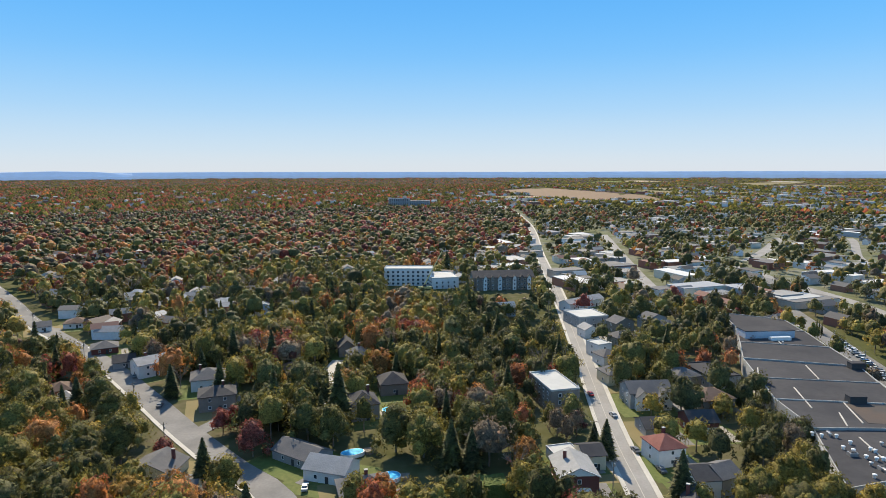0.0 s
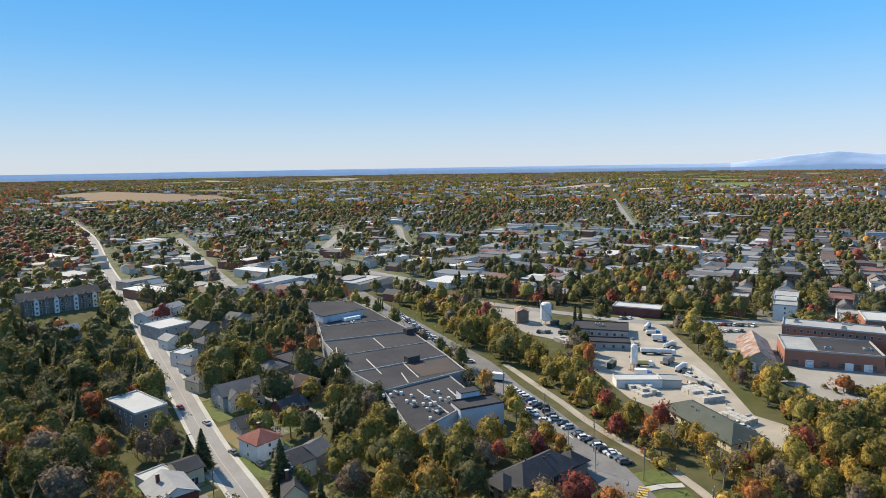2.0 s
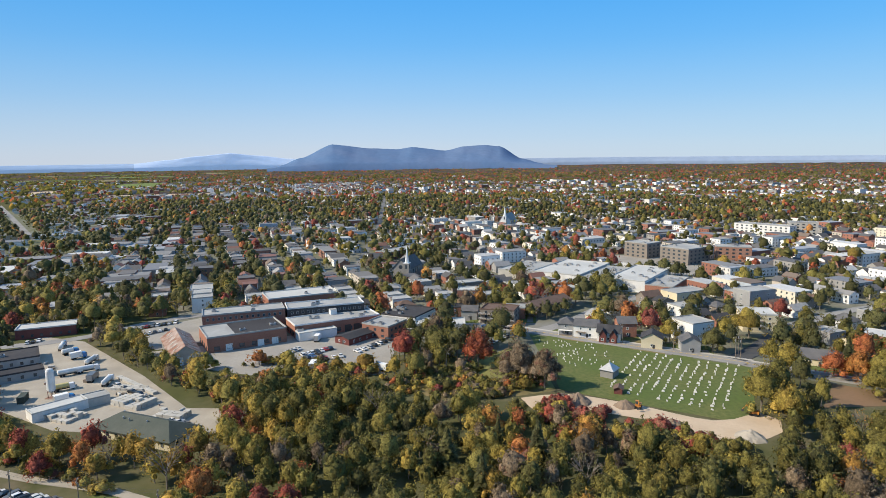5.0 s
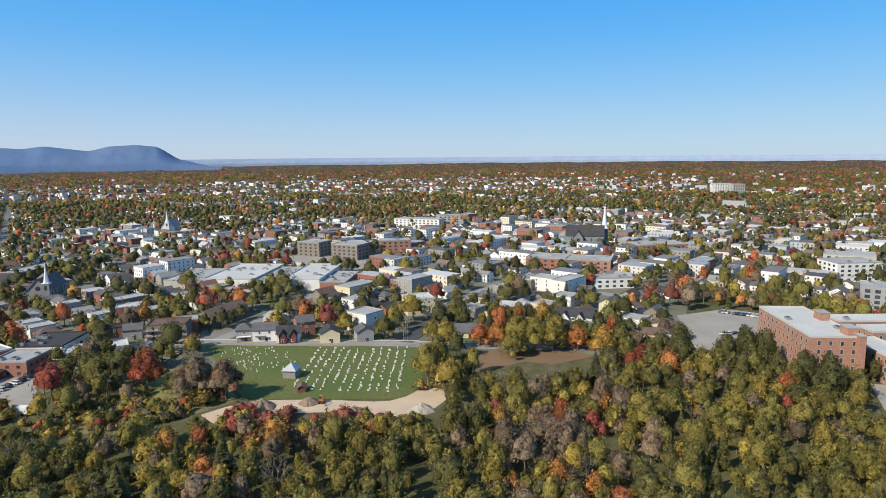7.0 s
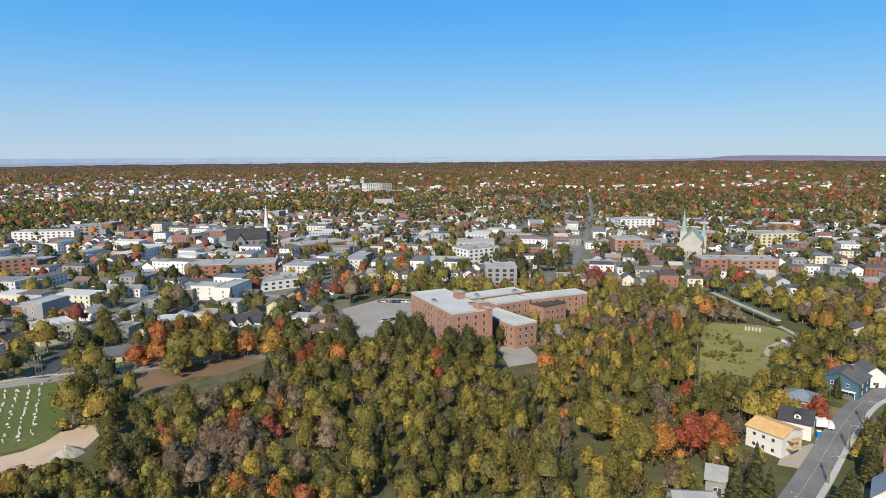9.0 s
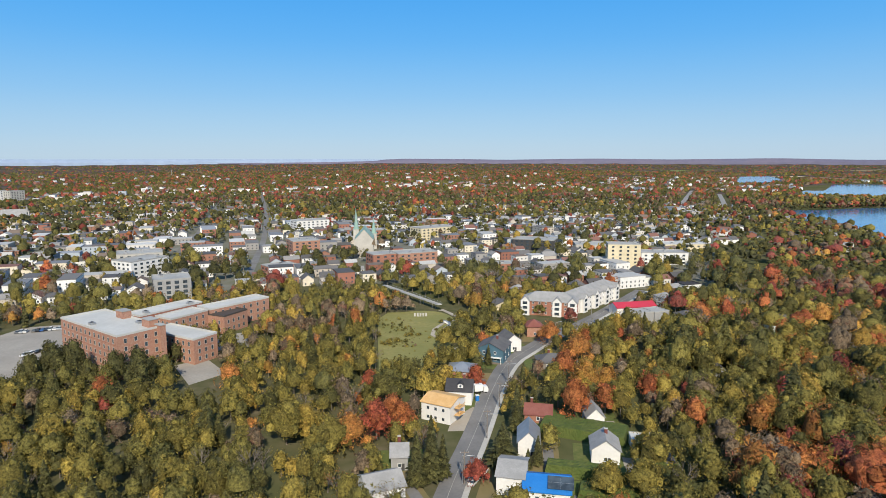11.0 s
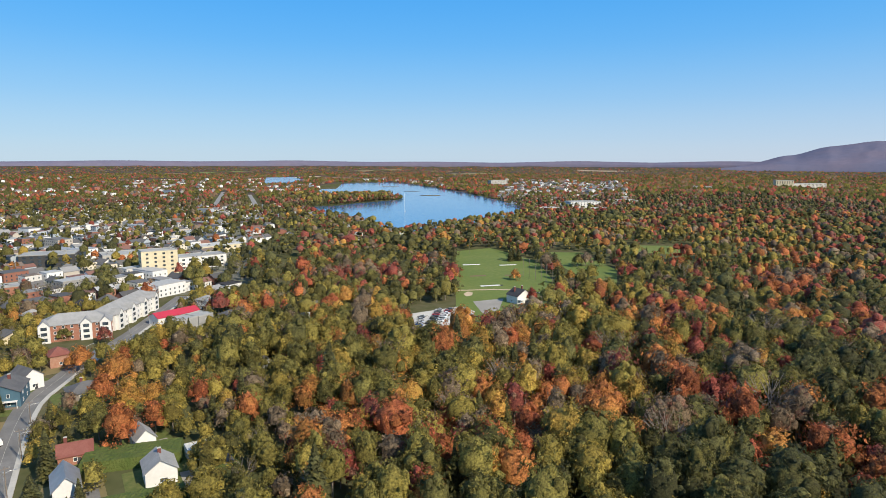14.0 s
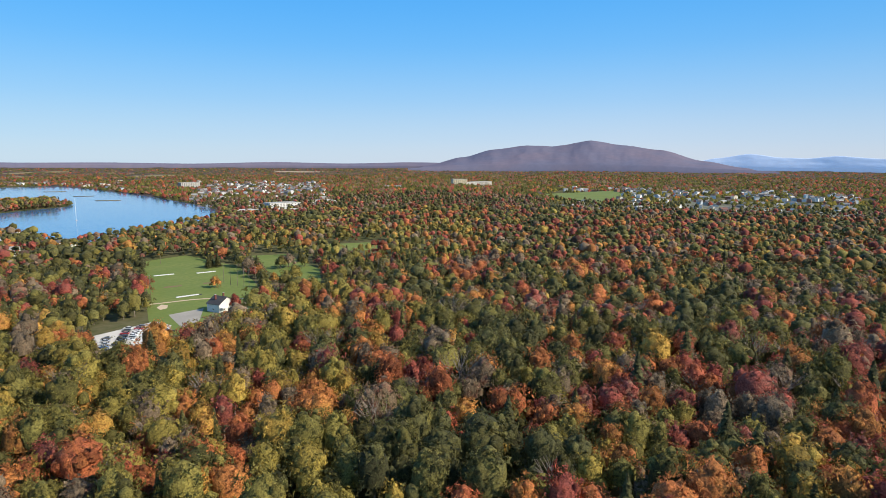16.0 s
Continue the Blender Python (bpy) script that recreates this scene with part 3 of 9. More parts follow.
def building(name, label, category, p0, p1, depth, h, wall, roof="flat", roof_mat=None, rh=0.5, rows=(), win=None, size=(1.2, 1.4), sides="fs", pitch=4.0,
             front=8.0, rim=None, chimney=0, door=0, garage=0, units=0, group="", gap=1.2, over=0.45):
    cx, cy, yaw, w = site(p0, p1, depth, front)
    base = float(land_height(np.array([cx]), np.array([cy]))[0]) - 0.05
    ob = thing(name, label, category, cx, cy, max(0.0, base), yaw, group)
    part("wall", walls_solid(w, depth, h, wall, roof, rh), ob)
    part("roof", roof_solid(w, depth, h, rh, roof, roof_mat or TAR, over, rim), ob)
    put_windows(ob, w, depth, rows, win or WIN_WHITE, size, sides, pitch, gap)
    rng = random.Random(int(abs(cx * 7 + cy * 13)))
    for i in range(door):
        part("door", DOOR, ob, at=pose((i + 0.5) / door * w * 0.8 - w * 0.4 + 0.9, -depth / 2, 0) @ Matrix.Diagonal((1.1, 1, 2.1, 1)))
    for i in range(garage):
        part("garage_door", GARAGE, ob, at=pose(w * 0.22 + (i - (garage - 1) / 2) * 3.2, -depth / 2, 0) @ Matrix.Diagonal((2.7, 1, 2.3, 1)))
    for i in range(chimney):
        z = h + rh * (0.45 if roof != "flat" else 0)
        s = Solid().box(-0.45, -0.35, -0.8, 0.45, 0.35, 1.3 + rh * 0.5, BRICK_DARK).box(-0.52, -0.42, 1.3 + rh * 0.5, 0.52, 0.42, 1.45 + rh * 0.5, CONCRETE)
        part("chimney", s, ob, at=pose(rng.uniform(-0.3, 0.3) * w, rng.uniform(0.05, 0.2) * depth, z))
    for i in range(units):
        a, b, c = rng.uniform(0.8, 1.8), rng.uniform(0.7, 1.4), rng.uniform(0.7, 1.4)
        s = Solid().box(-a, -b, 0, a, b, c, STEEL).box(-a * 0.6, -b * 0.6, c, a * 0.6, b * 0.6, c + 0.2, TRIM)
        part("roof_unit", s, ob, at=pose(rng.uniform(-0.42, 0.42) * w, rng.uniform(-0.4, 0.4) * depth, h + 0.18))
    return ob


# ---------------------------------------------------------------- the land
def land_height(x, y):
    """Flat near by, rising softly towards the far horizon, with low wooded hills."""
    r, az = np.hypot(x, y), np.degrees(np.arctan2(x, y)) % 360
    z = 30.0 * np.clip((r - 2500) / 2420, 0, 1) ** 2
    roll = np.sin(az * 0.37 + 1.0) * 3 + np.sin(az * 0.9) * 2 + np.sin(az * 2.3 + r * 0.002) * 1.2
    hill = 12 * np.exp(-((az - 172) / 14.0) ** 2) + 16 * np.exp(-((az - 262) / 25.0) ** 2) + 9 * np.exp(-((az - 335) / 18.0) ** 2) + 9 * np.exp(-((az - 120) / 22.0) ** 2)
    z += (roll + hill) * np.clip((r - 1500) / 2500, 0, 1) * np.clip((4900 - r) / 1200, 0.35, 1)
    mound = 20 * np.exp(-(((az - 241) / 9.0) ** 2)) * np.exp(-(((r - 1650) / 420) ** 2))
    return z + mound


def make_ground():
    radii = np.concatenate([[0.0], np.geomspace(20, 4930, 110)])
    na = 300
    ang = np.linspace(0, 2 * np.pi, na, endpoint=False)
    xs, ys = np.outer(radii[1:], np.sin(ang)).ravel(), np.outer(radii[1:], np.cos(ang)).ravel()
    zs = land_height(xs, ys)
    v = [(0, 0, 0)] + list(zip(xs.tolist(), ys.tolist(), zs.tolist()))
    f = [(0, 1 + (i + 1) % na, 1 + i) for i in range(na)]
    for j in range(len(radii) - 2):
        o = 1 + j * na
        f += [(o + i, o + (i + 1) % na, o + na + (i + 1) % na, o + na + i) for i in range(na)]
    m = bpy.data.meshes.new("ground")
    m.from_pydata(v, [], f)
    m.materials.append(GROUND)
    m.polygons.foreach_set("use_smooth", [True] * len(f))
    m.update()
    tagged(new("ground", m), "olive and brown open ground reaching to the horizon", "ground", kind="structure")


make_ground()


def mountain(label, r0, r1, ridge, mat, seed):
    """A long far ridge: ridge is (azimuth, height of the crest, fitted to the camera's skyline) from end to end."""
    az_k, top_k = [p[0] for p in ridge], [p[1] for p in ridge]
    na, nr = 220, 16
    v, f = [], []
    for j in range(nr + 1):
        for i in range(na + 1):
            az = az_k[0] + (az_k[-1] - az_k[0]) * i / na
            u = j / nr
            k = max(n for n in range(len(az_k) - 1) if az_k[n] <= az + 1e-6)
            t = (az - az_k[k]) / (az_k[k + 1] - az_k[k])
            t = 0.35 * t + 0.65 * t * t * (3 - 2 * t)
            top = top_k[k] + (top_k[k + 1] - top_k[k]) * t
            gully = noise.noise(Vector((az * 0.9, u * 3, seed))) * 0.12 + noise.noise(Vector((az * 3, u * 6, seed))) * 0.03
            r = r0 + (r1 - r0) * u
            z = 45 + (top - 45) * (min(u * 1.1, 1.0) ** 0.8) * (1 + gully * (1 - u) * 1.0 + gully * 0.1)
            a = radians(az)
            v.append((r * math.sin(a), r * math.cos(a), z if j else 10))
    for j in range(nr):
        for i in range(na):
            o = j * (na + 1) + i
            f.append((o, o + na + 1, o + na + 2, o + 1))
    m = bpy.data.meshes.new("mountain")
    m.from_pydata(v, [], f)
    m.materials.append(mat)
    m.polygons.foreach_set("use_smooth", [True] * len(f))
    m.update()
    tagged(new("mountain", m), label, "mountain", kind="structure")


mountain("long wooded mountain on the horizon, tinted blue-grey for haze", 4300, 4800,
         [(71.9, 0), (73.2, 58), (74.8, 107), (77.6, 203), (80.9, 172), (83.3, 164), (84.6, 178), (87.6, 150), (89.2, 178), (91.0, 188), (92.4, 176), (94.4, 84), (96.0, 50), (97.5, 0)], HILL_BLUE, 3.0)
mountain("broad wooded mountain on the horizon, tinted violet-blue for haze", 4200, 4800,
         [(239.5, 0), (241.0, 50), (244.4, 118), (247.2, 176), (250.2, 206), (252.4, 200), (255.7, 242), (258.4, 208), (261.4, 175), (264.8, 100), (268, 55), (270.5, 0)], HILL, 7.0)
mountain("distant mountain range on the horizon, paled by an added haze glow", 4840, 4880,
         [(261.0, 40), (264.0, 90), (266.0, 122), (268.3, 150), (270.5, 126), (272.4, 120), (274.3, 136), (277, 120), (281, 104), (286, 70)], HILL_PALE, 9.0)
mountain("low ridge on the horizon, paled by an added haze glow", 4840, 4880, [(61.5, 80), (63.9, 102), (66.4, 128), (68.9, 147), (71.4, 128), (73.7, 104), (76, 90)], HILL_PALE, 5.0)
mountain("low hills far across the plain, paled by an added haze glow", 4840, 4880, [(318.0, 70), (325.9, 83), (328.5, 88), (331, 84), (334, 70)], HAZE, 6.0)

mountain("blue haze-grey plain and low hills along the horizon with an added glow", 4892, 4925,
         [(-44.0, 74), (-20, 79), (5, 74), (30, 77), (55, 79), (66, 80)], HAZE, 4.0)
mountain("plain and low hills along the horizon, tinted slate-blue for haze", 4892, 4925, [(65.5, 80), (75, 84), (100, 86), (125, 78), (150, 70), (165, 68), (178, 58), (184, 0)], HAZE_BLUE, 4.0)
mountain("wooded hills along the horizon, tinted violet-grey for haze", 4880, 4925,
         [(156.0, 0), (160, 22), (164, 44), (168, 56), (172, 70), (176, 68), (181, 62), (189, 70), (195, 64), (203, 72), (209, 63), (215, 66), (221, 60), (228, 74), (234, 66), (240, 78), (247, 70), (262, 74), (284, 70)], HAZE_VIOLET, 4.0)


def sector(name, label, category, az0, az1, r0, r1, mat, z):
    """A flat piece of land between two bearings and two distances."""
    n = 60
    arc = [(r * math.sin(radians(az0 + (az1 - az0) * i / n)), r * math.cos(radians(az0 + (az1 - az0) * i / n))) for r, rng in ((r0, range(n + 1)), (r1, range(n, -1, -1))) for i in rng]
    s = Solid()
    k = n + 1
    v = [(x, y, z) for x, y in arc]
    s.add(v, [(i, i + 1, 2 * k - 2 - i, 2 * k - 1 - i) for i in range(n)], mat)
    tagged(part(name, s), label, category, kind="structure")


sector("ground_patch", "paved and grassy ground of the works district", "ground", 4, 63, 480, 1480, WORKS_GROUND, 0.03)
sector("ground_patch", "streets, yards and gardens of the town", "ground", 64, 138, 285, 1480, TOWN_GROUND, 0.03)
sector("ground_patch", "streets and yards of the old town", "ground", 138.2, 199, 445, 1300, TOWN_GROUND, 0.03)

sector("ground_patch", "streets and gardens of the new suburb", "ground", 254, 276, 1270, 1600, TOWN_GROUND, 1.0)

# water
for q, half in (((-1047, -1728), 27), ((-958, -1468), 22), ((-885, -1273), 25)):
    d = Vector((q[1], -q[0])).normalized()
    e = Vector((-d.y, d.x))
    rim = [Vector(q) + d * (half * math.cos(a)) + e * (4.5 * math.sin(a) * (1 + 0.4 * math.sin(3 * a))) for a in [k * math.pi / 9 for k in range(18)]]
    ground_patch("ground_patch", "long low reed bank lying in the lake", "reed bank", [(v.x, v.y) for v in rim], REEDS, 1.3)
ground_patch("water", "calm blue lake reflecting the clear sky", "lake",
             [(-445.0, -985.0), (-478.0, -1078.0), (-545.0, -1095.0), (-590.0, -1122.0), (-690.0, -1158.0), (-742.0, -1188.0), (-785.0, -1265.0), (-700.0, -1350.0), (-645.0, -1425.0), (-760.0, -1640.0),
              (-925.0, -1965.0), (-1110.0, -2090.0), (-1240.0, -2010.0), (-1106.0, -1516.2), (-966.4, -1174.2), (-840.0, -915.0), (-705.0, -757.0), (-597.0, -712.0), (-528.0, -688.0),
              (-463.0, -667.0), (-413.0, -650.0), (-420.0, -735.0), (-430.0, -830.0), (-432.0, -905.0)], WATER, 0.5, True)
ground_patch("water", "narrow far arm of the blue lake", "lake", [(-983.9, -2661.8), (-1126.3, -2712.5), (-1041.3, -2360.5), (-876.1, -2109.0), (-770.4, -2083.3)], WATER, 6.0, False)

def far_fields():
    """Pale stubble and green fields of the plain, following the land."""
    rng = random.Random(91)
    for k in range(44):
        az, r = (rng.uniform(4, 68), rng.uniform(1700, 4300)) if k < 32 else (rng.uniform(186, 236), rng.uniform(2600, 4400))
        c, u = Vector((r * math.sin(radians(az)), r * math.cos(radians(az)))), radians(20 + rng.choice((0, 90)))
        a, b = rng.uniform(80, 260), rng.uniform(50, 130)
        d, n = Vector((math.cos(u), math.sin(u))), Vector((-math.sin(u), math.cos(u)))
        q = [c + d * (a * i) + n * (b * j) for i, j in ((-1, -1), (1, -1), (1, 1), (-1, 1))]
        CLEAR_POLY.append(np.array([tuple(v) for v in q]))
        z = land_height(np.array([v.x for v in q]), np.array([v.y for v in q])) + 0.8
        s = Solid()
        s.add([(v.x, v.y, float(h)) for v, h in zip(q, z)], [(0, 1, 2, 3)], rng.choice((SAND, DRYGRASS, FAIRWAY, EARTH, DRYGRASS, GRAVEL)))
        tagged(part("ground_patch", s), "far field on the plain", "field", kind="structure")


far_fields()

# ---------------------------------------------------------------- roads and open ground
MAIN = road("road", "long straight pale asphalt main street", [(52, 120), (55.4, 164.6), (57.9, 206.6), (66.8, 290.1), (76.3, 383.1), (88.0, 501.8),
            (103.6, 673.7), (139.4, 1018.7), (153.7, 1424.4), (145.5, 1633.4)], 7.2, ROAD, clear=1.5, walk_left=1.3, walk_right=1.6)
LEFT_ROAD = road("road", "wide pale residential street in tree shade", [(-20, 120), (-46.2, 165.1), (-63.6, 182.6), (-89.2, 209.9), (-117.9, 243.0), (-154.0, 283.3), (-196.1, 324.1),
                 (-249.8, 374.9), (-307.7, 439.8), (-459.6, 602.7)], 9.5, OLD_ROAD, clear=3.5, walk_right=0.0, walk_left=1.4)
road("road", "short side street meeting the residential street", [(-95.1, 209.9), (-85.7, 208.5), (-79.8, 222.4), (-78.6, 245.9)], 7, OLD_ROAD, z=0.12, clear=1)
road("road", "curving pale concrete driveway among houses", [(-48.8, 233.4), (-46.7, 252.2), (-51.9, 270.4), (-49.8, 292.9)], 6, CONCRETE, clear=1)
road("road", "straight street behind the long roofs", [(157.7, 465.2), (172.7, 567.2), (207.9, 782.0), (223.0, 876.6)], 10, ROAD, clear=3)
road("road", "industrial street between low sheds", [(415.0, 595.2), (420.6, 633.4), (503.5, 769.7), (529.9, 819.9)], 9, ROAD, clear=4)
road("road", "wide street past low shops", [(298.7, 616.7), (363.4, 706.0), (443.2, 828.4)], 11, ROAD, clear=4)
road("road", "street along low shops and car parks", [(276.1, 622.7), (272.8, 507.8), (278.4, 424.2), (272.1, 364.3)], 10, ROAD, clear=4)
road("road", "dead straight far road through the trees", [(720.7, 521.1), (1031.3, 778.5), (1648.5, 1291.2), (2964.3, 2367.3)], 8, ROAD, clear=5)
PARK_ST = road("road", "factory street lined with parked cars", [(221.7, 398.4), (207.0, 332.8), (191.5, 262.0), (181.5, 214.0), (170.0, 184.0), (163.0, 160.0), (154.5, 136.0), (146.0, 115.0), (138.0, 99.0),
               (130.0, 84.0), (118.0, 62.0)], 12.5, OLD_ROAD, clear=1.0)
road("road", "narrow gravel trail under the power lines", [(190.0, 205.0), (178.5, 169.3), (175.0, 158.0), (168.8, 141.0), (164.4, 124.7), (161.9, 111.6), (159.2, 99.8), (155.3, 89.7), (149.0, 75.0), (141.0, 58.0)], 3.0, GRAVEL, clear=0.5)
road("road", "short concrete path from the crossing to the trail", [(144.5, 98.2), (149.0, 96.6), (154.0, 93.2)], 2.4, CONCRETE, z=0.16, clear=1.0)
ground_patch("lawn", "mown verge beside the street crossing", "lawn", [(147.6, 106.5), (144.2, 100.5), (149.4, 98.2), (155.6, 95.0), (157.4, 104.0)], LAWN, 0.09)
ground_patch("lawn", "mown verge below the street crossing", "lawn", [(142.0, 96.4), (136.0, 84.5), (146.0, 80.0), (152.6, 91.4)], LAWN, 0.09)
road("road", "street past the works yards", [(268.9, 464.1), (260.0, 371.7), (266.5, 317.6), (284.7, 257.5), (306.3, 207.4), (341.7, 180.5), (360.0, 157.7)], 8, ROAD, clear=3)
CEM_ST = road("road", "street along the far edge of the cemetery", [(331.3, 30.2), (314.2, -0.7), (335.4, 1.3), (324.3, -28.7), (307.0, -58.3), (290.8, -87.7), (271.9, -120.0), (271.2, -118.8), (235, -175)], 8, ROAD, clear=2, walk_left=1.5)
road("road", "street climbing into the town", [(323.6, -34.0), (342.6, -53.6), (379.2, -79.8), (408.5, -108.8)], 8, ROAD, clear=3)
road("road", "dark fresh asphalt side street", [(277.2, -116.3), (292.6, -132.5), (315.8, -151.3), (332.1, -163.7)], 9, DARK_ROAD, clear=2)
RIGHT_ST = road("road", "patched two-lane street running into the valley", [(16, -120), (10.2, -165.7), (5.4, -196.0), (-0.3, -235.8), (-6.6, -267.1), (-14.8, -284.9), (-32.3, -316.7),
                (-55.0, -349.0), (-99.9, -428.2)], 7.5, OLD_ROAD, clear=2, walk_left=0, walk_right=1.6)

road("road", "town street running straight up the far rise", [(185.8, -461.5), (262.9, -705.7), (412.9, -1116.0), (815.1, -2140.6)], 6.0, OLD_ROAD, clear=0)
road("road", "long town street between shops", [(245.9, -449.1), (295.5, -575.5), (375.5, -789.7), (713.1, -1661.2)], 6.0, OLD_ROAD, clear=0)
road("road", "town street lined with houses", [(408.5, -108.8), (473.7, -163.5), (608.2, -260.8), (870.1, -450.3)], 6.0, OLD_ROAD, clear=0)
road("road", "pale street climbing between far gardens", [(-330.0, -1140.0), (-362.3, -1247.6), (-437.2, -1470.4), (-514.8, -1698.0)], 9, ROAD, clear=4)
road("road", "pale street running down to the lake park", [(-385.0, -1085.0), (-411.5, -1162.1), (-469.4, -1344.4), (-530.6, -1541.6)], 9, ROAD, clear=5)
road("road", "cross street of the town", [(332.1, -163.7), (377.1, -240.2), (336.6, -264.0), (302.0, -296.3), (345.0, -434.8)], 7.5, ROAD, clear=1)
road("road", "cross street behind the shopping halls", [(644.9, 76.2), (648.8, -8.4), (650.3, -111.6)], 6.0, OLD_ROAD, clear=0)
road("road", "far street between white houses", [(520.0, 97.0), (706.9, 114.5), (979.3, 143.3), (1566.9, 218.0)], 6.0, OLD_ROAD, clear=0)
ground_patch("ground_patch", "sandy dirt road and earthworks below the cemetery", "dirt road", [(230.0, -17.8), (234.3, -35.1), (224.5, -58.1), (210.3, -82.1), (217.0, -100.3), (211.1, -104.8),
             (201.4, -101.1), (193.1, -86.9), (193.7, -75.4), (205.3, -69.2), (218.1, -40.1), (214.8, -24.3)], SAND, 0.1, True)
ground_patch("lawn", "mown green cemetery lawn", "lawn", [(317.9, -28.6), (266.5, -118.5), (225.3, -102.4), (207.9, -91.3), (238.8, -33.8)], LAWN, 0.08)
ground_patch("lawn", "grassy slope beside the cemetery", "lawn", [(263.8, 5.4), (297.1, -18.7), (292.8, -26.6), (240.4, -32.0), (236.9, -15.6)], MEADOW, 0.07)
ground_patch("ground_patch", "dry grass slope", "grass", [(241.6, 33.6), (247.8, 15.5), (250.7, -6.9), (237.5, -31.5), (231.5, -15.1), (226.5, 9.8)], DRYGRASS, 0.06)
ground_patch("ground_patch", "bare brown playing ground", "bare ground", [(222.3, -125.0), (246.7, -141.8), (227.9, -176.2), (215.3, -185.4), (215.4, -160.5), (224.5, -151.9)], EARTH, 0.07)
ground_patch("car_park", "pale asphalt car park of the brick mill", "car park", [(250.6, -271.0), (199.8, -229.5), (186.8, -251.7), (226.1, -317.2), (247.9, -307.5)], LOT, 0.1)
ground_patch("car_park", "mill forecourt", "car park", [(137.5, -254.3), (128.3, -265.4), (110.9, -246.7), (120.0, -232.2)], LOT, 0.1)
ground_patch("car_park", "mill courtyard", "car park", [(138.8, -300.7), (126.1, -308.6), (116.0, -284.2), (127.7, -276.8)], LOT, 0.1)
ground_patch("car_park", "white gravel car park by the golf course", "car park", [(-195.5, -303.3), (-232.6, -301.2), (-231.3, -286.2), (-218.4, -273.2), (-175.3, -263.7)], WHITE_GRAVEL, 0.1)
ground_patch("car_park", "grey asphalt turning place", "car park", [(-246.6, -307.1), (-268.5, -302.6), (-246.9, -282.0), (-227.7, -271.8), (-236.0, -287.4)], LOT, 0.1)
ground_patch("lawn", "mown practice field of the golf course", "lawn", [(-213.5, -280.5), (-367.8, -489.2), (-414.9, -487.1), (-390.9, -395.8), (-318.6, -299.4), (-250.9, -251.9), (-223.4, -259.3)], FAIRWAY, 0.09)
ground_patch("lawn", "mown green fairway", "lawn", [(-442.3, -431.7), (-467.1, -411.7), (-414.2, -328.6), (-341.5, -270.3), (-354.5, -303.7), (-387.2, -361.1)], FAIRWAY, 0.08)
ground_patch("lawn", "mown green fairway among trees", "lawn", [(-545.9, -420.5), (-597.1, -378.3), (-543.7, -343.6), (-506.1, -386.5)], FAIRWAY, 0.12)
ground_patch("lawn", "wild grass meadow in the valley", "meadow", [(46.3, -246.5), (62.9, -342.4), (53.4, -355.6), (33.9, -360.0), (20.5, -338.7), (20.9, -280.3), (34.8, -248.5)], MEADOW, 0.08, True)
ground_patch("lawn", "pale green far field", "field", [(-1532.1, -542.7), (-1884.4, -406.8), (-1691.4, -344.4), (-1293.7, -298.6), (-1366.2, -361.3)], FAIRWAY, 6.5)
ground_patch("ground_patch", "long bare brown field on the plain", "field", [(233.7, 2738.5), (491.9, 3143.9), (702.7, 2217.2), (627.6, 1692.0), (345.0, 1976.4)], EARTH, 1.2)
ground_patch("ground_patch", "works yard of pale trodden gravel", "yard", [(252.3, 209.9), (312.9, 228.5), (303.1, 197.5), (251.9, 139.5), (218.1, 105.7), (218.0, 91.0), (197.0, 84.4), (193.4, 98.3),
             (197.8, 143.1), (214.0, 174.1)], GRAVEL, 0.1)
ground_patch("ground_patch", "gravel yard by the silo", "yard", [(257.7, 302.6), (279.2, 270.1), (254.9, 231.2), (238.2, 216.4), (235.0, 236.1)], LOT, 0.1)
ground_patch("car_park", "asphalt yard in front of the brick works", "car park", [(285.0, 156.9), (317.8, 87.5), (317.5, 36.7), (256.0, 37.7), (250.5, 83.6), (261.6, 117.7)], LOT, 0.1)
ground_patch("car_park", "car park beside the rusty shed", "car park", [(314.3, 188.8), (351.4, 157.8), (303.4, 134.7), (289.1, 153.0)], LOT, 0.13)
ground_patch("car_park", "shopping centre car park", "car park", [(585.3, -115.2), (576.3, -176.9), (516.1, -188.8), (471.4, -167.4), (511.3, -109.1)], LOT, 0.1)

road("road", "pale gravel path along the practice field", [(-250.5, -344.8), (-268.4, -334.9), (-281.8, -328.0), (-292.1, -318.8), (-297.1, -305.1), (-308.3, -293.4)], 2.2, SAND, z=0.1, clear=1)
ground_patch("ground_patch", "round sand bunker by the path", "bunker", [(-255.6, -328.6), (-262.8, -333.1), (-263.4, -328.1), (-257.7, -321.8), (-252.7, -321.6)], SAND, 0.11, True)
for q in (((-301.1, -378.6), (-312.6, -373.4), (-309.8, -370.0), (-298.4, -375.1)), ((-325.4, -365.9), (-338.2, -360.4), (-335.2, -357.2), (-322.5, -362.6))):
    ground_patch("ground_patch", "worn brown tee strip in the grass", "tee", q, EARTH, 0.11)
ground_patch("ground_patch", "dark mat on the practice field", "mat", [(-283.7, -342.8), (-298.2, -337.2), (-295.8, -334.4), (-281.3, -340.0)], TAR, 0.12)
road("road", "pale winding path round the meadow", [(17.0, -343.4), (26.3, -334.7), (30.2, -321.1), (30.3, -310.6), (26.9, -305.0)], 2.0, GRAVEL, z=0.1, clear=1)
ground_patch("ground_patch", "gravel forecourt of the new house", "forecourt", [(14.3, -197.6), (8.5, -198.5), (4.1, -215.7), (6.6, -218.8), (13.5, -207.6)], GRAVEL, 0.09)
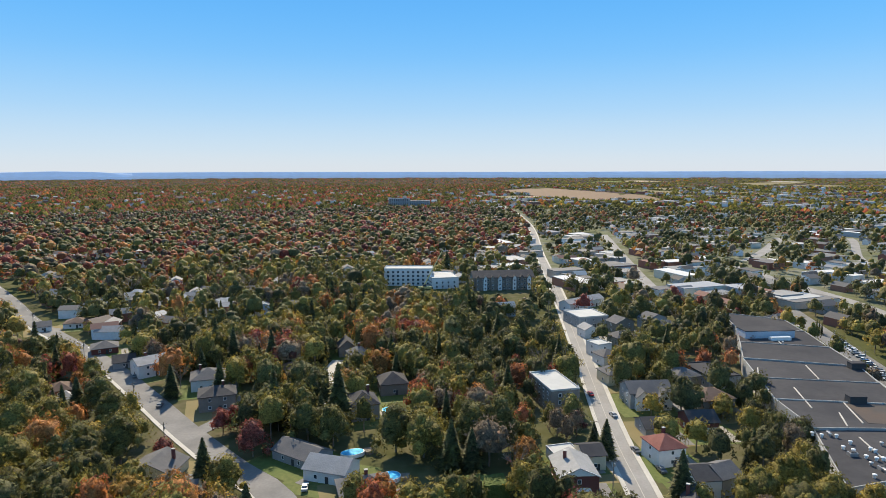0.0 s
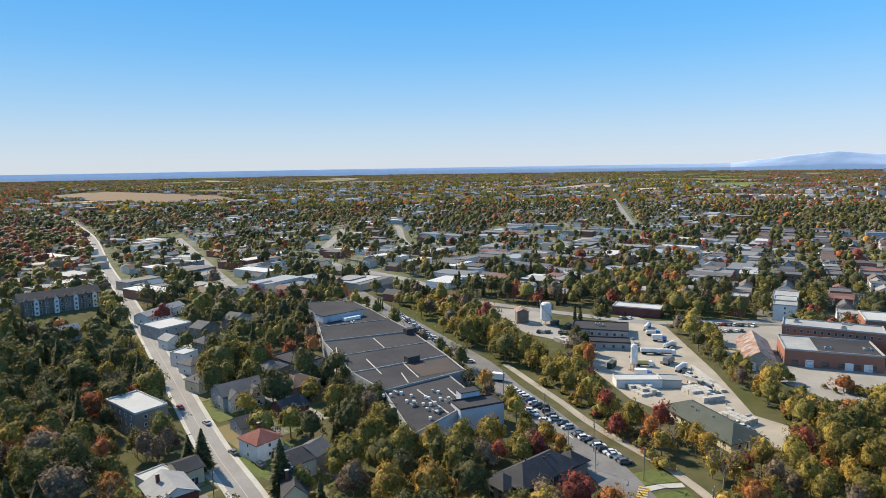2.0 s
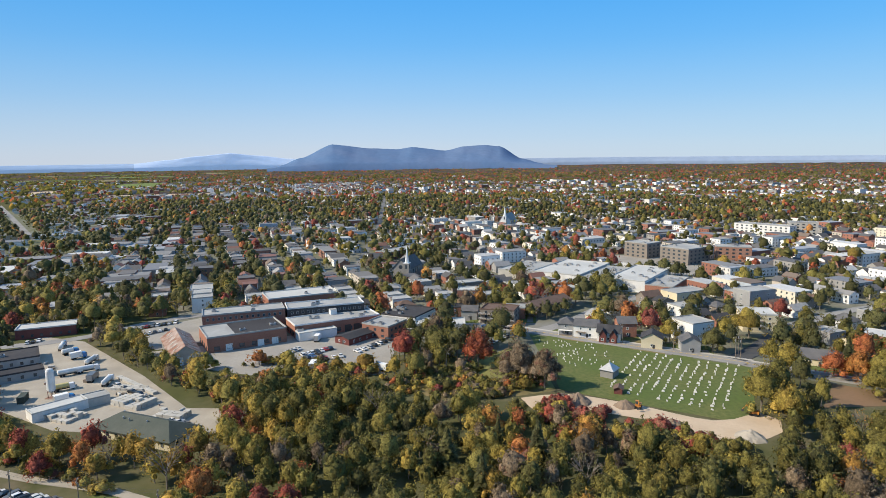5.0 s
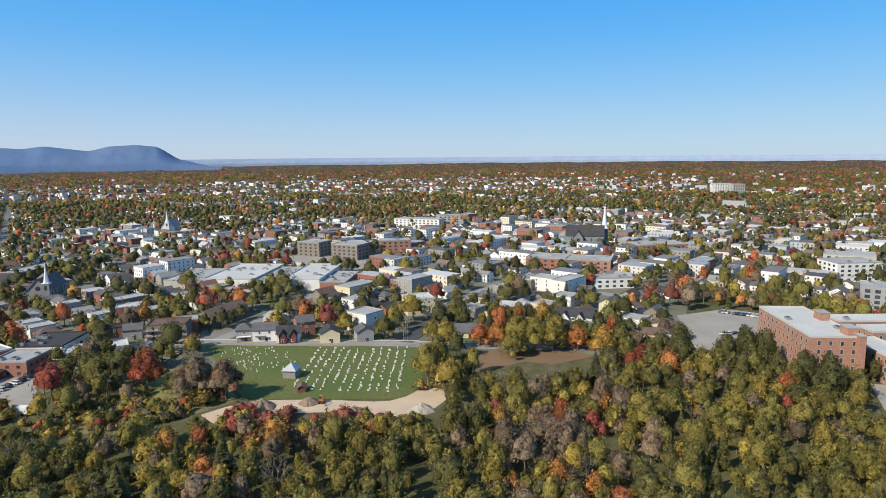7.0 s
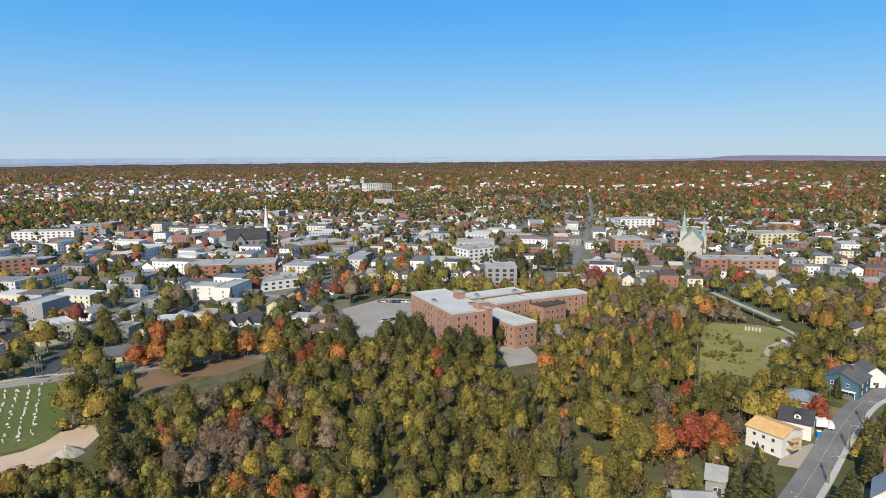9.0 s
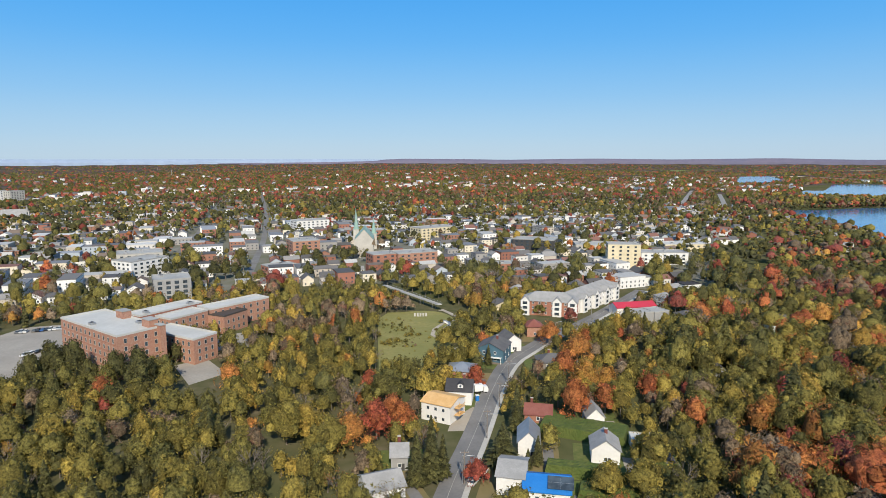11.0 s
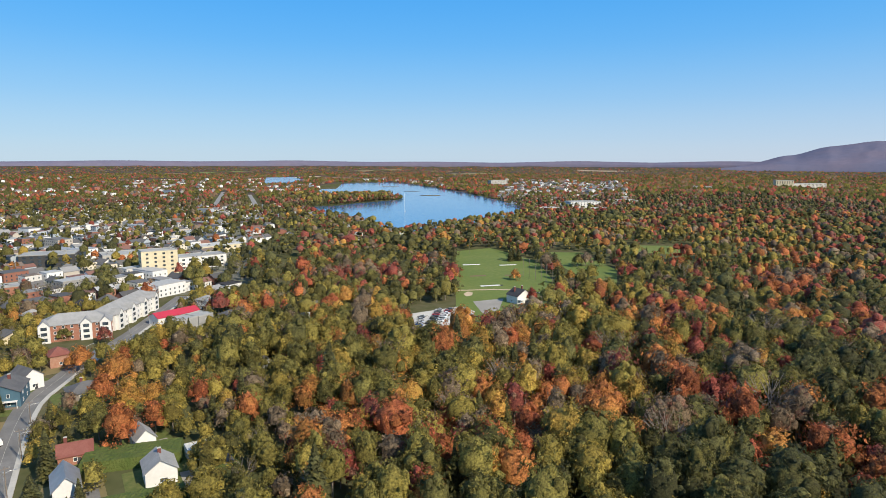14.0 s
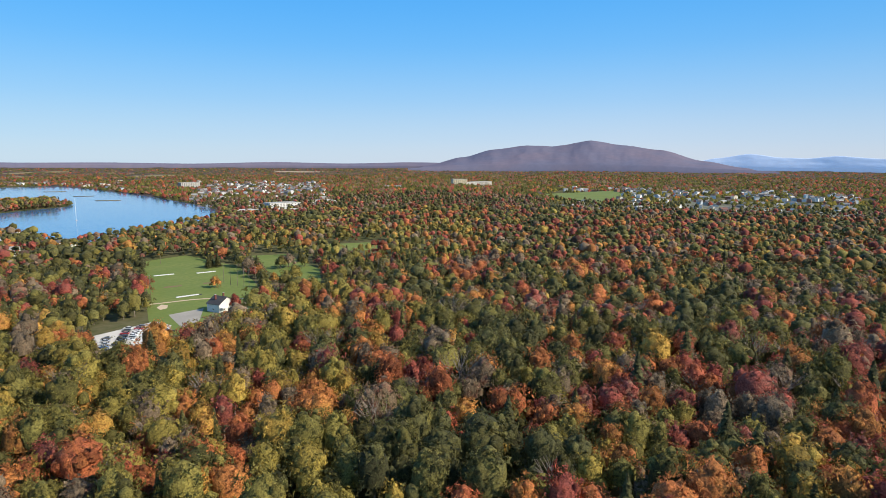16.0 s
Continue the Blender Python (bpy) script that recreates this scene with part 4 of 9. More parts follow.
# open ground kept free of trees in front of what shows over it
glade((203.0, -14.7), (317.9, -28.6), (267.3, -120.9), (209.6, -107.7), (179.5, -90.1), (173.1, -77.9), (183.6, -61.9), (197.3, -36.2))
glade((220.1, 30.6), (258.7, 19.5), (263.3, 4.4), (237.8, -35.7), (205.3, -14.9))
glade((201.1, -110.7), (248.9, -141.5), (220.6, -193.2), (188.2, -162.1), (194.3, -139.4))
glade((254.9, -273.2), (179.8, -206.5), (161.6, -224.1), (226.1, -326.6))
glade((137.7, -249.1), (132.4, -273.9), (109.9, -247.4), (99.1, -212.7), (109.4, -204.7))
glade((45.5, -246.3), (62.2, -344.4), (33.9, -360.0), (20.5, -338.7), (19.7, -276.6), (34.8, -248.5))
glade((-213.5, -280.5), (-367.8, -489.2), (-414.9, -487.1), (-390.9, -395.8), (-318.6, -299.4), (-250.9, -251.9), (-223.4, -259.3))
glade((-444.0, -438.1), (-474.8, -415.5), (-418.1, -327.1), (-321.2, -248.6), (-326.9, -279.4), (-362.0, -342.3))
glade((-546.6, -424.1), (-607.6, -385.1), (-511.3, -322.6), (-479.9, -368.6))
glade((116.9, 136.6), (105.7, 123.9), (127.6, 100.1), (144.1, 100.6))
glade((-202.5, -320.4), (-284.3, -316.2), (-230.6, -254.8), (-193.3, -235.0), (-157.3, -238.1))
glade((-197.4, -308.0), (-248.2, -306.7), (-268.5, -302.6), (-220.3, -253.2), (-200.1, -250.2), (-161.7, -243.2))
glade((-270.9, -296.4), (-291.5, -290.8), (-248.2, -245.7), (-229.4, -250.7))
glade((252.3, 209.9), (314.7, 231.9), (304.5, 194.4), (249.1, 135.0), (218.5, 90.0), (179.5, 76.9), (175.0, 88.9), (180.2, 130.4), (194.5, 159.7))
glade((260.7, 306.1), (287.4, 251.2), (209.3, 182.4), (209.9, 217.9))
glade((291.1, 162.7), (327.9, 37.9), (232.0, 34.1), (227.0, 75.7), (238.8, 110.1))
glade((316.7, 190.2), (360.0, 157.7), (298.8, 131.0), (280.7, 145.3))
glade((-12.5, -310.8), (-15.3, -373.5), (-90.2, -420.7), (-71.1, -344.1), (-42.4, -305.0))
glade((-19.9, -202.1), (-45.0, -202.3), (-35.8, -157.8), (-15.3, -158.6))
glade((-43.4, 424.8), (-49.6, 503.9), (16.2, 502.9), (13.4, 415.8))
glade((17.7, 411.7), (22.9, 490.2), (73.4, 489.5), (62.3, 415.1))


# ---------------------------------------------------------------- landmark buildings
# the long flat-roofed factory
def factory():
    ob = thing("factory", "long low factory with a dark tar roof in stepped sections", "factory", 145, 260)
    at = lambda p: (p[0] - 145, p[1] - 260)
    cuts = [((106, 156.8), (141.8, 167.3), (149.5, 195), (119, 195), 6.3), ((119, 195), (157.5, 193.7), (164, 215), (120, 221), 6.8), ((120, 221), (164, 215), (170, 237.7), (126, 245), 6.9),
            ((126, 245), (170, 237.7), (175.6, 258.5), (132, 271), 6.7), ((132, 271), (175.6, 258.5), (180.5, 287.5), (142.8, 297.5), 7.0), ((142.8, 297.5), (180.5, 287.5), (186.3, 318.5), (155, 326), 6.6),
            ((155, 326), (186.3, 318.5), (190, 345), (162, 364), 6.3)]
    for k, (a, b, c, d, h) in enumerate(cuts):
        glade(*[(p[0] + (3 if p[0] > 140 else -2), p[1]) for p in (a, b, c, d)])
        part("wall", Solid().prism([at(p) for p in (a, b, c, d)], -0.5, h, GREY if k else SIDING_PALE), ob)
        part("roof", Solid().tray([at(p) for p in (a, b, c, d)], h, h + 0.25, 0.35, 0.35, TAR, GREY_ROOF), ob)
    for a, b, h in (((165.0, 307.5), (159.0, 285.6), 6.95), ((154.1, 261.0), (149.3, 243.2), 7.0), ((132.2, 258.0), (126.9, 246.6), 7.0), ((133.8, 233.2), (128.4, 212.0), 7.15), ((135.5, 208.1), (131.0, 196.5), 7.05),
                    ((142.9, 217.4), (137.6, 198.8), 7.05), ((130.1, 189.2), (125.2, 163.7), 6.55), ((139.7, 182.8), (135.7, 169.4), 6.55)):
        u, v = Vector(at(a)), Vector(at(b))
        c, d = (u + v) / 2, (u - v)
        part("expansion_joint", Solid().box(-d.length / 2, -0.22, 0, d.length / 2, 0.22, 0.2, CONCRETE), ob, at=pose(c.x, c.y, h, 0, 0, math.degrees(math.atan2(d.y, d.x))))
    part("worn_roof_patch", Solid().prism([at(p) for p in ((139.5, 199.0), (156.5, 196.5), (162.0, 212.5), (143.0, 216.0))], 7.05, 7.12, TAR_OLD), ob, "brown worn roofing")
    rng = random.Random(5)
    for i in range(24):
        y = rng.choice([rng.uniform(163, 192), rng.uniform(163, 192), rng.uniform(200, 320)])
        x = rng.uniform(116, 134) if y < 195 else rng.uniform(128, 152) + (y - 200) * 0.2
        part("vent", Solid().lathe(0, 0, [(0, 0.4), (0.8, 0.4), (0.8, 0.62), (1.1, 0.58), (1.25, 0.2)], PAINT_WHITE if i % 3 else STEEL, 10), ob, at=pose(x - 145, y - 260, 6.5 if y < 195 else 6.9))
    for i in range(4):
        part("roof_unit", Solid().box(-1.2, -0.9, 0, 1.2, 0.9, 1.1, STEEL).box(-0.8, -0.6, 1.1, 0.8, 0.6, 1.3, TRIM), ob, at=pose(rng.uniform(-27, -13), rng.uniform(-95, -82), 6.5))
    for x, y in ((176, 257), (150.5, 218)):
        part("roof_unit", Solid().box(-3.0, -1.6, 0, 3.0, 1.6, 2.6, TRIM).box(-3.1, -1.7, 2.6, 3.1, 1.7, 2.75, TAR), ob, "dark rooftop plant box", at=pose(x - 145 - 3, y - 260, 6.9))
    part("penthouse", Solid().box(-12.5, -4.5, 0, 12.5, 4.5, 3.6, SIDING_PALE).box(-12.7, -4.7, 3.6, 12.7, 4.7, 3.9, TAR), ob, "pale rooftop room", at=pose(16.5, 50.0, 6.8, 0, 0, 3))
    part("roof_unit", Solid().box(-5, -1.5, 0, 5, 1.5, 1.7, PAINT_WHITE), ob, "long white rooftop unit", at=pose(20, 42.5, 6.8, 0, 0, 3))
    for x in (152.5, 155.5):
        part("loading_door", DOOR, ob, at=pose(x - 145, 193.95 - 260, 0) @ Matrix.Diagonal((2.6, 1, 3.2, 1)))


factory()
block_l = building("loading_block", "pale blue loading block with dark roofs beside the factory", "building", (128.0, 160.6), (144.0, 156.4), 8.5, 7.8, SIDING_PALE, "flat", TAR, 0.5, (), front=9)
part("stair_block", Solid().box(-3.6, -2.2, -0.5, 3.6, 2.2, 10.2, SIDING_PALE).box(-3.75, -2.35, 10.2, 3.75, 2.35, 10.5, TAR), block_l, "taller pale block behind", at=pose(-0.6, 6.4, 0))
for x in (1.0, 5.0):
    part("loading_door", DOOR, block_l, at=pose(x, -4.25, 0) @ Matrix.Diagonal((2.8, 1, 3.2, 1)))
office = building("office_building", "low beige office building with a dark hipped roof", "building", (110.3, 123.4), (110.8, 112.9), 22.5, 5.4, TAUPE, "hip", SHINGLE_DARK, 3.6, (0.9, 3.2), WIN_DARK, (1.2, 1.5), sides="fr", front=8, over=0.9)
wing = part("front_wing", walls_solid(6, 4, 5.4, TAUPE, "flat", 0), office, at=pose(-1.6, -12.4, 0))
part("wing_roof", roof_solid(6, 6, 5.4, 2.0, "hip", SHINGLE_DARK, 0.8), wing, at=pose(0, 0.6, 0))
rear = part("rear_wing", walls_solid(7, 6, 4.6, TAUPE, "flat", 0), office, at=pose(1.2, 13.6, 0))
part("wing_roof", roof_solid(7, 7, 4.6, 2.4, "hip", SHINGLE_DARK, 0.7), rear, at=pose(0, -0.3, 0))
for x in (-1.6, 1.6):
    for z in (0.9, 3.2):
        part("window", WIN_DARK, wing, at=pose(x, -2, z) @ Matrix.Diagonal((1.4, 1, 1.5, 1)))
for y in (-6.5, 2.0, 8.0):
    part("glazed_bay", Solid().box(-0.2, -0.9, 0.4, 0.12, 0.9, 4.9, GLASS).box(-0.2, -1.05, 4.9, 0.2, 1.05, 5.05, PAINT_WHITE), office, "tall dark window bay", at=pose(5.3, y, 0))
for x, y in ((-1.5, -3.0), (1.2, 1.5), (0.8, 4.0)):
    part("roof_vent", Solid().lathe(0, 0, [(0, 0.22), (1.0, 0.22), (1.0, 0.32), (1.2, 0.28)], TRIM, 8), office, at=pose(x, y, 7.6))
green = building("warehouse", "long low building with a dark green hipped roof", "building", (194.5, 127.2), (183.2, 95.2), 13, 3.5, CREAM, "hip", GREEN_ROOF, 3.2, (1.0,), WIN_DARK, sides="fr", front=8, over=0.7)
part("loading_door", GARAGE, green, at=pose(0, 0, 0, 0, 0, 90) @ pose(1.5, -17.0, 0) @ Matrix.Diagonal((3.2, 1, 2.9, 1)))
for x, y in ((-7, -2.2), (-4, -2.6), (3, -1.8)):
    part("roof_vent", Solid().lathe(0, 0, [(0, 0.2), (0.9, 0.2), (0.9, 0.3), (1.1, 0.26)], STEEL, 8), green, at=pose(x, y, 5.4))
# brick works
WORKS = "factory"
hall = building("brick_works", "low red brick works hall with a grey roof", WORKS, (283.6, 125.4), (303.6, 93.4), 25, 7.1, BRICK, "flat", GREY_ROOF, 0.6, (1.0,), WIN_DARK, (2.6, 1.9), units=2, pitch=6.0)
part("roof_patch", Solid().box(-5.5, -11.8, 0, 18.2, 11.8, 0.06, TAR), hall, "dark tarred part of the roof", at=pose(0, 0, 7.29))
for x in (-9.0, 6.0, 13.0):
    part("loading_door", GARAGE, hall, at=pose(x, -12.5, 0) @ Matrix.Diagonal((3.2, 1, 3.4, 1)))
building("brick_works", "two-storey red brick works hall with a row of small windows", WORKS, (311.0, 139.4), (327.5, 101.0), 15, 11.0, BRICK, "flat", GREY_ROOF, 0.6, (1.0, 8.2), WIN_MILL, (1.3, 1.6), pitch=2.7, units=3)
building("brick_works", "two-storey works hall with a dark band of windows", WORKS, (328.0, 100.0), (343.4, 61.0), 15, 10.6, TRIM, "flat", GREY_ROOF, 0.6, (7.8,), WIN_MILL, (1.3, 1.4), pitch=2.9, units=2, rim=WHITE)
building("brick_works", "works hall with a bright white roof and a brick end", WORKS, (349.0, 117.0), (368.2, 80.7), 21, 11.2, BRICK, "flat", WHITE_ROOF, 0.6, (), units=3)
hall = building("brick_works", "wide low brick works hall with a grey roof", WORKS, (308.6, 90.6), (332.2, 50.8), 18, 6.5, BRICK, "flat", GREY_ROOF, 0.6, (1.0,), WIN_DARK, (2.4, 2.0), units=5, pitch=6.0, rim=WHITE)
part("roof_room", Solid().box(-1.8, -1.5, 0, 1.8, 1.5, 2.6, PAINT_WHITE).box(-1.95, -1.65, 2.6, 1.95, 1.65, 2.8, GREY_ROOF), hall, "white rooftop room", at=pose(2.0, 6.0, 6.68))
for x in (5.0, 10.0, 18.0):
    part("loading_door", DOOR, hall, at=pose(x, -9.0, 0) @ Matrix.Diagonal((3.4, 1, 3.8, 1)))
building("loading_shed", "low white-roofed loading shed against the works hall", WORKS, (303.4, 87.0), (314.4, 70.4), 7.0, 4.0, WHITE, "flat", WHITE_ROOF, 0.3, (), front=5, units=1)
building("brick_works", "square red brick block with a pale roof", WORKS, (314.3, 57.3), (306.7, 42.7), 17, 6.4, BRICK, "flat", GREY_ROOF, 0.6, (1.0, 3.9), WIN_DARK, (1.5, 1.3), units=3)
building("brick_works", "works hall with a black tarred roof behind the brick block", WORKS, (335.8, 50.3), (327.3, 31.3), 24, 6.0, WHITE, "flat", TAR, 0.6, (1.0,), WIN_DARK, (2.4, 3.0), units=5)
building("shed", "small red painted shed with a dark low gable", "shed", (302.4, 68.8), (296.7, 60.7), 20, 3.4, BRICK_DARK, "gable_y", TAR, 1.1, (1.0,), WIN_WHITE, (1.0, 1.2), sides="fr", door=1)
shed = building("metal_shed", "tall metal shed with a rusty roof and rows of skylights", "shed", (264.2, 134.1), (271.2, 122.9), 37, 4.5, STEEL, "gable_y", RUST, 4.2)
for side in (-1, 1):
    for k in range(6):
        part("skylight", Solid().box(-1.6, -0.35, 0, 1.6, 0.35, 0.12, CONCRETE), shed, "pale ribbed skylight", at=pose(side * 3.3, -14 + 5.6 * k, 6.75, 0, side * 32.5, 0))
for x in (-3.0, 2.6):
    part("shed_door", GARAGE, shed, at=pose(x, -18.5, 0) @ Matrix.Diagonal((3.6, 1, 3.6, 1)))
building("storage_hall", "long low concrete hall with a pale roof", "building", (318.3, 30.2), (319.7, 4.1), 14, 4.5, CONCRETE, "flat", WHITE_ROOF, 0.5, (), front=5)
building("works_office", "flat-roofed works office with a brown brick end", "building", (305.1, 235.4), (317.3, 210.6), 12, 5.0, BRICK_DARK, "flat", WHITE_ROOF, 0.5, (1.0,), WIN_DARK)
building("workshop", "low dark-roofed workshop in the works yard", "building", (250.4, 219.5), (267.8, 196.1), 18, 3.6, GREY, "flat", TAR, 0.5, (1.0,), WIN_DARK, units=2)
building("workshop", "long low dark-roofed workshop", "building", (237.8, 198.1), (251.1, 182.4), 9, 3.4, GREY, "flat", TAR, 0.5, (1.0,), WIN_DARK)
MALL0, MALL1 = Vector((476.6, -18.8)), Vector((407.4, -128.9))
for k, (u0, u1, dep, hh, rm, wm, word) in enumerate(((0.0, 0.22, 46, 6.0, GREY_ROOF, CONCRETE, "grey-roofed"), (0.22, 0.5, 62, 7.0, WHITE_ROOF, WHITE, "white-roofed"), (0.5, 0.66, 54, 6.2, GREY_ROOF, CONCRETE, "grey-roofed"),
                                                     (0.66, 0.86, 62, 7.4, WHITE_ROOF, WHITE, "tall white-roofed"), (0.86, 1.0, 40, 5.6, GREY_ROOF, BRICK, "brick-walled"))):
    building("shopping_hall", f"low {word} hall of the shopping centre", "shopping centre", tuple(MALL0.lerp(MALL1, u0)), tuple(MALL0.lerp(MALL1, u1)), dep, hh, wm, "flat", rm, 0.6, (), front=3, units=7)
# brick mill
MILL = (BRICK_PINK, "flat", WHITE_ROOF, 0.7)
mill = building("mill", "large five-storey weathered red brick mill", "mill", (193.0, -261.7), (150.5, -235.3), 19.7, 18.0, *MILL, (1.2, 4.6, 8.0, 11.4, 14.8), WIN_MILL, (1.3, 2.0), pitch=3.8, units=2)
part("stair_tower", Solid().box(-2.2, -1.2, -0.5, 2.2, 1.2, 19.4, BRICK_PINK).box(-2.4, -1.4, 19.4, 2.4, 1.4, 19.7, GREY_ROOF), mill, "brick stair tower", at=pose(25.4, 8.4, 0))
for x, y in ((-4, 8), (20, 7)):
    part("roof_room", Solid().box(-3, -2, 0, 3, 2, 3.2, BRICK_PINK).box(-3.2, -2.2, 3.2, 3.2, 2.2, 3.5, GREY_ROOF), mill, "brick rooftop room", at=pose(x, y, 18.2))
for z in (4.0, 7.4, 10.8, 14.2):
    part("brick_band", Solid().box(-25.2, -9.93, z, 25.2, -9.85, z + 0.22, BRICK), mill, at=pose(0, 0, 0))
building("mill_wing", "long brick mill wing with a pale roof", "mill", (129.0, -256.0), (123.6, -267.6), 31.5, 11.0, *MILL, (1.2, 4.6, 8.0), WIN_MILL, (1.3, 2.0), pitch=3.6)
building("mill_wing", "narrow brick mill bar behind the courtyard", "mill", (155.8, -287.7), (146.2, -307.5), 12, 11.2, *MILL, (4.6, 8.0), WIN_MILL, (1.3, 2.0), pitch=3.6, front=3)
building("mill_wing", "rear brick mill wing", "mill", (146.0, -309.2), (125.7, -340.0), 12, 11.0, *MILL, (1.2, 4.6, 8.0), WIN_MILL, (1.3, 2.0), pitch=4.2)
building("mill_wing", "brick mill block with a brown roof", "mill", (136.1, -303.6), (130.2, -319.5), 15, 9.0, BRICK_PINK, "flat", TAR_OLD, 0.6, (1.2, 5.0), WIN_MILL, (1.3, 2.0), pitch=4.0)
building("mill_wing", "small brick mill block", "mill", (172.4, -289.5), (155.8, -321.5), 12, 12.0, BRICK, "flat", WHITE_ROOF, 0.7, (8.4,), WIN_MILL, (1.3, 2.0), pitch=4.2, units=2)
# blocks by the main street
building("apartment_building", "new white apartment block under construction", "apartment building", (-46.3, 488.8), (-8.7, 488.2), 16, 13.0, WHITE, "flat", WHITE_ROOF, 0.6, (1.0, 4.0, 7.0, 10.0), WIN_DARK, (1.8, 1.6), pitch=4.0)
building("apartment_building", "unfinished white building slab beside the new block", "apartment building", (-8.4, 474.0), (11.9, 478.4), 30, 8.0, WHITE, "flat", WHITE_ROOF, 0.5, (1.0, 4.0), WIN_DARK)
brown_block = building("apartment_building", "brown brick apartment block with white dormers", "apartment building", (22.6, 466.8), (68.8, 472.9), 16, 10.0, TAUPE, "gable_x", SHINGLE_DARK, 4.0, (1.0, 4.0, 7.0), WIN_WHITE, (1.6, 1.6))
building("apartment_building", "flat brick apartment house with pale roof", "apartment building", (39.6, 224.3), (50.6, 227.0), 22, 9.0, TAUPE, "flat", WHITE_ROOF, 0.5, (1.0, 3.9, 6.6), WIN_WHITE, front=4)
# valley apartments
va = building("apartment_building", "three-storey brick and white apartment house with a grey hipped roof", "apartment building", (-16.6, -356.7), (-47.5, -351.0), 15, 8.6, BRICK, "hip", SHINGLE_LIGHT, 4.0, (1.0, 3.8, 6.5), WIN_WHITE, pitch=3.4)
vb = building("apartment_building", "white apartment house with a grey gabled roof", "apartment building", (-50.3, -361.3), (-80.9, -404.3), 15, 8.6, WHITE, "hip", SHINGLE_LIGHT, 4.0, (1.0, 3.8, 6.5), WIN_WHITE, pitch=3.4)
for ob, us in ((va, (-13.5, 4.5, 13.0)), (vb, (-22, -8, 6, 20))):
    for u in us:
        g = part("gable_bay", walls_solid(5, 3, 8.6, WHITE, "gable_y", 2.6), ob, "white gabled bay", at=pose(u, -7.6, 0))
        part("bay_roof", roof_solid(5, 5, 8.6, 2.6, "gable_y", SHINGLE_LIGHT, 0.3), g, at=pose(0, 1, 0))
        for z in (1.0, 3.8, 6.5):
            part("window", WIN_DARK, g, at=pose(0, -1.5, z) @ Matrix.Diagonal((2.6, 1, 1.6, 1)))


def church(label, p, yaw, w, d, h, spire_h, wall, roof, spire_mat, side=0.0, twin=False, tower=5.0, tower_h=None):
    ob = thing("church", label, "church", p[0], p[1], 0, yaw)
    keep_clear(p[0], p[1], math.cos(radians(yaw)), math.sin(radians(yaw)), w / 2 + 6, d / 2 + 8)
    rh = w * 0.55
    part("wall", walls_solid(w, d, h, wall, "gable_y", rh), ob)
    part("roof", roof_solid(w, d, h, rh, "gable_y", roof), ob)
    th = tower_h or h + rh * 0.6
    for sx in ([-1, 1] if twin else [side]):
        k = 1.0 if not (twin and sx < 0) else 0.78
        t = Solid().box(-tower / 2, -tower / 2, 0, tower / 2, tower / 2, th * k, wall).box(-tower / 2 - 0.3, -tower / 2 - 0.3, th * k, tower / 2 + 0.3, tower / 2 + 0.3, th * k + 0.6, spire_mat)
        tw = part("tower", t, ob, at=pose(sx * (w / 2 - (0 if twin else 1)), -d / 2 - 0.5, 0))
        s = Solid().lathe(0, 0, [(th * k + 0.6, tower * 0.46), (th * k + (spire_h - th) * 0.3 * k, tower * 0.30), (spire_h * k - 1, 0.16), (spire_h * k, 0.1)], spire_mat, 8)
        s.box(-0.08, -0.08, spire_h * k, 0.08, 0.08, spire_h * k + 1.6, TRIM).box(-0.5, -0.08, spire_h * k + 0.9, 0.5, 0.08, spire_h * k + 1.05, TRIM)
        part("spire", s, tw)
        for turn in (0, 90, -90):
            part("louvre_window", WIN_DARK, tw, at=pose(0, 0, 0, 0, 0, turn) @ pose(0, -tower / 2, th * k - 4) @ Matrix.Diagonal((1.6, 1, 3, 1)))
    for sx in (-1, 1):
        for i in range(5):
            part("window", WIN_DARK, ob, at=pose(0, 0, 0, 0, 0, 90 * sx) @ pose((i - 2) * d * 0.17, -w / 2, h * 0.3) @ Matrix.Diagonal((1.2, 1, h * 0.5, 1)))
    part("rose_window", Solid().tube((0, 0.02, 0), (0, -0.08, 0), w * 0.12, w * 0.12, GLASS, 14), ob, at=pose(0, -d / 2, h + rh * 0.15))
    part("door", DOOR, ob, at=pose(0, -d / 2, 0) @ Matrix.Diagonal((2.4, 1, 3.4, 1)))
    return ob


church("grey stone church with a slender white steeple", (485, 51), -105, 13, 30, 8, 26, STONE, SHINGLE, PAINT_WHITE, 1, tower=4)
church("small pale church with a pointed steeple", (858, -48), -110, 15, 30, 8, 28, WHITE, SHINGLE_LIGHT, PAINT_WHITE, 0)
great = church("great grey stone church with a silver steeple", (487, -398), -40, 17, 36, 12.5, 43, SLATE_STONE, SHINGLE_DARK, PAINT_WHITE, 1, tower=6.5)
part("apse", Solid().lathe(0, 18.5, [(-0.5, 6.8), (11.0, 6.8), (11.2, 7.2), (13.6, 5.6), (15.6, 2.8), (16.2, 0.3)], SLATE_STONE, 16), great, "round stone apse under a slate dome")
part("sacristy", Solid().box(-13, 14, -0.5, -3, 28, 6.0, STONE).box(-13.4, 13.6, 6.0, -2.6, 28.4, 6.6, COPPER).lathe(-8, 21, [(6.6, 4.6), (8.8, 3.0), (9.6, 0.4)], COPPER, 12), great, "low wing with a green copper roof")
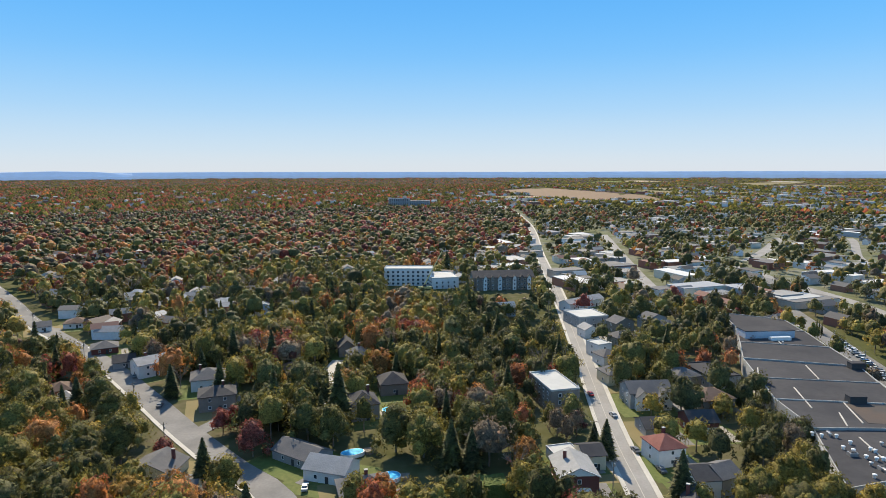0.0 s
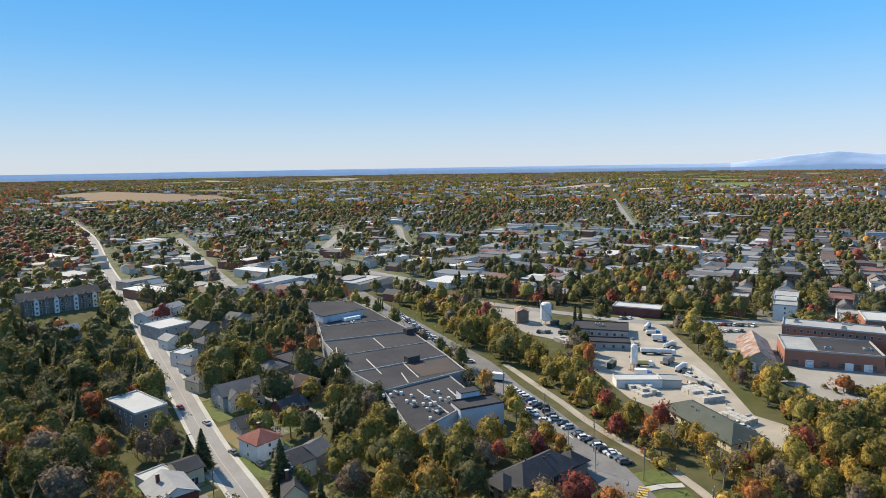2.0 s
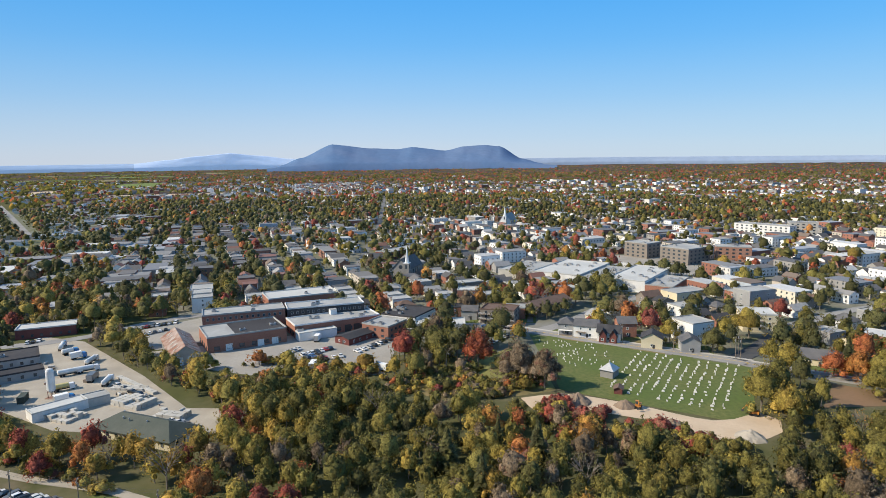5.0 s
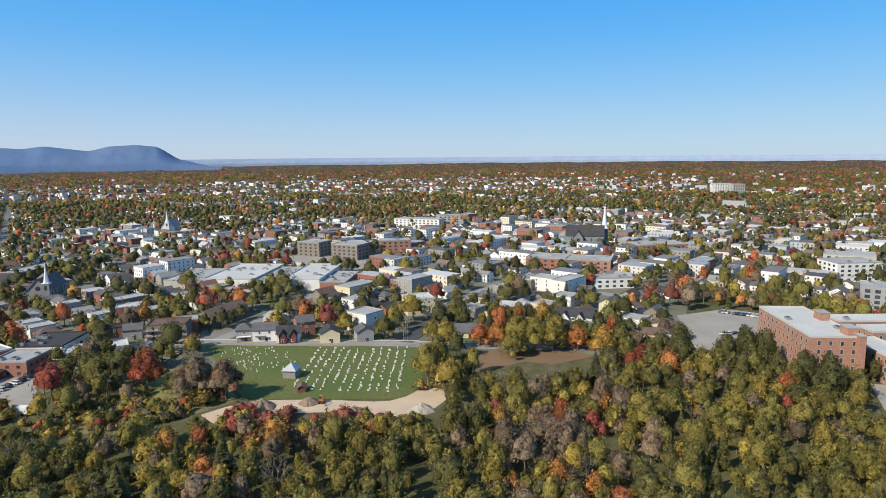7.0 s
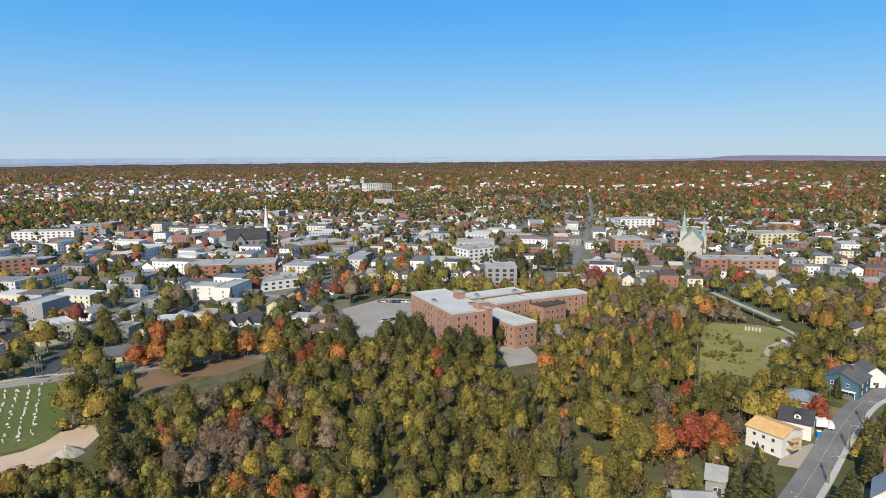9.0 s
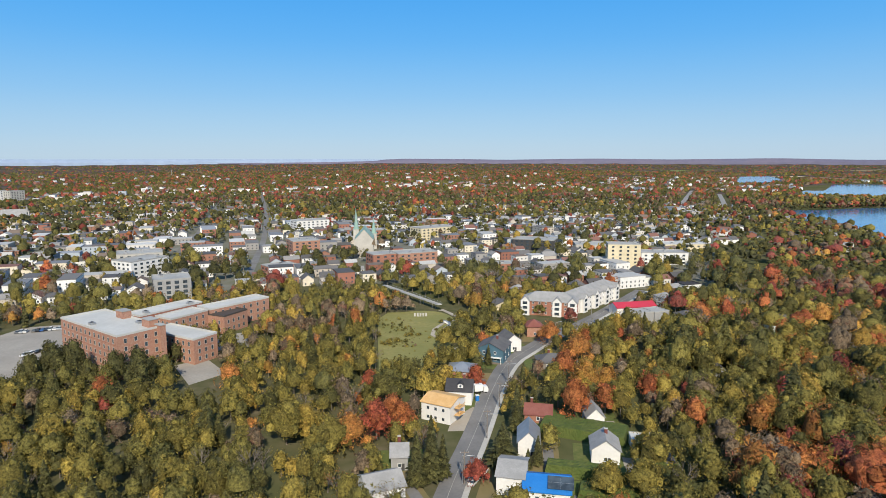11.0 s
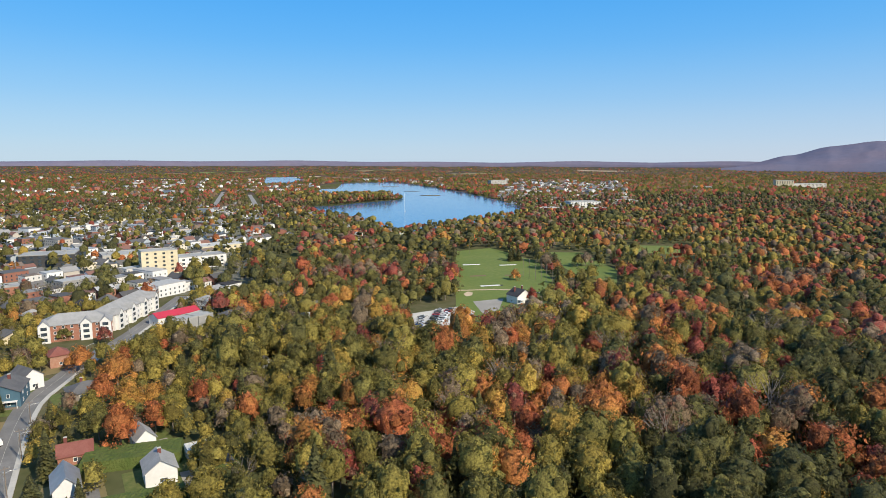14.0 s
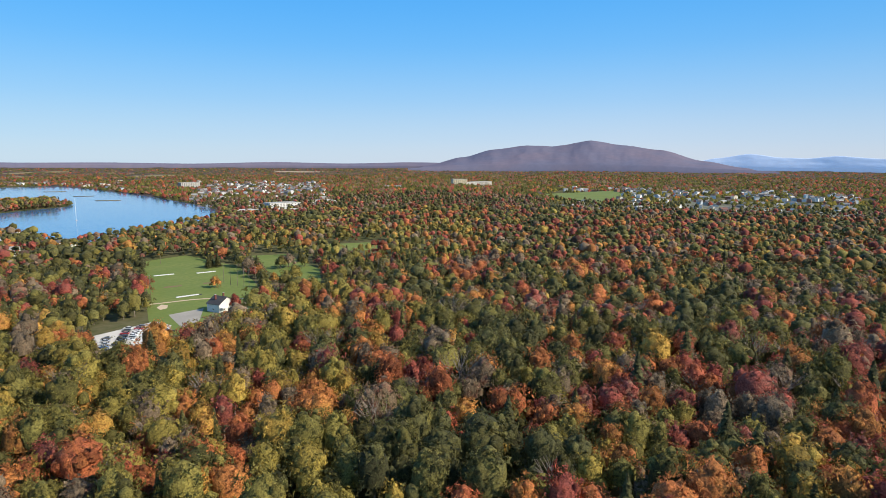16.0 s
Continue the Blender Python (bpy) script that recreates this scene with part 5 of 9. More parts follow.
for sx in (-1, 1):
    arm = part("transept", walls_solid(9, 10, 11.5, SLATE_STONE, "gable_y", 6.0), great, "grey stone transept", at=pose(sx * 11.0, 6.0, 0, 0, 0, 90 * sx))
    part("transept_roof", roof_solid(9, 10, 11.5, 6.0, "gable_y", SHINGLE_DARK), arm)
    part("window", WIN_DARK, arm, at=pose(0, -5, 4) @ Matrix.Diagonal((3.0, 1, 6.5, 1)))
church("pale stone church with green copper roof and twin steeples", (122, -590), 10, 17, 34, 14, 40, CONCRETE, COPPER, COPPER, twin=True, tower=5.5)
church("small pale stone church among houses", (660, -822), -60, 15, 30, 10, 24, CONCRETE, SHINGLE_LIGHT, STONE, 0)


# ---------------------------------------------------------------- houses one by one
YARDS = []


def yard(p0, p1, depth):
    """Mown grass round a house and a drive at its side."""
    (x0, y0), (x1, y1) = p0, p1
    w = math.hypot(x1 - x0, y1 - y0)
    u = Vector(((x1 - x0) / w, (y1 - y0) / w))
    n = Vector((-u.y, u.x))
    o = Vector(p0)
    YARDS.append(1)
    z = 0.02 + 0.0004 * len(YARDS)
    rect = [o - u * 5 - n * 8, o + u * (w + 6) - n * 8, o + u * (w + 6) + n * (depth + 4), o - u * 5 + n * (depth + 4)]
    ground_patch("lawn", "mown grass round a house", "lawn", [tuple(q) for q in rect], LAWN if len(YARDS) % 3 else DRYGRASS, z, clear=False)
    drive = [o + u * (w + 1.2) - n * 7, o + u * (w + 4.4) - n * 7, o + u * (w + 4.4) + n * depth * 0.6, o + u * (w + 1.2) + n * depth * 0.6]
    ground_patch("drive", "asphalt drive beside a house", "drive", [tuple(q) for q in drive], OLD_ROAD if len(YARDS) % 2 else LOT, z + 0.04, clear=False)


def house(p0, p1, depth, storeys, wall, roof, roof_mat, rh, label, name="house", win=None, **more):
    h = 2.9 * storeys + 0.3
    rows = [1.0 + 2.9 * k for k in range(int(storeys))]
    more.setdefault("pitch", 5.8)
    more["front"] = more.get("front", 6.0) * 0.6 + 1
    yard(p0, p1, depth)
    more.setdefault("door", 1)
    more.setdefault("sides", "flr")
    return building(name, label, "house", p0, p1, depth, h, wall, roof, roof_mat, rh, rows, win or WIN_WHITE, (1.1, 1.35), **more)


def dormer(ob, x, y, z, w, wall, roof):
    d = part("dormer", Solid().box(-w / 2, 0, 0, w / 2, 2.2, 1.5, wall), ob, at=pose(x, y, z))
    part("dormer_roof", roof_solid(w, 2.4, 1.5, 0.8, "gable_y", roof, 0.2), d, at=pose(0, 1.1, 0))
    part("window", WIN_WHITE, d, at=pose(0, 0, 0.25) @ Matrix.Diagonal((0.9, 1, 1.1, 1)))


def porch(ob, x, y, w, d, z, mat):
    p = part("porch", Solid().box(-w / 2, -d, z - 0.2, w / 2, 0, z, mat).box(-w / 2, -d, 0, -w / 2 + 0.18, -d + 0.18, z - 0.2, mat).box(w / 2 - 0.18, -d, 0, w / 2, -d + 0.18, z - 0.2, mat), ob, at=pose(x, y, 0))
    part("deck", Solid().box(-w / 2, -d, -0.3, w / 2, 0, 0.35, TIMBER), p)


def gable_wing(ob, x, y, w, d, h, rh, wall, roof):
    g = part("wing", walls_solid(w, d, h, wall, "gable_y", rh), ob, at=pose(x, y, 0))
    part("wing_roof", roof_solid(w, d, h, rh, "gable_y", roof), g)
    for k in range(int(h / 2.8)):
        part("window", WIN_WHITE, g, at=pose(0, -d / 2, 1 + 2.9 * k) @ Matrix.Diagonal((1.3, 1, 1.35, 1)))


def balconies(ob, x, y, w, levels, mat):
    for z in levels:
        b = part("balcony", Solid().box(-w / 2, -1.5, z - 0.15, w / 2, 0, z, TIMBER), ob, at=pose(x, y, 0))
        part("railing", Solid().box(-w / 2, -1.5, z + 0.9, w / 2, -1.43, z + 1.0, mat).box(-w / 2, -1.5, z + 0.05, -w / 2 + 0.06, -1.44, z + 0.9, mat)
             .box(w / 2 - 0.06, -1.5, z + 0.05, w / 2, -1.44, z + 0.9, mat).box(-0.03, -1.5, z + 0.05, 0.03, -1.44, z + 0.9, mat)
             .box(-w / 2, -1.49, z + 0.45, w / 2, -1.44, z + 0.52, mat), b)


for k in range(8):
    gable_wing(brown_block, -20 + k * 5.6, -8.2, 2.6, 2.0, 9.6, 2.0, PAINT_WHITE if k % 2 else TAUPE, SHINGLE_DARK)
# the leafy streets
house((-217.8, 354.0), (-206.0, 357.8), 11, 1, WHITE, "hip", SHINGLE_BROWN, 2.2, "low white bungalow with a brown hipped roof", front=4)
house((-172.6, 301.4), (-162.2, 307.1), 11, 1, BRICK_DARK, "hip", SHINGLE, 2.4, "brick bungalow with a grey hipped roof", front=5)
house((-150.6, 279.2), (-142.2, 283.2), 10, 1, GREY, "gable_x", SHINGLE_DARK, 2.4, "grey bungalow under dark shingles")
h = house((-132.3, 265.7), (-122.5, 274.9), 11, 2, WHITE, "gable_x", SHINGLE_LIGHT, 2.2, "white two-storey split-level house with a pale grey roof", chimney=1)
h = house((-103.2, 249.3), (-90.5, 253.9), 13, 1.6, WHITE, "hip", SHINGLE, 3.0, "white house with a broad grey hipped roof", chimney=1)
house((-91.4, 226.9), (-78.9, 231.3), 11, 2, TAUPE, "hip", SHINGLE_DARK, 2.2, "brown brick house with a charcoal roof", chimney=1)
house((-53.9, 189.4), (-40.3, 180.3), 10, 1, GREY, "gable_x", SHINGLE, 2.4, "grey bungalow with a blue-grey gable roof")
h = house((-41.1, 175.4), (-28.4, 171.3), 10, 1.2, WHITE, "gable_x", SHINGLE_LIGHT, 2.6, "white bungalow with a pale grey gable roof", garage=1)
house((-27.1, 158.3), (-13.2, 162.6), 12, 1, TAUPE, "hip", SHINGLE, 3.0, "bungalow with a wide grey hipped roof", chimney=1)
house((-33.2, 217.9), (-23.3, 221.0), 12, 2, STONE, "hip", SHINGLE_DARK, 3.2, "grey stone two-storey house with a steep hipped roof", chimney=1)
house((-25.1, 244.2), (-14.4, 246.7), 12, 1.6, TAUPE, "hip", SHINGLE_DARK, 3.2, "dark brick house with a hipped roof")
house((-40.3, 278.2), (-32.0, 282.3), 12, 2, STONE, "hip", SHINGLE, 3.0, "grey stone house with a steep roof", chimney=1)
house((-50.6, 297.5), (-42.6, 299.3), 10, 1.6, TAUPE, "gable_y", SHINGLE_DARK, 3.4, "house with a white-trimmed steep front gable", garage=1)
house((-66.8, 260.8), (-57.6, 265.1), 11, 1.6, TAUPE, "hip", SHINGLE_BROWN, 2.8, "brown brick house under oaks")
house((-92.5, 174.0), (-78.9, 172.9), 11, 1, CREAM, "gable_y", SHINGLE, 3.0, "bungalow with a grey gable roof and brick chimney", chimney=1)
house((-226.1, 311.7), (-220.8, 317.9), 10, 2, CREAM, "hip", SHINGLE_DARK, 2.4, "two-storey house with a dark roof and balcony", front=4)
house((-188.9, 269.2), (-180.4, 275.4), 10, 1, WHITE, "hip", SHINGLE_BROWN, 2.2, "white bungalow with a brown roof", front=3)
house((-157.4, 241.4), (-149.3, 245.1), 10, 1, BRICK, "hip", SHINGLE_BROWN, 2.2, "brick bungalow with a brown hipped roof", front=3)
house((-142.9, 228.3), (-138.3, 232.8), 9, 1, WHITE, "gable_y", SHINGLE_LIGHT, 2.4, "small white bungalow with a pale roof", front=3)
house((-77.6, 158.6), (-67.1, 160.5), 10, 1, CREAM, "gable_x", SHINGLE, 2.4, "bungalow with a grey roof")
house((-229.1, 345.3), (-222.0, 350.2), 9, 1, WHITE, "gable_x", SHINGLE, 2.2, "white bungalow among trees", front=3)
house((94.7, 407.1), (107.2, 415.7), 9, 1.6, WHITE, "gable_x", SHINGLE_LIGHT, 2.2, "white house with a pale roof")
# along the main street
h = house((31.9, 164.8), (42.9, 165.3), 13, 2, BRICK_DARK, "gable_y", SHINGLE_LIGHT, 2.6, "dark red brick house with a white pediment and grey roof", chimney=1)
porch(h, 0, -6.5, 6, 1.8, 2.8, PAINT_WHITE)
part("pediment", Solid().prism([(-5.6, 0.55), (5.6, 0.55), (0, 3.0)], -0.06, 0.06, PAINT_WHITE), h, "white boarded gable", at=pose(0, -6.62, 5.7, 90, 0, 0))
house((42.3, 180.2), (48.9, 181.2), 9, 1.6, CREAM, "gable_x", TAR, 1.6, "yellow house with a dark low roof")
house((34.3, 182.8), (42.5, 185.0), 8, 1, WHITE, "flat", WHITE_ROOF, 0.3, "low white annex with a flat roof", name="annex")
h = house((65.1, 181.9), (74.0, 184.0), 10, 2, WHITE, "hip", SHINGLE_RED, 2.4, "white two-storey house with a red-brown hipped roof", chimney=1)
balconies(h, 2.5, -5, 3.5, (3.0,), PAINT_WHITE)
house((68.3, 204.3), (77.6, 205.1), 10, 1, GREY, "gable_x", SHINGLE_DARK, 2.2, "grey bungalow with a black gable roof", front=4)
house((84.3, 206.5), (94.3, 207.3), 10, 1.4, BRICK_DARK, "gable_x", SHINGLE_DARK, 2.6, "red brick house with two white garage doors", garage=2, front=5)
h = house((70.6, 230.2), (87.0, 231.3), 12, 2, GREY, "gable_x", SHINGLE, 3.0, "large grey house with many gables", front=4)
gable_wing(h, -4, -6.5, 5, 4, 5.6, 2.2, WHITE, SHINGLE)
gable_wing(h, 4.5, -6.5, 5, 4, 5.6, 2.2, WHITE, SHINGLE)
house((94.8, 222.3), (108.0, 225.5), 12, 2, TAUPE, "hip", SHINGLE_BROWN, 2.6, "brown brick house with a brown hipped roof", front=5)
house((94.8, 248.5), (105.7, 251.1), 11, 2, TAUPE, "hip", SHINGLE, 2.4, "brown house with a grey hipped roof", front=5)
house((109.2, 251.0), (123.2, 253.7), 20, 1.6, GREY, "flat", TAR, 0.4, "flat-roofed grey workshop beside the factory", name="workshop", front=4)
house((69.2, 255.5), (78.1, 258.2), 10, 1.6, CREAM, "hip", SHINGLE, 2.4, "cream house with a grey hipped roof", front=4)
house((74.2, 295.5), (81.7, 299.1), 9, 2, WHITE, "flat", WHITE_ROOF, 0.4, "small white flat-roofed house by the street", front=4)
house((73.4, 281.4), (82.1, 284.7), 9, 1.6, WHITE, "hip", SHINGLE, 2.2, "white house with a grey roof", front=3)
house((77.4, 352.2), (95.1, 357.3), 20, 2, GREY, "flat", WHITE_ROOF, 0.5, "flat-roofed grey building with a white roof", front=3)
house((94.9, 339.5), (106.2, 344.3), 9, 2, TAUPE, "gable_y", SHINGLE, 2.6, "taupe house with a steep grey front gable", front=3)
house((88.8, 313.9), (101.0, 319.0), 9, 1.6, GREY, "hip", SHINGLE, 2.4, "grey house with a hipped roof", front=3)
house((115.3, 348.0), (128.0, 354.3), 9, 2, GREY, "gable_y", SHINGLE, 2.6, "grey house with a front gable", front=3)
house((116.5, 334.5), (130.8, 339.2), 10, 1.6, WHITE, "hip", SHINGLE, 2.6, "white house with a grey hipped roof", front=3)
house((80.5, 395.6), (92.8, 405.4), 9, 1.6, WHITE, "gable_x", SHINGLE_LIGHT, 2.0, "white house with a bluish metal roof", front=3)
house((75.7, 330.3), (83.8, 332.5), 9, 1.6, WHITE, "gable_y", SHINGLE_LIGHT, 2.0, "small white house with a pale roof", front=3)
house((69.2, 163.7), (76.4, 164.5), 10, 1.8, WHITE, "gable_x", SHINGLE_DARK, 2.2, "white house with a dark roof", front=4)
house((76.7, 164.5), (83.4, 167.6), 9, 1.8, GREY, "gable_x", SHINGLE, 2.2, "grey house with a low gable roof", front=4)
h = house((59.5, 149.6), (65.6, 147.1), 10, 1.6, CREAM, "gable_y", SHINGLE_DARK, 3.0, "small gabled house with a porch", front=4, chimney=1)
porch(h, 3, -5, 3.5, 1.6, 2.6, PAINT_WHITE)
house((190.8, 353.6), (202.9, 357.4), 10, 1.4, GREY, "hip", SHINGLE, 2.4, "grey house with a hipped roof beside red maples", front=3)
# along the cemetery street
h = house((317.4, -43.3), (315.4, -50.8), 9, 2, GREY, "hip", SHINGLE, 2.4, "grey house with a two-level porch", front=2)
porch(h, 0, -4.5, 7, 1.6, 2.8, PAINT_WHITE)
h = house((313.4, -50.5), (309.5, -61.6), 11, 2, WHITE, "gable_x", SHINGLE, 2.4, "large white house with a balcony", front=2)
balconies(h, -2, -5.5, 5, (3.0,), PAINT_WHITE)
h = house((305.6, -60.7), (302.1, -71.0), 9, 1.6, WHITE, "gable_x", SHINGLE_DARK, 2.8, "red and white cottage with pointed gables", front=2)
gable_wing(h, -2.5, -5, 3.2, 3, 4.2, 2.6, BRICK_DARK, SHINGLE_DARK)
gable_wing(h, 2.5, -5, 3.2, 3, 4.2, 2.6, BRICK_DARK, SHINGLE_DARK)
house((312.4, -72.7), (312.2, -81.7), 10, 2.4, BRICK, "gable_x", SHINGLE, 2.4, "tall red brick house with a grey roof", front=2)
house((294.3, -79.3), (291.5, -88.4), 9, 1.7, CREAM, "gable_y", SHINGLE_DARK, 2.4, "yellow house with a white porch", front=2)
house((287.4, -95.8), (286.1, -104.1), 9, 1.7, GREY, "gable_y", SHINGLE, 2.4, "grey house with a front gable", front=2)
h = building("apartment_building", "yellow three-storey apartment house with balconies", "apartment building", (323.1, -138.3), (320.2, -154.1), 16, 9.0, CREAM, "flat", WHITE_ROOF, 0.5, (1.0, 3.9, 6.6), WIN_WHITE, front=3)
balconies(h, 0, -8, 4, (3.2, 6.0), PAINT_WHITE)
h = building("apartment_building", "brown brick apartment house with stacked balconies", "apartment building", (339.1, -3.8), (333.7, -21.7), 14, 8.0, TAUPE, "flat", SHINGLE_BROWN, 0.5, (1.0, 3.8, 6.0), WIN_DARK, front=2)
for u in (-8, -3, 3, 8):
    balconies(h, u, -7, 4, (2.8, 5.6), PAINT_WHITE)
house((349.7, -18.1), (348.6, -29.1), 10, 2, BRICK, "flat", GREY_ROOF, 0.4, "red brick flat-roofed house", front=2)
house((398.6, 10.2), (397.8, -4.4), 12, 2, BRICK, "flat", WHITE_ROOF, 0.4, "red brick flats with a white roof", front=2)
house((351.3, 14.4), (351.3, 6.3), 9, 2, BRICK, "flat", TAR, 0.4, "brick flats with outside stairs", front=2)
house((348.2, 6.8), (346.8, -2.0), 9, 1.7, GREY, "gable_x", SHINGLE, 2.2, "grey house with a gable roof", front=2)
house((406.8, 57.4), (408.3, 48.0), 10, 2, WHITE, "hip", SHINGLE_LIGHT, 2.4, "white house with a pale roof", front=2)
building("apartment_building", "long brown-roofed apartment house", "apartment building", (351.9, -36.8), (373.5, -58.8), 13, 6.2, TAUPE, "gable_x", SHINGLE_BROWN, 2.4, (1.0, 3.9), WIN_WHITE, front=2)
house((218.1, -211.3), (208.5, -224.0), 10, 2, CREAM, "hip", SHINGLE_BROWN, 2.0, "cream house with a brown hipped roof", front=3)
house((271.5, -141.2), (264.7, -152.8), 12, 1, CREAM, "gable_x", SHINGLE, 2.8, "long low house with a wide grey roof", front=3)
h = house((267.2, -199.0), (251.6, -211.2), 12, 2, WHITE, "gable_x", SHINGLE_DARK, 3.0, "white house with several steep gables", front=2)
gable_wing(h, -4, -6.5, 5, 4, 5.4, 3.0, WHITE, SHINGLE_DARK)
gable_wing(h, 4, -6.5, 5, 4, 5.4, 3.0, WHITE, SHINGLE_DARK)
house((298.1, -182.2), (288.1, -193.4), 12, 2, BRICK, "flat", WHITE_ROOF, 0.4, "pink brick flats with a white roof", front=2)
# along the valley street
h = building("house", "new house under construction with a bare plywood roof", "house", (24.1, -206.9), (13.8, -202.4), 11, 6.6, WHITE, "gable_x", PLYWOOD, 1.5, (1.0, 4.2), WIN_DARK, (0.9, 1.0), "fl", 3.0, front=6)
for z in (3.1, 5.6):
    part("balcony", Solid().box(0, -1.6, z - 0.2, 2.0, 2.6, z, PLYWOOD).box(1.9, -1.6, z, 2.0, -1.5, z + 2.2, PLYWOOD).box(1.9, 2.5, z, 2.0, 2.6, z + 2.2, PLYWOOD).box(1.95, -1.5, z + 0.8, 2.0, 2.5, z + 0.95, PLYWOOD), h, at=pose(6.2, -2, 0))
h = house((16.6, -220.5), (7.2, -220.0), 9, 1.8, WHITE, "gable_x", SHINGLE_DARK, 3.0, "white house with a black roof and a dormer", front=4, chimney=1)
dormer(h, 0.5, -3.6, 6.0, 2.0, WHITE, SHINGLE_DARK)
h = house((17.8, -242.5), (6.9, -241.9), 10, 1.7, BRICK, "hip", STEEL, 2.2, "red brick house with a silver metal roof", front=4)
h = house((7.1, -270.8), (-5.0, -267.6), 14, 2, BLUE_SIDING, "gable_y", SHINGLE, 3.0, "slate-blue house with white trim and grey roof", front=5, chimney=1)
porch(h, 3, -7, 5, 1.6, 2.8, PAINT_WHITE)
house((-6.5, -283.8), (-13.6, -287.0), 10, 1.8, WHITE, "gable_y", SHINGLE, 3.0, "white house with a steep gable", front=4)
house((-17.4, -310.3), (-25.5, -311.2), 9, 1.8, BRICK_PINK, "hip", SHINGLE_RED, 2.6, "pink house with a reddish roof", front=4)
h = house((-11.3, -206.7), (-20.3, -205.7), 9, 1, BRICK, "gable_x", SHINGLE_RED, 2.2, "red brick cottage with a brown roof", front=4, chimney=1)
house((-32.0, -204.4), (-37.8, -204.8), 8, 1.2, WHITE, "gable_y", SHINGLE_LIGHT, 2.8, "small white gabled outbuilding", front=4, name="outbuilding")
h = house((-8.1, -180.8), (-14.5, -180.5), 11, 1.7, WHITE, "gable_y", STEEL, 3.2, "white house with a steep silver roof", front=5)
house((-29.6, -178.7), (-37.8, -178.0), 9, 1.5, WHITE, "gable_y", SHINGLE_LIGHT, 3.0, "white house with a grey gable roof", front=4, chimney=1)
house((-43.2, -187.8), (-50.7, -187.5), 6, 1, WHITE, "flat", WHITE_ROOF, 0.3, "low white garage with a flat roof", name="garage", front=4)
h = house((-1.5, -159.3), (-8.8, -158.2), 12, 1.8, WHITE, "gable_x", SHINGLE_LIGHT, 2.0, "white house with a weathered grey roof", front=4)
h = house((-8.5, -155.5), (-20.6, -154.4), 10, 1.2, WHITE, "gable_x", BLUE_ROOF, 2.2, "white house with a bright blue metal roof", front=4)
part("solar_panel", Solid().box(-3.4, -2.1, 0, 3.4, 2.1, 0.1, GLASS).box(-0.03, -2.1, 0.1, 0.03, 2.1, 0.12, STEEL).box(-3.4, -0.03, 0.1, 3.4, 0.03, 0.12, STEEL), h, "black solar panels", at=pose(3.6, -2.6, 5.2, 22, 0, 0))
house((28.7, -169.8), (23.8, -170.5), 9, 1.4, GREY, "gable_x", SHINGLE_LIGHT, 2.2, "grey house with a brick chimney", front=4, chimney=1)
house((31.6, -150.8), (22.5, -155.5), 10, 1.2, WHITE, "gable_x", SHINGLE_LIGHT, 2.4, "white bungalow with a grey roof beside spruces", front=4)
house((-19.9, -261.3), (-32.4, -262.4), 10, 1, TAUPE, "hip", SHINGLE, 2.6, "brown cottage with a wide roof under trees", front=3, chimney=1)
house((-70.4, -355.9), (-93.7, -362.8), 10, 1.6, WHITE, "gable_x", RED_ROOF, 2.0, "white house with a bright red roof", front=4)
house((-102.5, -341.7), (-113.0, -344.4), 9, 1.4, WHITE, "hip", SHINGLE, 2.2, "white house in the woods", front=4)
house((-96.2, -325.0), (-105.5, -327.6), 9, 1, TAUPE, "hip", SHINGLE, 2.2, "brown bungalow in the woods", front=4)
house((-126.8, -423.1), (-139.4, -428.2), 10, 1.6, WHITE, "flat", TAR, 0.4, "white flat-roofed house in the woods", front=4)
house((-115.0, -386.3), (-125.6, -390.5), 10, 1.6, BRICK, "flat", TAR, 0.4, "brick house in the woods", front=4)
h = house((-142.2, -328.3), (-151.4, -328.5), 8, 1.8, WHITE, "gable_x", SHINGLE, 3.0, "white house with dormers among maples", front=4)
dormer(h, -1.8, -3, 6.0, 1.6, WHITE, SHINGLE)
dormer(h, 1.8, -3, 6.0, 1.6, WHITE, SHINGLE)
house((-153.9, -304.6), (-169.0, -305.4), 11, 1, CREAM, "hip", SHINGLE_BROWN, 3.2, "cottage with a broad taupe roof and brick chimneys", front=4, chimney=2)
h = house((-264.0, -284.6), (-276.5, -284.7), 10, 1.7, WHITE, "gable_y", SHINGLE_DARK, 3.6, "white clubhouse with a steep gable and dark roof", name="clubhouse", front=6, chimney=2)
porch(h, -3.5, -5, 4, 2.5, 3, PAINT_WHITE)
house((-383.5, -633.1), (-404.2, -638.3), 12, 2, WHITE, "hip", SHINGLE, 2.4, "white house near the lake", front=4)
house((-91.0, -256.0), (-95.9, -256.3), 6, 1, GREY, "gable_y", SHINGLE, 2, "small grey cabin in the woods", front=3, name="cabin")

# town landmarks
def block(p0, p1, depth, storeys, wall, label, roof_mat=None, units=2, win=None, name="building", size=(2.2, 1.5), pitch=5.4):
    return building(name, label, "building", p0, p1, depth, storeys * 3.1 + 0.6, wall, "flat", roof_mat or GREY_ROOF, 0.5, [1.0 + 3.1 * k for k in range(storeys)], win or WIN_DARK, size, "fs", pitch, front=3, units=units)


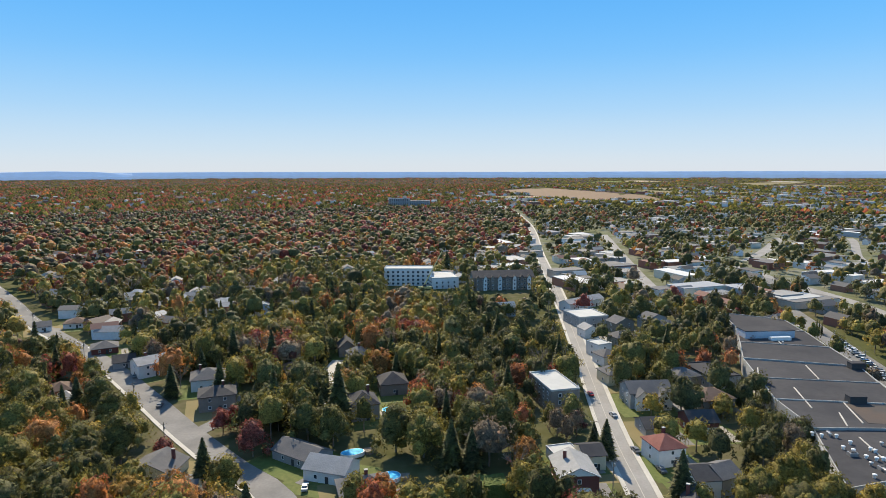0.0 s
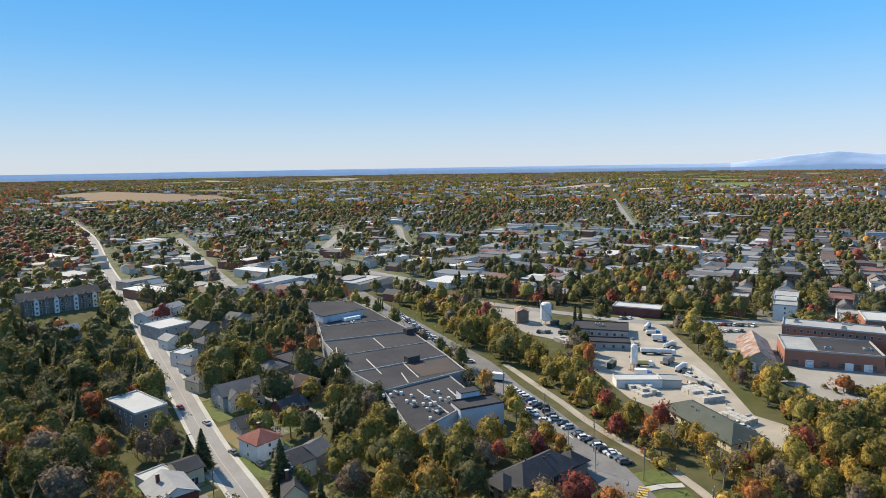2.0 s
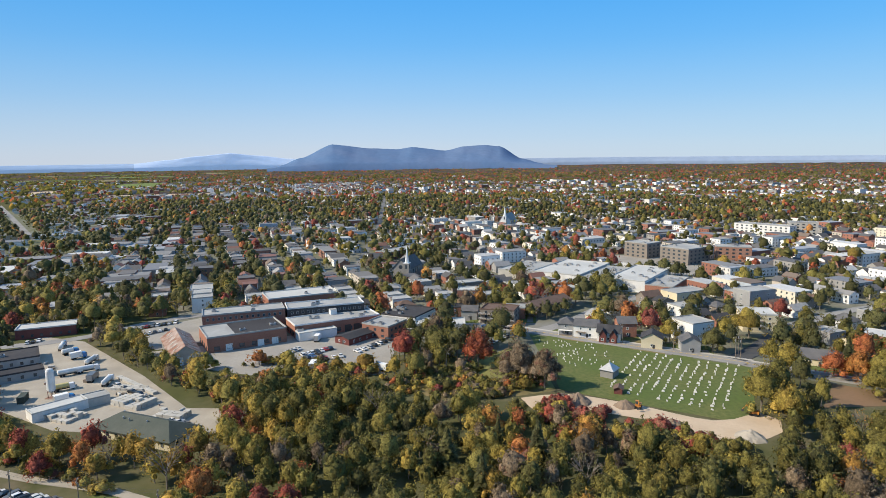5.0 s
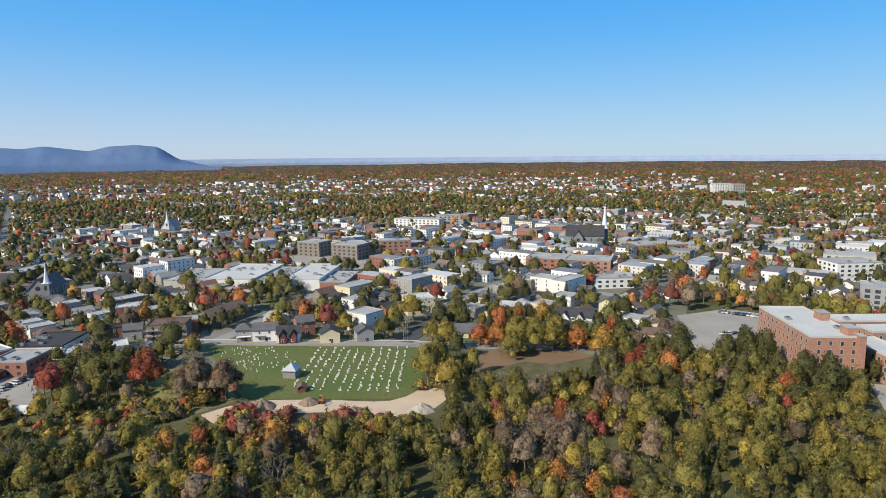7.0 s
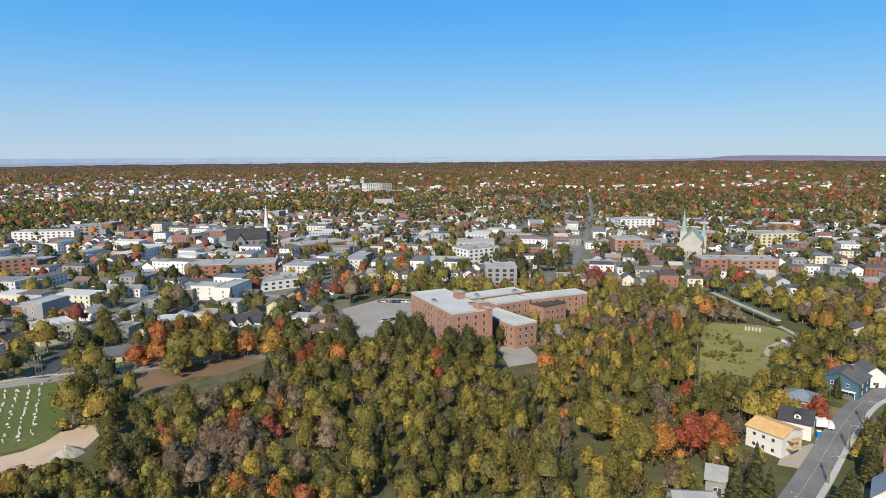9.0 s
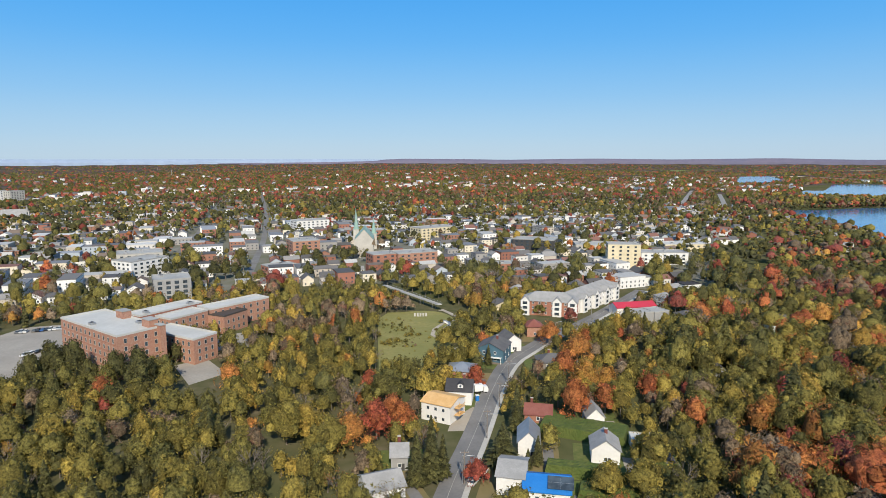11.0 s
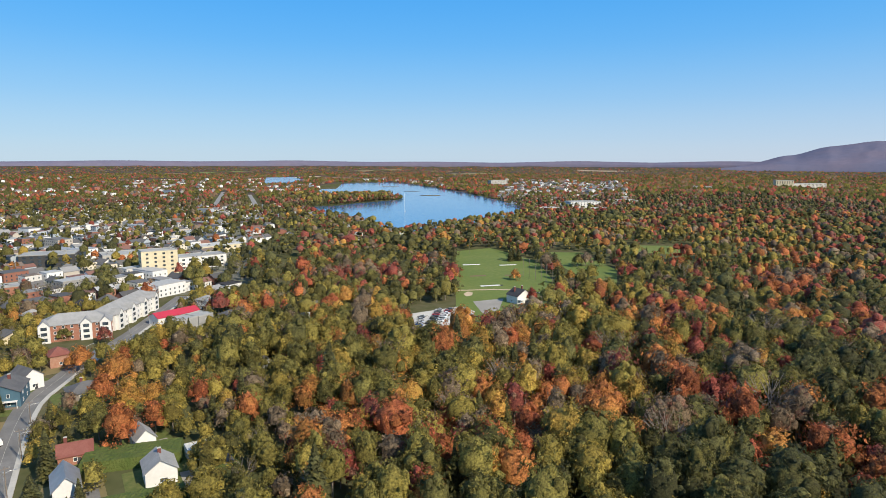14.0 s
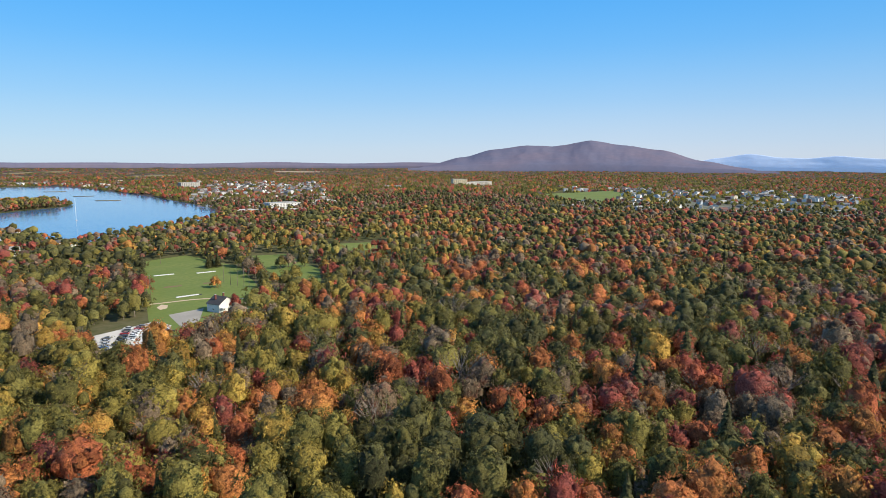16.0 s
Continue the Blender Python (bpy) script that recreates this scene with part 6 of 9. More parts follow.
block((579.2, -138.2), (560.5, -153.5), 20, 4, TAUPE, "five-storey brown apartment block", name="apartment_building")
block((546.8, -160.8), (524.5, -177.5), 30, 4, TAUPE, "long brown apartment block with balconies", name="apartment_building")
block((542.5, -206.3), (534.5, -233.0), 16, 4, BRICK_PINK, "pale brick apartment tower", name="apartment_building")
block((737.8, -299.7), (691.1, -339.5), 16, 4, WHITE, "long white apartment block", name="apartment_building")
block((558.5, 75.8), (619.6, 33.4), 16, 2, BRICK_DARK, "long dark brick school with a flat roof")
block((708.4, -346.5), (698.7, -373.4), 16, 5, CONCRETE, "grey concrete office block")
block((412.4, -278.5), (389.0, -299.3), 26, 3, BRICK, "brick civic hall with arched ground floor")
block((389.0, -299.3), (364.4, -322.8), 24, 3, BRICK_PINK, "pale brick hall with a flat roof")
block((328.8, -277.8), (318.5, -303.2), 14, 2, WHITE, "long white two-storey office with window bands")
block((415.9, -400.0), (401.6, -442.9), 24, 3, BRICK, "square brick school building")
block((264.0, -436.8), (251.2, -467.2), 22, 4, WHITE, "white office building with dark window bands")
block((210.6, -371.1), (191.8, -382.6), 22, 4, GREY, "blue-grey glass office building", size=(2.6, 2.0))
block((295.6, -469.9), (266.8, -487.1), 24, 4, CONCRETE, "pale office block with a flat roof")
block((181.4, -556.9), (159.8, -569.8), 26, 4, BRICK_PINK, "pale brick theatre block")
block((97.3, -504.0), (79.2, -515.0), 18, 3, BRICK, "red brick commercial row")
block((77.6, -510.5), (46.9, -529.1), 20, 3, BRICK_PINK, "long pink brick commercial building")
block((76.6, -668.1), (42.2, -697.3), 22, 4, CREAM, "cream stone public building")
block((125.3, -648.0), (111.4, -656.3), 18, 4, BRICK, "tall red brick block")
block((233.8, -735.5), (201.2, -760.9), 22, 4, WHITE, "white apartment building on the rise", name="apartment_building")
block((-18.9, -613.6), (-57.9, -603.2), 24, 3, TRIM, "dark glazed office block", size=(2.8, 2.0))
block((-77.7, -598.0), (-107.2, -597.8), 26, 2, CONCRETE, "low pale hospital wing")
block((-92.7, -515.3), (-118.6, -514.2), 14, 6, CREAM, "tall cream hospital block", size=(1.8, 1.5))
block((-123.1, -531.2), (-161.9, -533.7), 18, 3, WHITE, "white three-storey hospital wing")
block((-162.2, -607.2), (-204.2, -613.1), 22, 2, CREAM, "long cream shop building", roof_mat=WHITE_ROOF)
block((6.2, -484.9), (-16.6, -488.2), 14, 2, BRICK, "low red brick row by the valley")
block((169.6, -460.1), (152.8, -475.9), 14, 2, BRICK, "brick chapel hall among trees")
block((948.2, -1118.4), (933.4, -1149.4), 20, 8, WHITE, "far white tower block", name="apartment_building")
block((902.4, -1119.2), (894.3, -1146.0), 20, 8, CONCRETE, "far concrete tower block", name="apartment_building")
block((-130.8, 1523.2), (-81.7, 1521.0), 22, 7, GREY, "far grey apartment tower above the woods", name="apartment_building")
block((-81.7, 1521.0), (-32.8, 1518.7), 22, 5, GREY, "far grey apartment slab above the woods", name="apartment_building")
block((-1335.6, -1575.3), (-1393.3, -1561.4), 22, 6, CONCRETE, "far apartment block beyond the lake", name="apartment_building")
block((-1669.7, -828.6), (-1697.1, -796.7), 30, 7, CREAM, "large cream institution on the wooded rise")
block((-1697.1, -796.7), (-1828.2, -773.4), 26, 5, CONCRETE, "long pale institution on the wooded rise")
block((-1388.3, -882.9), (-1416.8, -849.0), 20, 2, WHITE, "low white building on the wooded rise")
block((-849.5, -781.8), (-902.3, -757.2), 30, 4, WHITE, "white hotel by the lake")
block((-806.7, -716.8), (-854.0, -693.7), 26, 2, BRICK, "red-fronted shops by the lake", roof_mat=WHITE_ROOF)
block((-760.6, -777.1), (-800.7, -763.3), 26, 2, CREAM, "cream flat-roofed building by the lake", roof_mat=WHITE_ROOF)
block((-982.6, -798.1), (-1039.9, -777.7), 26, 2, WHITE, "shopping building with a red front by the lake", roof_mat=WHITE_ROOF)


# ---------------------------------------------------------------- vehicles
def car_paint(name, c):
    return surface(name, c, tuple(v * 0.92 for v in c), 0.5, 4, 0.3, spec=0.5)


CAR_PAINTS = [("white", car_paint("car_white", (0.72, 0.72, 0.72))), ("black", car_paint("car_black", (0.02, 0.02, 0.022))), ("silver", car_paint("car_silver", (0.42, 0.43, 0.44))),
              ("grey", car_paint("car_grey", (0.13, 0.135, 0.14))), ("red", car_paint("car_red", (0.33, 0.02, 0.025))), ("blue", car_paint("car_blue", (0.03, 0.10, 0.28))), ("white", car_paint("car_pearl", (0.62, 0.62, 0.60)))]
MADE = {}
WHEEL = Solid().tube((0, -0.11, 0.33), (0, 0.11, 0.33), 0.33, 0.33, RUBBER, 10).mesh("wheel")


def profile(solid, pts, half, mat, taper=0.0):
    """A side outline (x, z) drawn across the width, the top drawn in."""
    zmax, zmin = max(p[1] for p in pts), min(p[1] for p in pts)
    n = len(pts)
    v = []
    for s in (-1, 1):
        v += [(x, s * (half - taper * (z - zmin) / max(zmax - zmin, 1e-6)), z) for x, z in pts]
    solid.add(v, [tuple(range(n)), tuple(range(2 * n - 1, n - 1, -1))] + [(i, n + i, n + (i + 1) % n, (i + 1) % n) for i in range(n)], mat)
    return solid


def car(x, y, yaw, paint, tall=0, z=0.1):
    word, mat = CAR_PAINTS[paint]
    m = pose(x, y, z, 0, 0, yaw)
    if (paint, tall) in MADE:
        return copy_thing(MADE[paint, tall], m)
    ob = thing("car", f"{word} {'sport utility car' if tall else 'saloon car'} parked", "car", x, y, z, yaw, "parked cars")
    h = 1.68 if tall else 1.45
    body = profile(Solid(), [(-2.25, 0.35), (2.2, 0.32), (2.28, 0.62), (2.1, 0.84), (1.0, 0.98), (-1.9, 1.02), (-2.25, 0.9)], 0.9, mat, 0.05)
    part("body", body, ob)
    tail = -2.05 if tall else -1.65
    part("glass", profile(Solid(), [(tail, 1.0), (1.05, 0.97), (0.35, h - 0.06), (-1.75 if tall else -1.1, h - 0.06)], 0.84, GLASS, 0.16), ob)
    part("roof", profile(Solid(), [(-1.8 if tall else -1.15, h - 0.06), (0.38, h - 0.06), (0.2, h), (-1.65 if tall else -0.95, h)], 0.69, mat, 0.06), ob)
    for wx in (-1.38, 1.42):
        for wy in (-0.8, 0.8):
            part("wheel", WHEEL, ob, at=pose(wx, wy, 0))
    MADE[paint, tall] = ob
    return ob


def truck(label, x, y, yaw, cab_mat, box_mat, length=7.0, tank=False, z=0.1):
    ob = thing("truck", label, "truck", x, y, z, yaw)
    part("chassis", Solid().box(-length / 2, -0.5, 0.6, length / 2, 0.5, 0.9, TRIM), ob)
    cab = part("cab", profile(Solid(), [(length / 2 - 1.9, 0.5), (length / 2, 0.5), (length / 2 + 0.05, 1.5), (length / 2 - 0.35, 2.6), (length / 2 - 1.9, 2.6)], 1.15, cab_mat, 0.06), ob)
    part("windscreen", Solid().box(length / 2 - 0.25, -0.95, 1.55, length / 2 + 0.02, 0.95, 2.3, GLASS), cab)
    if tank:
        s = Solid().tube((-length / 2, 0, 2.0), (length / 2 - 2.3, 0, 2.0), 1.05, 1.05, box_mat, 16)
        s.tube((-length / 2 - 0.3, 0, 2.0), (-length / 2, 0, 2.0), 0.6, 1.05, box_mat, 16).tube((length / 2 - 2.3, 0, 2.0), (length / 2 - 2.0, 0, 2.0), 1.05, 0.6, box_mat, 16)
        part("tank", s, ob)
    else:
        part("box_body", Solid().box(-length / 2, -1.2, 0.95, length / 2 - 2.1, 1.2, 3.4, box_mat).box(-length / 2 - 0.04, -1.1, 1.1, -length / 2, 1.1, 3.3, STEEL), ob)
    for wx in (-length / 2 + 0.9, -length / 2 + 2.0, length / 2 - 1.0):
        for wy in (-0.95, 0.95):
            part("wheel", WHEEL, ob, at=pose(wx, wy, 0) @ Matrix.Diagonal((1.5, 1.6, 1.5, 1)))
    return ob


CR = random.Random(77)


def car_row(p0, p1, n, turn, gaps=0.08, z=0.1):
    """n cars evenly from p0 to p1, each turned by turn degrees from the row's direction."""
    (x0, y0), (x1, y1) = p0, p1
    yaw = math.degrees(math.atan2(y1 - y0, x1 - x0)) + turn
    for i in range(n):
        if CR.random() < gaps:
            continue
        u = i / max(n - 1, 1)
        car(x0 + (x1 - x0) * u + CR.uniform(-0.25, 0.25), y0 + (y1 - y0) * u + CR.uniform(-0.25, 0.25), yaw + CR.uniform(-3, 3) + CR.choice((0, 0, 180)), CR.choice((0, 0, 0, 1, 1, 1, 2, 2, 3, 3, 3, 4, 5, 6, 6)), CR.choice((0, 1)), z)


car_row((208.7, 325.5), (186.6, 248.7), 26, 70, z=0.16)
car_row((184.6, 239.8), (176.6, 208.6), 8, 70, 0.3, z=0.16)
car_row((170.0, 179.6), (164.7, 159.9), 8, 70, 0, z=0.16)
car_row((164.7, 157.2), (160.6, 147.3), 4, 70, 0, z=0.16)
car_row((158.8, 142.3), (152.3, 111.5), 14, 70, 0.03, z=0.16)
car_row((162.5, 170.9), (157.9, 155.6), 3, 10, 0, z=0.16)
car(*(158.9, 157.9), -50, 0, 1, 0.16)
car(*(156.4, 148.6), -60, 0, 0, 0.16)
car_row((282.5, 88.1), (290.3, 84.1), 4, 80)
car_row((277.0, 82.9), (291.1, 68.6), 9, 80)
car_row((276.4, 76.0), (281.8, 72.1), 3, 80)
car_row((273.6, 70.0), (279.3, 61.1), 4, 80)
car_row((286.8, 54.5), (305.7, 42.4), 7, 80, 0)
car_row((262.3, 72.0), (265.0, 64.0), 3, 10, 0)
car_row((322.4, 187.7), (339.1, 167.4), 10, 60, 0.2)
car_row((313.0, 174.7), (324.2, 165.7), 6, 60, 0.2)
car_row((298.9, 224.5), (303.2, 221.5), 3, 60, 0)
car_row((287.7, 18.9), (279.4, 10.6), 4, 60, 0)
car_row((292.5, -1.0), (312.2, -16.6), 9, 60, 0.1)
car_row((243.4, -297.5), (223.8, -307.8), 13, 80, 0.1)
car_row((211.7, -262.2), (209.9, -267.4), 3, 10, 0)
car_row((-178.6, -268.8), (-196.9, -291.8), 6, 80, 0)
car_row((-196.1, -280.3), (-214.6, -299.5), 6, 80, 0)
car_row((-200.4, -279.1), (-220.0, -296.8), 7, 80, 0)
car_row((-227.9, -295.9), (-221.1, -275.8), 7, 80, 0)
car(*(-192.8, -278.9), 20, 1, 1)
for px in ((62.3, 223.1), (-109.1, 233.8), (-135.3, 268.7), (-39.5, 170.1), (65.2, 180.1), (61.6, 193.5), (59.0, 244.8)):
    car(px[0], px[1], 95 + CR.uniform(-10, 10), CR.choice((4, 0, 2, 3)), 0, 0.16)
car_row((331.3, -6.1), (326.3, -25.0), 5, 0, 0.2, 0.16)
car_row((-43.7, -315.8), (-56.2, -340.8), 4, 0, 0, 0.16)
car_row((4.4, -164.7), (2.2, -170.1), 2, 0, 0)
truck("white camper van parked on a drive", *(4.2, -233.0), 200, CAR_PAINTS[0][1], PAINT_WHITE, 5.5)
# the works yard
BLUE_CAB = car_paint("truck_blue", (0.03, 0.18, 0.45))
TANK_WHITE = surface("tank_white", (0.72, 0.72, 0.70), (0.6, 0.59, 0.56), 0.4, 2, 0.45)
TANK_YELLOW = surface("tank_yellow", (0.62, 0.52, 0.22), (0.55, 0.46, 0.2), 0.4, 2, 0.5)
for t3, cab, tank, is_tank, ln, yaw, word in (((291.5, 201.4), BLUE_CAB, TANK_WHITE, True, 11, 25, "blue truck with a white tank"), ((282.4, 191.5), BLUE_CAB, TANK_WHITE, True, 7, -40, "blue mixer truck"),
        ((275.8, 183.5), BLUE_CAB, PAINT_WHITE, False, 7, -40, "blue and white lorry"), ((269.6, 173.2), CAR_PAINTS[0][1], TANK_WHITE, True, 9, 5, "white tank lorry"),
        ((253.2, 172.7), CAR_PAINTS[0][1], TANK_WHITE, True, 9, -48, "white tank trailer"), ((257.6, 167.6), CAR_PAINTS[0][1], TANK_WHITE, True, 9, -48, "white tank trailer"),
        ((247.1, 159.0), CAR_PAINTS[3][1], CAR_PAINTS[3][1], False, 8, 12, "dark flat lorry"), ((243.2, 150.3), CAR_PAINTS[0][1], TANK_WHITE, True, 9, 12, "cream tank lorry"),
        ((235.3, 163.9), CAR_PAINTS[0][1], TANK_YELLOW, True, 8, -50, "yellow tank lorry"), ((223.2, 155.6), BLUE_CAB, PAINT_WHITE, False, 7, -40, "blue lorry with a white body"),
        ((260.7, 40.2), CAR_PAINTS[0][1], PAINT_WHITE, False, 8, 60, "white box trailer"), ((263.3, 69.8), CAR_PAINTS[0][1], PAINT_WHITE, False, 8, 0, "white box truck in the yard"),
        ((305.7, 78.3), CAR_PAINTS[0][1], PAINT_WHITE, False, 7, 0, "white delivery truck"), ((144.3, 171.7), CAR_PAINTS[0][1], PAINT_WHITE, False, 7, 70, "white truck at the loading block"),
        ((172.2, 192.0), CAR_PAINTS[0][1], PAINT_WHITE, False, 7, 120, "white camper parked by the street")):
    truck(word + " standing in the works yard" if "yard" not in word else word, t3[0], t3[1], yaw, cab, tank, ln, is_tank, 0.1)


def silo(label, p, r, h, mat, legs=True):
    ob = thing("silo", label, "silo", p[0], p[1])
    part("vessel", Solid().lathe(0, 0, [(2.2, r * 0.4), (3.2, r), (h - 1.2, r), (h - 0.3, r * 0.75), (h, r * 0.3)], mat, 18), ob)
    for a in range(4):
        x, y = r * 0.85 * math.cos(a * 1.57 + 0.78), r * 0.85 * math.sin(a * 1.57 + 0.78)
        part("leg", Solid().tube((x, y, -0.2), (x, y, 3.4), 0.14, 0.14, RUST, 8), ob)
    lad = part("ladder", Solid().tube((r + 0.12, -0.25, 0), (r + 0.12, -0.25, h - 0.6), 0.04, 0.04, STEEL, 4).tube((r + 0.12, 0.25, 0), (r + 0.12, 0.25, h - 0.6), 0.04, 0.04, STEEL, 4), ob)
    for k in range(int(h / 1.6)):
        part("rung", Solid().box(r + 0.08, -0.25, 0.5 + k * 1.6, r + 0.16, 0.25, 0.55 + k * 1.6, STEEL), lad)
    part("platform", Solid().box(-1.8, -1.8, -0.1, 1.8, 1.8, 0.3, RUST), ob, "red-brown steel base")
    return ob


silo("tall slim white storage silo on red legs", (227.5, 163.4), 1.5, 11.9, TANK_WHITE)
big = silo("broad white cement silo with a spiral stair", (257.0, 244.0), 3.1, 13.0, TANK_WHITE)
stair = Solid()
for k in range(40):
    a = -0.9 - k * 0.08
    stair.tube((3.0 * math.cos(a), 3.0 * math.sin(a), 3.2 + k * 0.28), (3.8 * math.cos(a), 3.8 * math.sin(a), 3.2 + k * 0.28), 0.12, 0.12, STEEL, 4)
part("spiral_stair", stair, big, "galvanised spiral stair")
building("hopper_shed", "rusty hopper shed beside the silos", "shed", (246.5, 256.2), (251.9, 252.5), 8, 7, TIMBER, "gable_y", RUST, 1.5, front=2)


def pile_of_blocks(label, p0, p1, rows, high, seed):
    """Stacked pale concrete products, course by course."""
    rng = random.Random(seed)
    (x0, y0), (x1, y1) = p0, p1
    L = math.hypot(x1 - x0, y1 - y0)
    ob = thing("concrete_stack", label, "stack", x0, y0, 0.1, math.degrees(math.atan2(y1 - y0, x1 - x0)), "stacked concrete goods")
    n = int(L / 2.4)
    m = Solid().box(0, 0, 0, 2.2, 2.0, 1.0, CONCRETE).mesh("block")
    for i in range(n):
        for j in range(rows):
            for k in range(high if rng.random() > 0.25 else max(1, high - 1)):
                part("block", m, ob, at=pose(i * 2.4 + rng.uniform(-0.08, 0.08), j * 2.3 + rng.uniform(-0.1, 0.1), k * 1.02, 0, 0, rng.uniform(-2, 2)))


pile_of_blocks("long stack of pale concrete blocks", (207.9, 157.4), (202.4, 140.4), 4, 2, 1)
pile_of_blocks("stack of pale concrete blocks", (220.6, 136.0), (214.4, 121.6), 4, 2, 2)
pile_of_blocks("low stack of grey concrete rings and blocks", (235.6, 145.1), (233.9, 129.7), 2, 1, 3)
pile_of_blocks("stack of pale concrete slabs", (207.6, 114.0), (205.4, 101.9), 3, 2, 4)
pile_of_blocks("row of concrete blocks along the fence", (249.0, 150.1), (230.5, 124.5), 1, 1, 5)
pile_of_blocks("stacked white pallets in the yard", (235.5, 217.7), (234.4, 205.9), 3, 2, 6)
building("store_shed", "long white low store with a pale roof", "shed", (203.4, 154.1), (217.6, 142.6), 7, 3.2, WHITE, "flat", WHITE_ROOF, 0.3, front=2)
building("store_shed", "pale green low store", "shed", (217.1, 143.7), (223.1, 137.5), 7, 3.0, CONCRETE, "flat", GREY_ROOF, 0.3, front=2)
for q in ((223.5, 172.1), (211.5, 152.8), (260.0, 239.7), (260.4, 230.1)):
    ob = thing("container", "grey-green steel container in the yard", "container", q[0], q[1], 0.1, 20)
    part("box", Solid().box(-3, -1.2, 0, 3, 1.2, 2.6, GREEN_ROOF), ob)
    ribs = Solid()
    for k in range(14):
        ribs.box(-2.9 + k * 0.43, -1.25, 0.1, -2.75 + k * 0.43, 1.25, 2.5, GREEN_ROOF)
    part("corrugated_side", ribs, ob)
    part("door", Solid().box(3.0, -1.1, 0.1, 3.06, 1.1, 2.5, TRIM), ob)


# clutter of the yard: pallets, pipes, small vehicles, drums
YR = random.Random(4)
for k in range(34):
    a, b = Vector((260.6, 190.9)), Vector((203.0, 103.1))
    q = a.lerp(b, YR.random()) + Vector((YR.uniform(-12, 12), YR.uniform(-10, 10)))
    kind = YR.choice(("pallet_stack", "pipe", "drum", "crate"))
    ob = thing(kind, {"pallet_stack": "stack of grey wooden pallets on gravel", "pipe": "pale concrete pipe lying on gravel", "drum": "rusty steel drum on gravel", "crate": "dark timber crate on gravel"}[kind], kind.replace("_", " "), q.x, q.y, 0.1, YR.uniform(0, 180))
    if kind == "pallet_stack":
        for j in range(5):
            part("pallet", Solid().box(-0.6, -0.5, j * 0.16, 0.6, 0.5, j * 0.16 + 0.13, TIMBER), ob)
    elif kind == "pipe":
        part("barrel", Solid().tube((-1.3, 0, 0.55), (1.3, 0, 0.55), 0.55, 0.55, CONCRETE, 14), ob)
        part("collar", Solid().tube((1.1, 0, 0.55), (1.4, 0, 0.55), 0.64, 0.64, CONCRETE, 14), ob)
    elif kind == "drum":
        part("shell", Solid().lathe(0, 0, [(0, 0.3), (0.3, 0.31), (0.6, 0.31), (0.9, 0.3)], RUST, 12), ob)
        part("lid", Solid().lathe(0, 0, [(0.9, 0.31), (0.93, 0.31)], STEEL, 12), ob)
    else:
        part("case", Solid().box(-0.9, -0.6, 0.1, 0.9, 0.6, 1.1, TIMBER), ob)
        part("runner", Solid().box(-0.9, -0.5, 0, 0.9, 0.5, 0.1, TRIM), ob)
car_row((258.0, 224.1), (270.4, 213.0), 7, 80, 0.2)
car_row((241.5, 234.5), (250.9, 223.8), 6, 80, 0.2)
car_row((240.2, 144.9), (226.0, 124.0), 5, 10, 0.2)
car_row((209.4, 110.0), (201.3, 97.6), 6, 80, 0.1)


# ---------------------------------------------------------------- cemetery
STONES = []
for k, (w, h, d) in enumerate(((0.9, 1.1, 0.3), (0.7, 1.4, 0.3), (1.4, 1.0, 0.35), (0.45, 1.7, 0.4))):
    s = Solid().box(-w / 2 - 0.15, -0.35, -0.1, w / 2 + 0.15, 0.35, 0.25, GRANITE)
    arc = [(-w / 2, 0.25), (w / 2, 0.25), (w / 2, h * 0.8), (w * 0.33, h * 0.95), (0, h), (-w * 0.33, h * 0.95), (-w / 2, h * 0.8)]
    n = len(arc)
    s.add([(x, -d / 2, z) for x, z in arc] + [(x, d / 2, z) for x, z in arc], [tuple(range(n)), tuple(range(2 * n - 1, n - 1, -1))] + [(i, n + i, n + (i + 1) % n, (i + 1) % n) for i in range(n)], GRANITE)
    STONES.append(s.mesh("headstone"))
SR = random.Random(21)
LAWN_EDGE = np.array([(313.5, -31.5), (267.2, -115.8), (217.0, -89.0), (239.8, -39.5)])


def headstone(p, small):
    if not inside(LAWN_EDGE, np.array([p.x]), np.array([p.y]))[0] or (p - Vector((255, -56))).length < 6 or (p - Vector((236, -55))).length < 4:
        return
    q = new("headstone", STONES[SR.choice((0, 0, 1, 3, 0) if small else (0, 0, 0, 1, 2, 2, 2, 3))])
    k = SR.uniform(0.4, 0.62) if small else SR.uniform(0.48, 0.78)
    q.matrix_basis = pose(p.x, p.y, 0.08, SR.uniform(-3, 3), SR.uniform(-3, 3), 62 + SR.uniform(-8, 8)) @ Matrix.Diagonal((k, k, k * SR.uniform(0.85, 1.2), 1))
    tagged(q, "pale granite headstone standing on mown grass", "headstone", "headstones in the cemetery")


ROW = Vector((0.889, -0.458))
for i in range(15):  # straight rows in the newer part
    foot = Vector((238.5, -52.0)).lerp(Vector((211.0, -97.0)), i / 14)
    for j in range(22):
        if SR.random() < 0.2:
            continue
        headstone(foot + ROW * (1.0 + j * 2.8 + SR.uniform(-0.7, 0.7)) + Vector((SR.uniform(-0.4, 0.4), SR.uniform(-0.4, 0.4))), False)
for i in range(95):  # old graves, unevenly set
    headstone(Vector((268, -38)).lerp(Vector((312, -38)), SR.random()) + Vector((SR.uniform(-6, 0), SR.uniform(-24, 8))), True)
c = building("chapel", "small square stone chapel with a silver pyramid roof", "chapel", (254.1, -52.1), (250.9, -56.6), 6, 3.6, STONE, "hip", STEEL, 2.4, (), front=1)
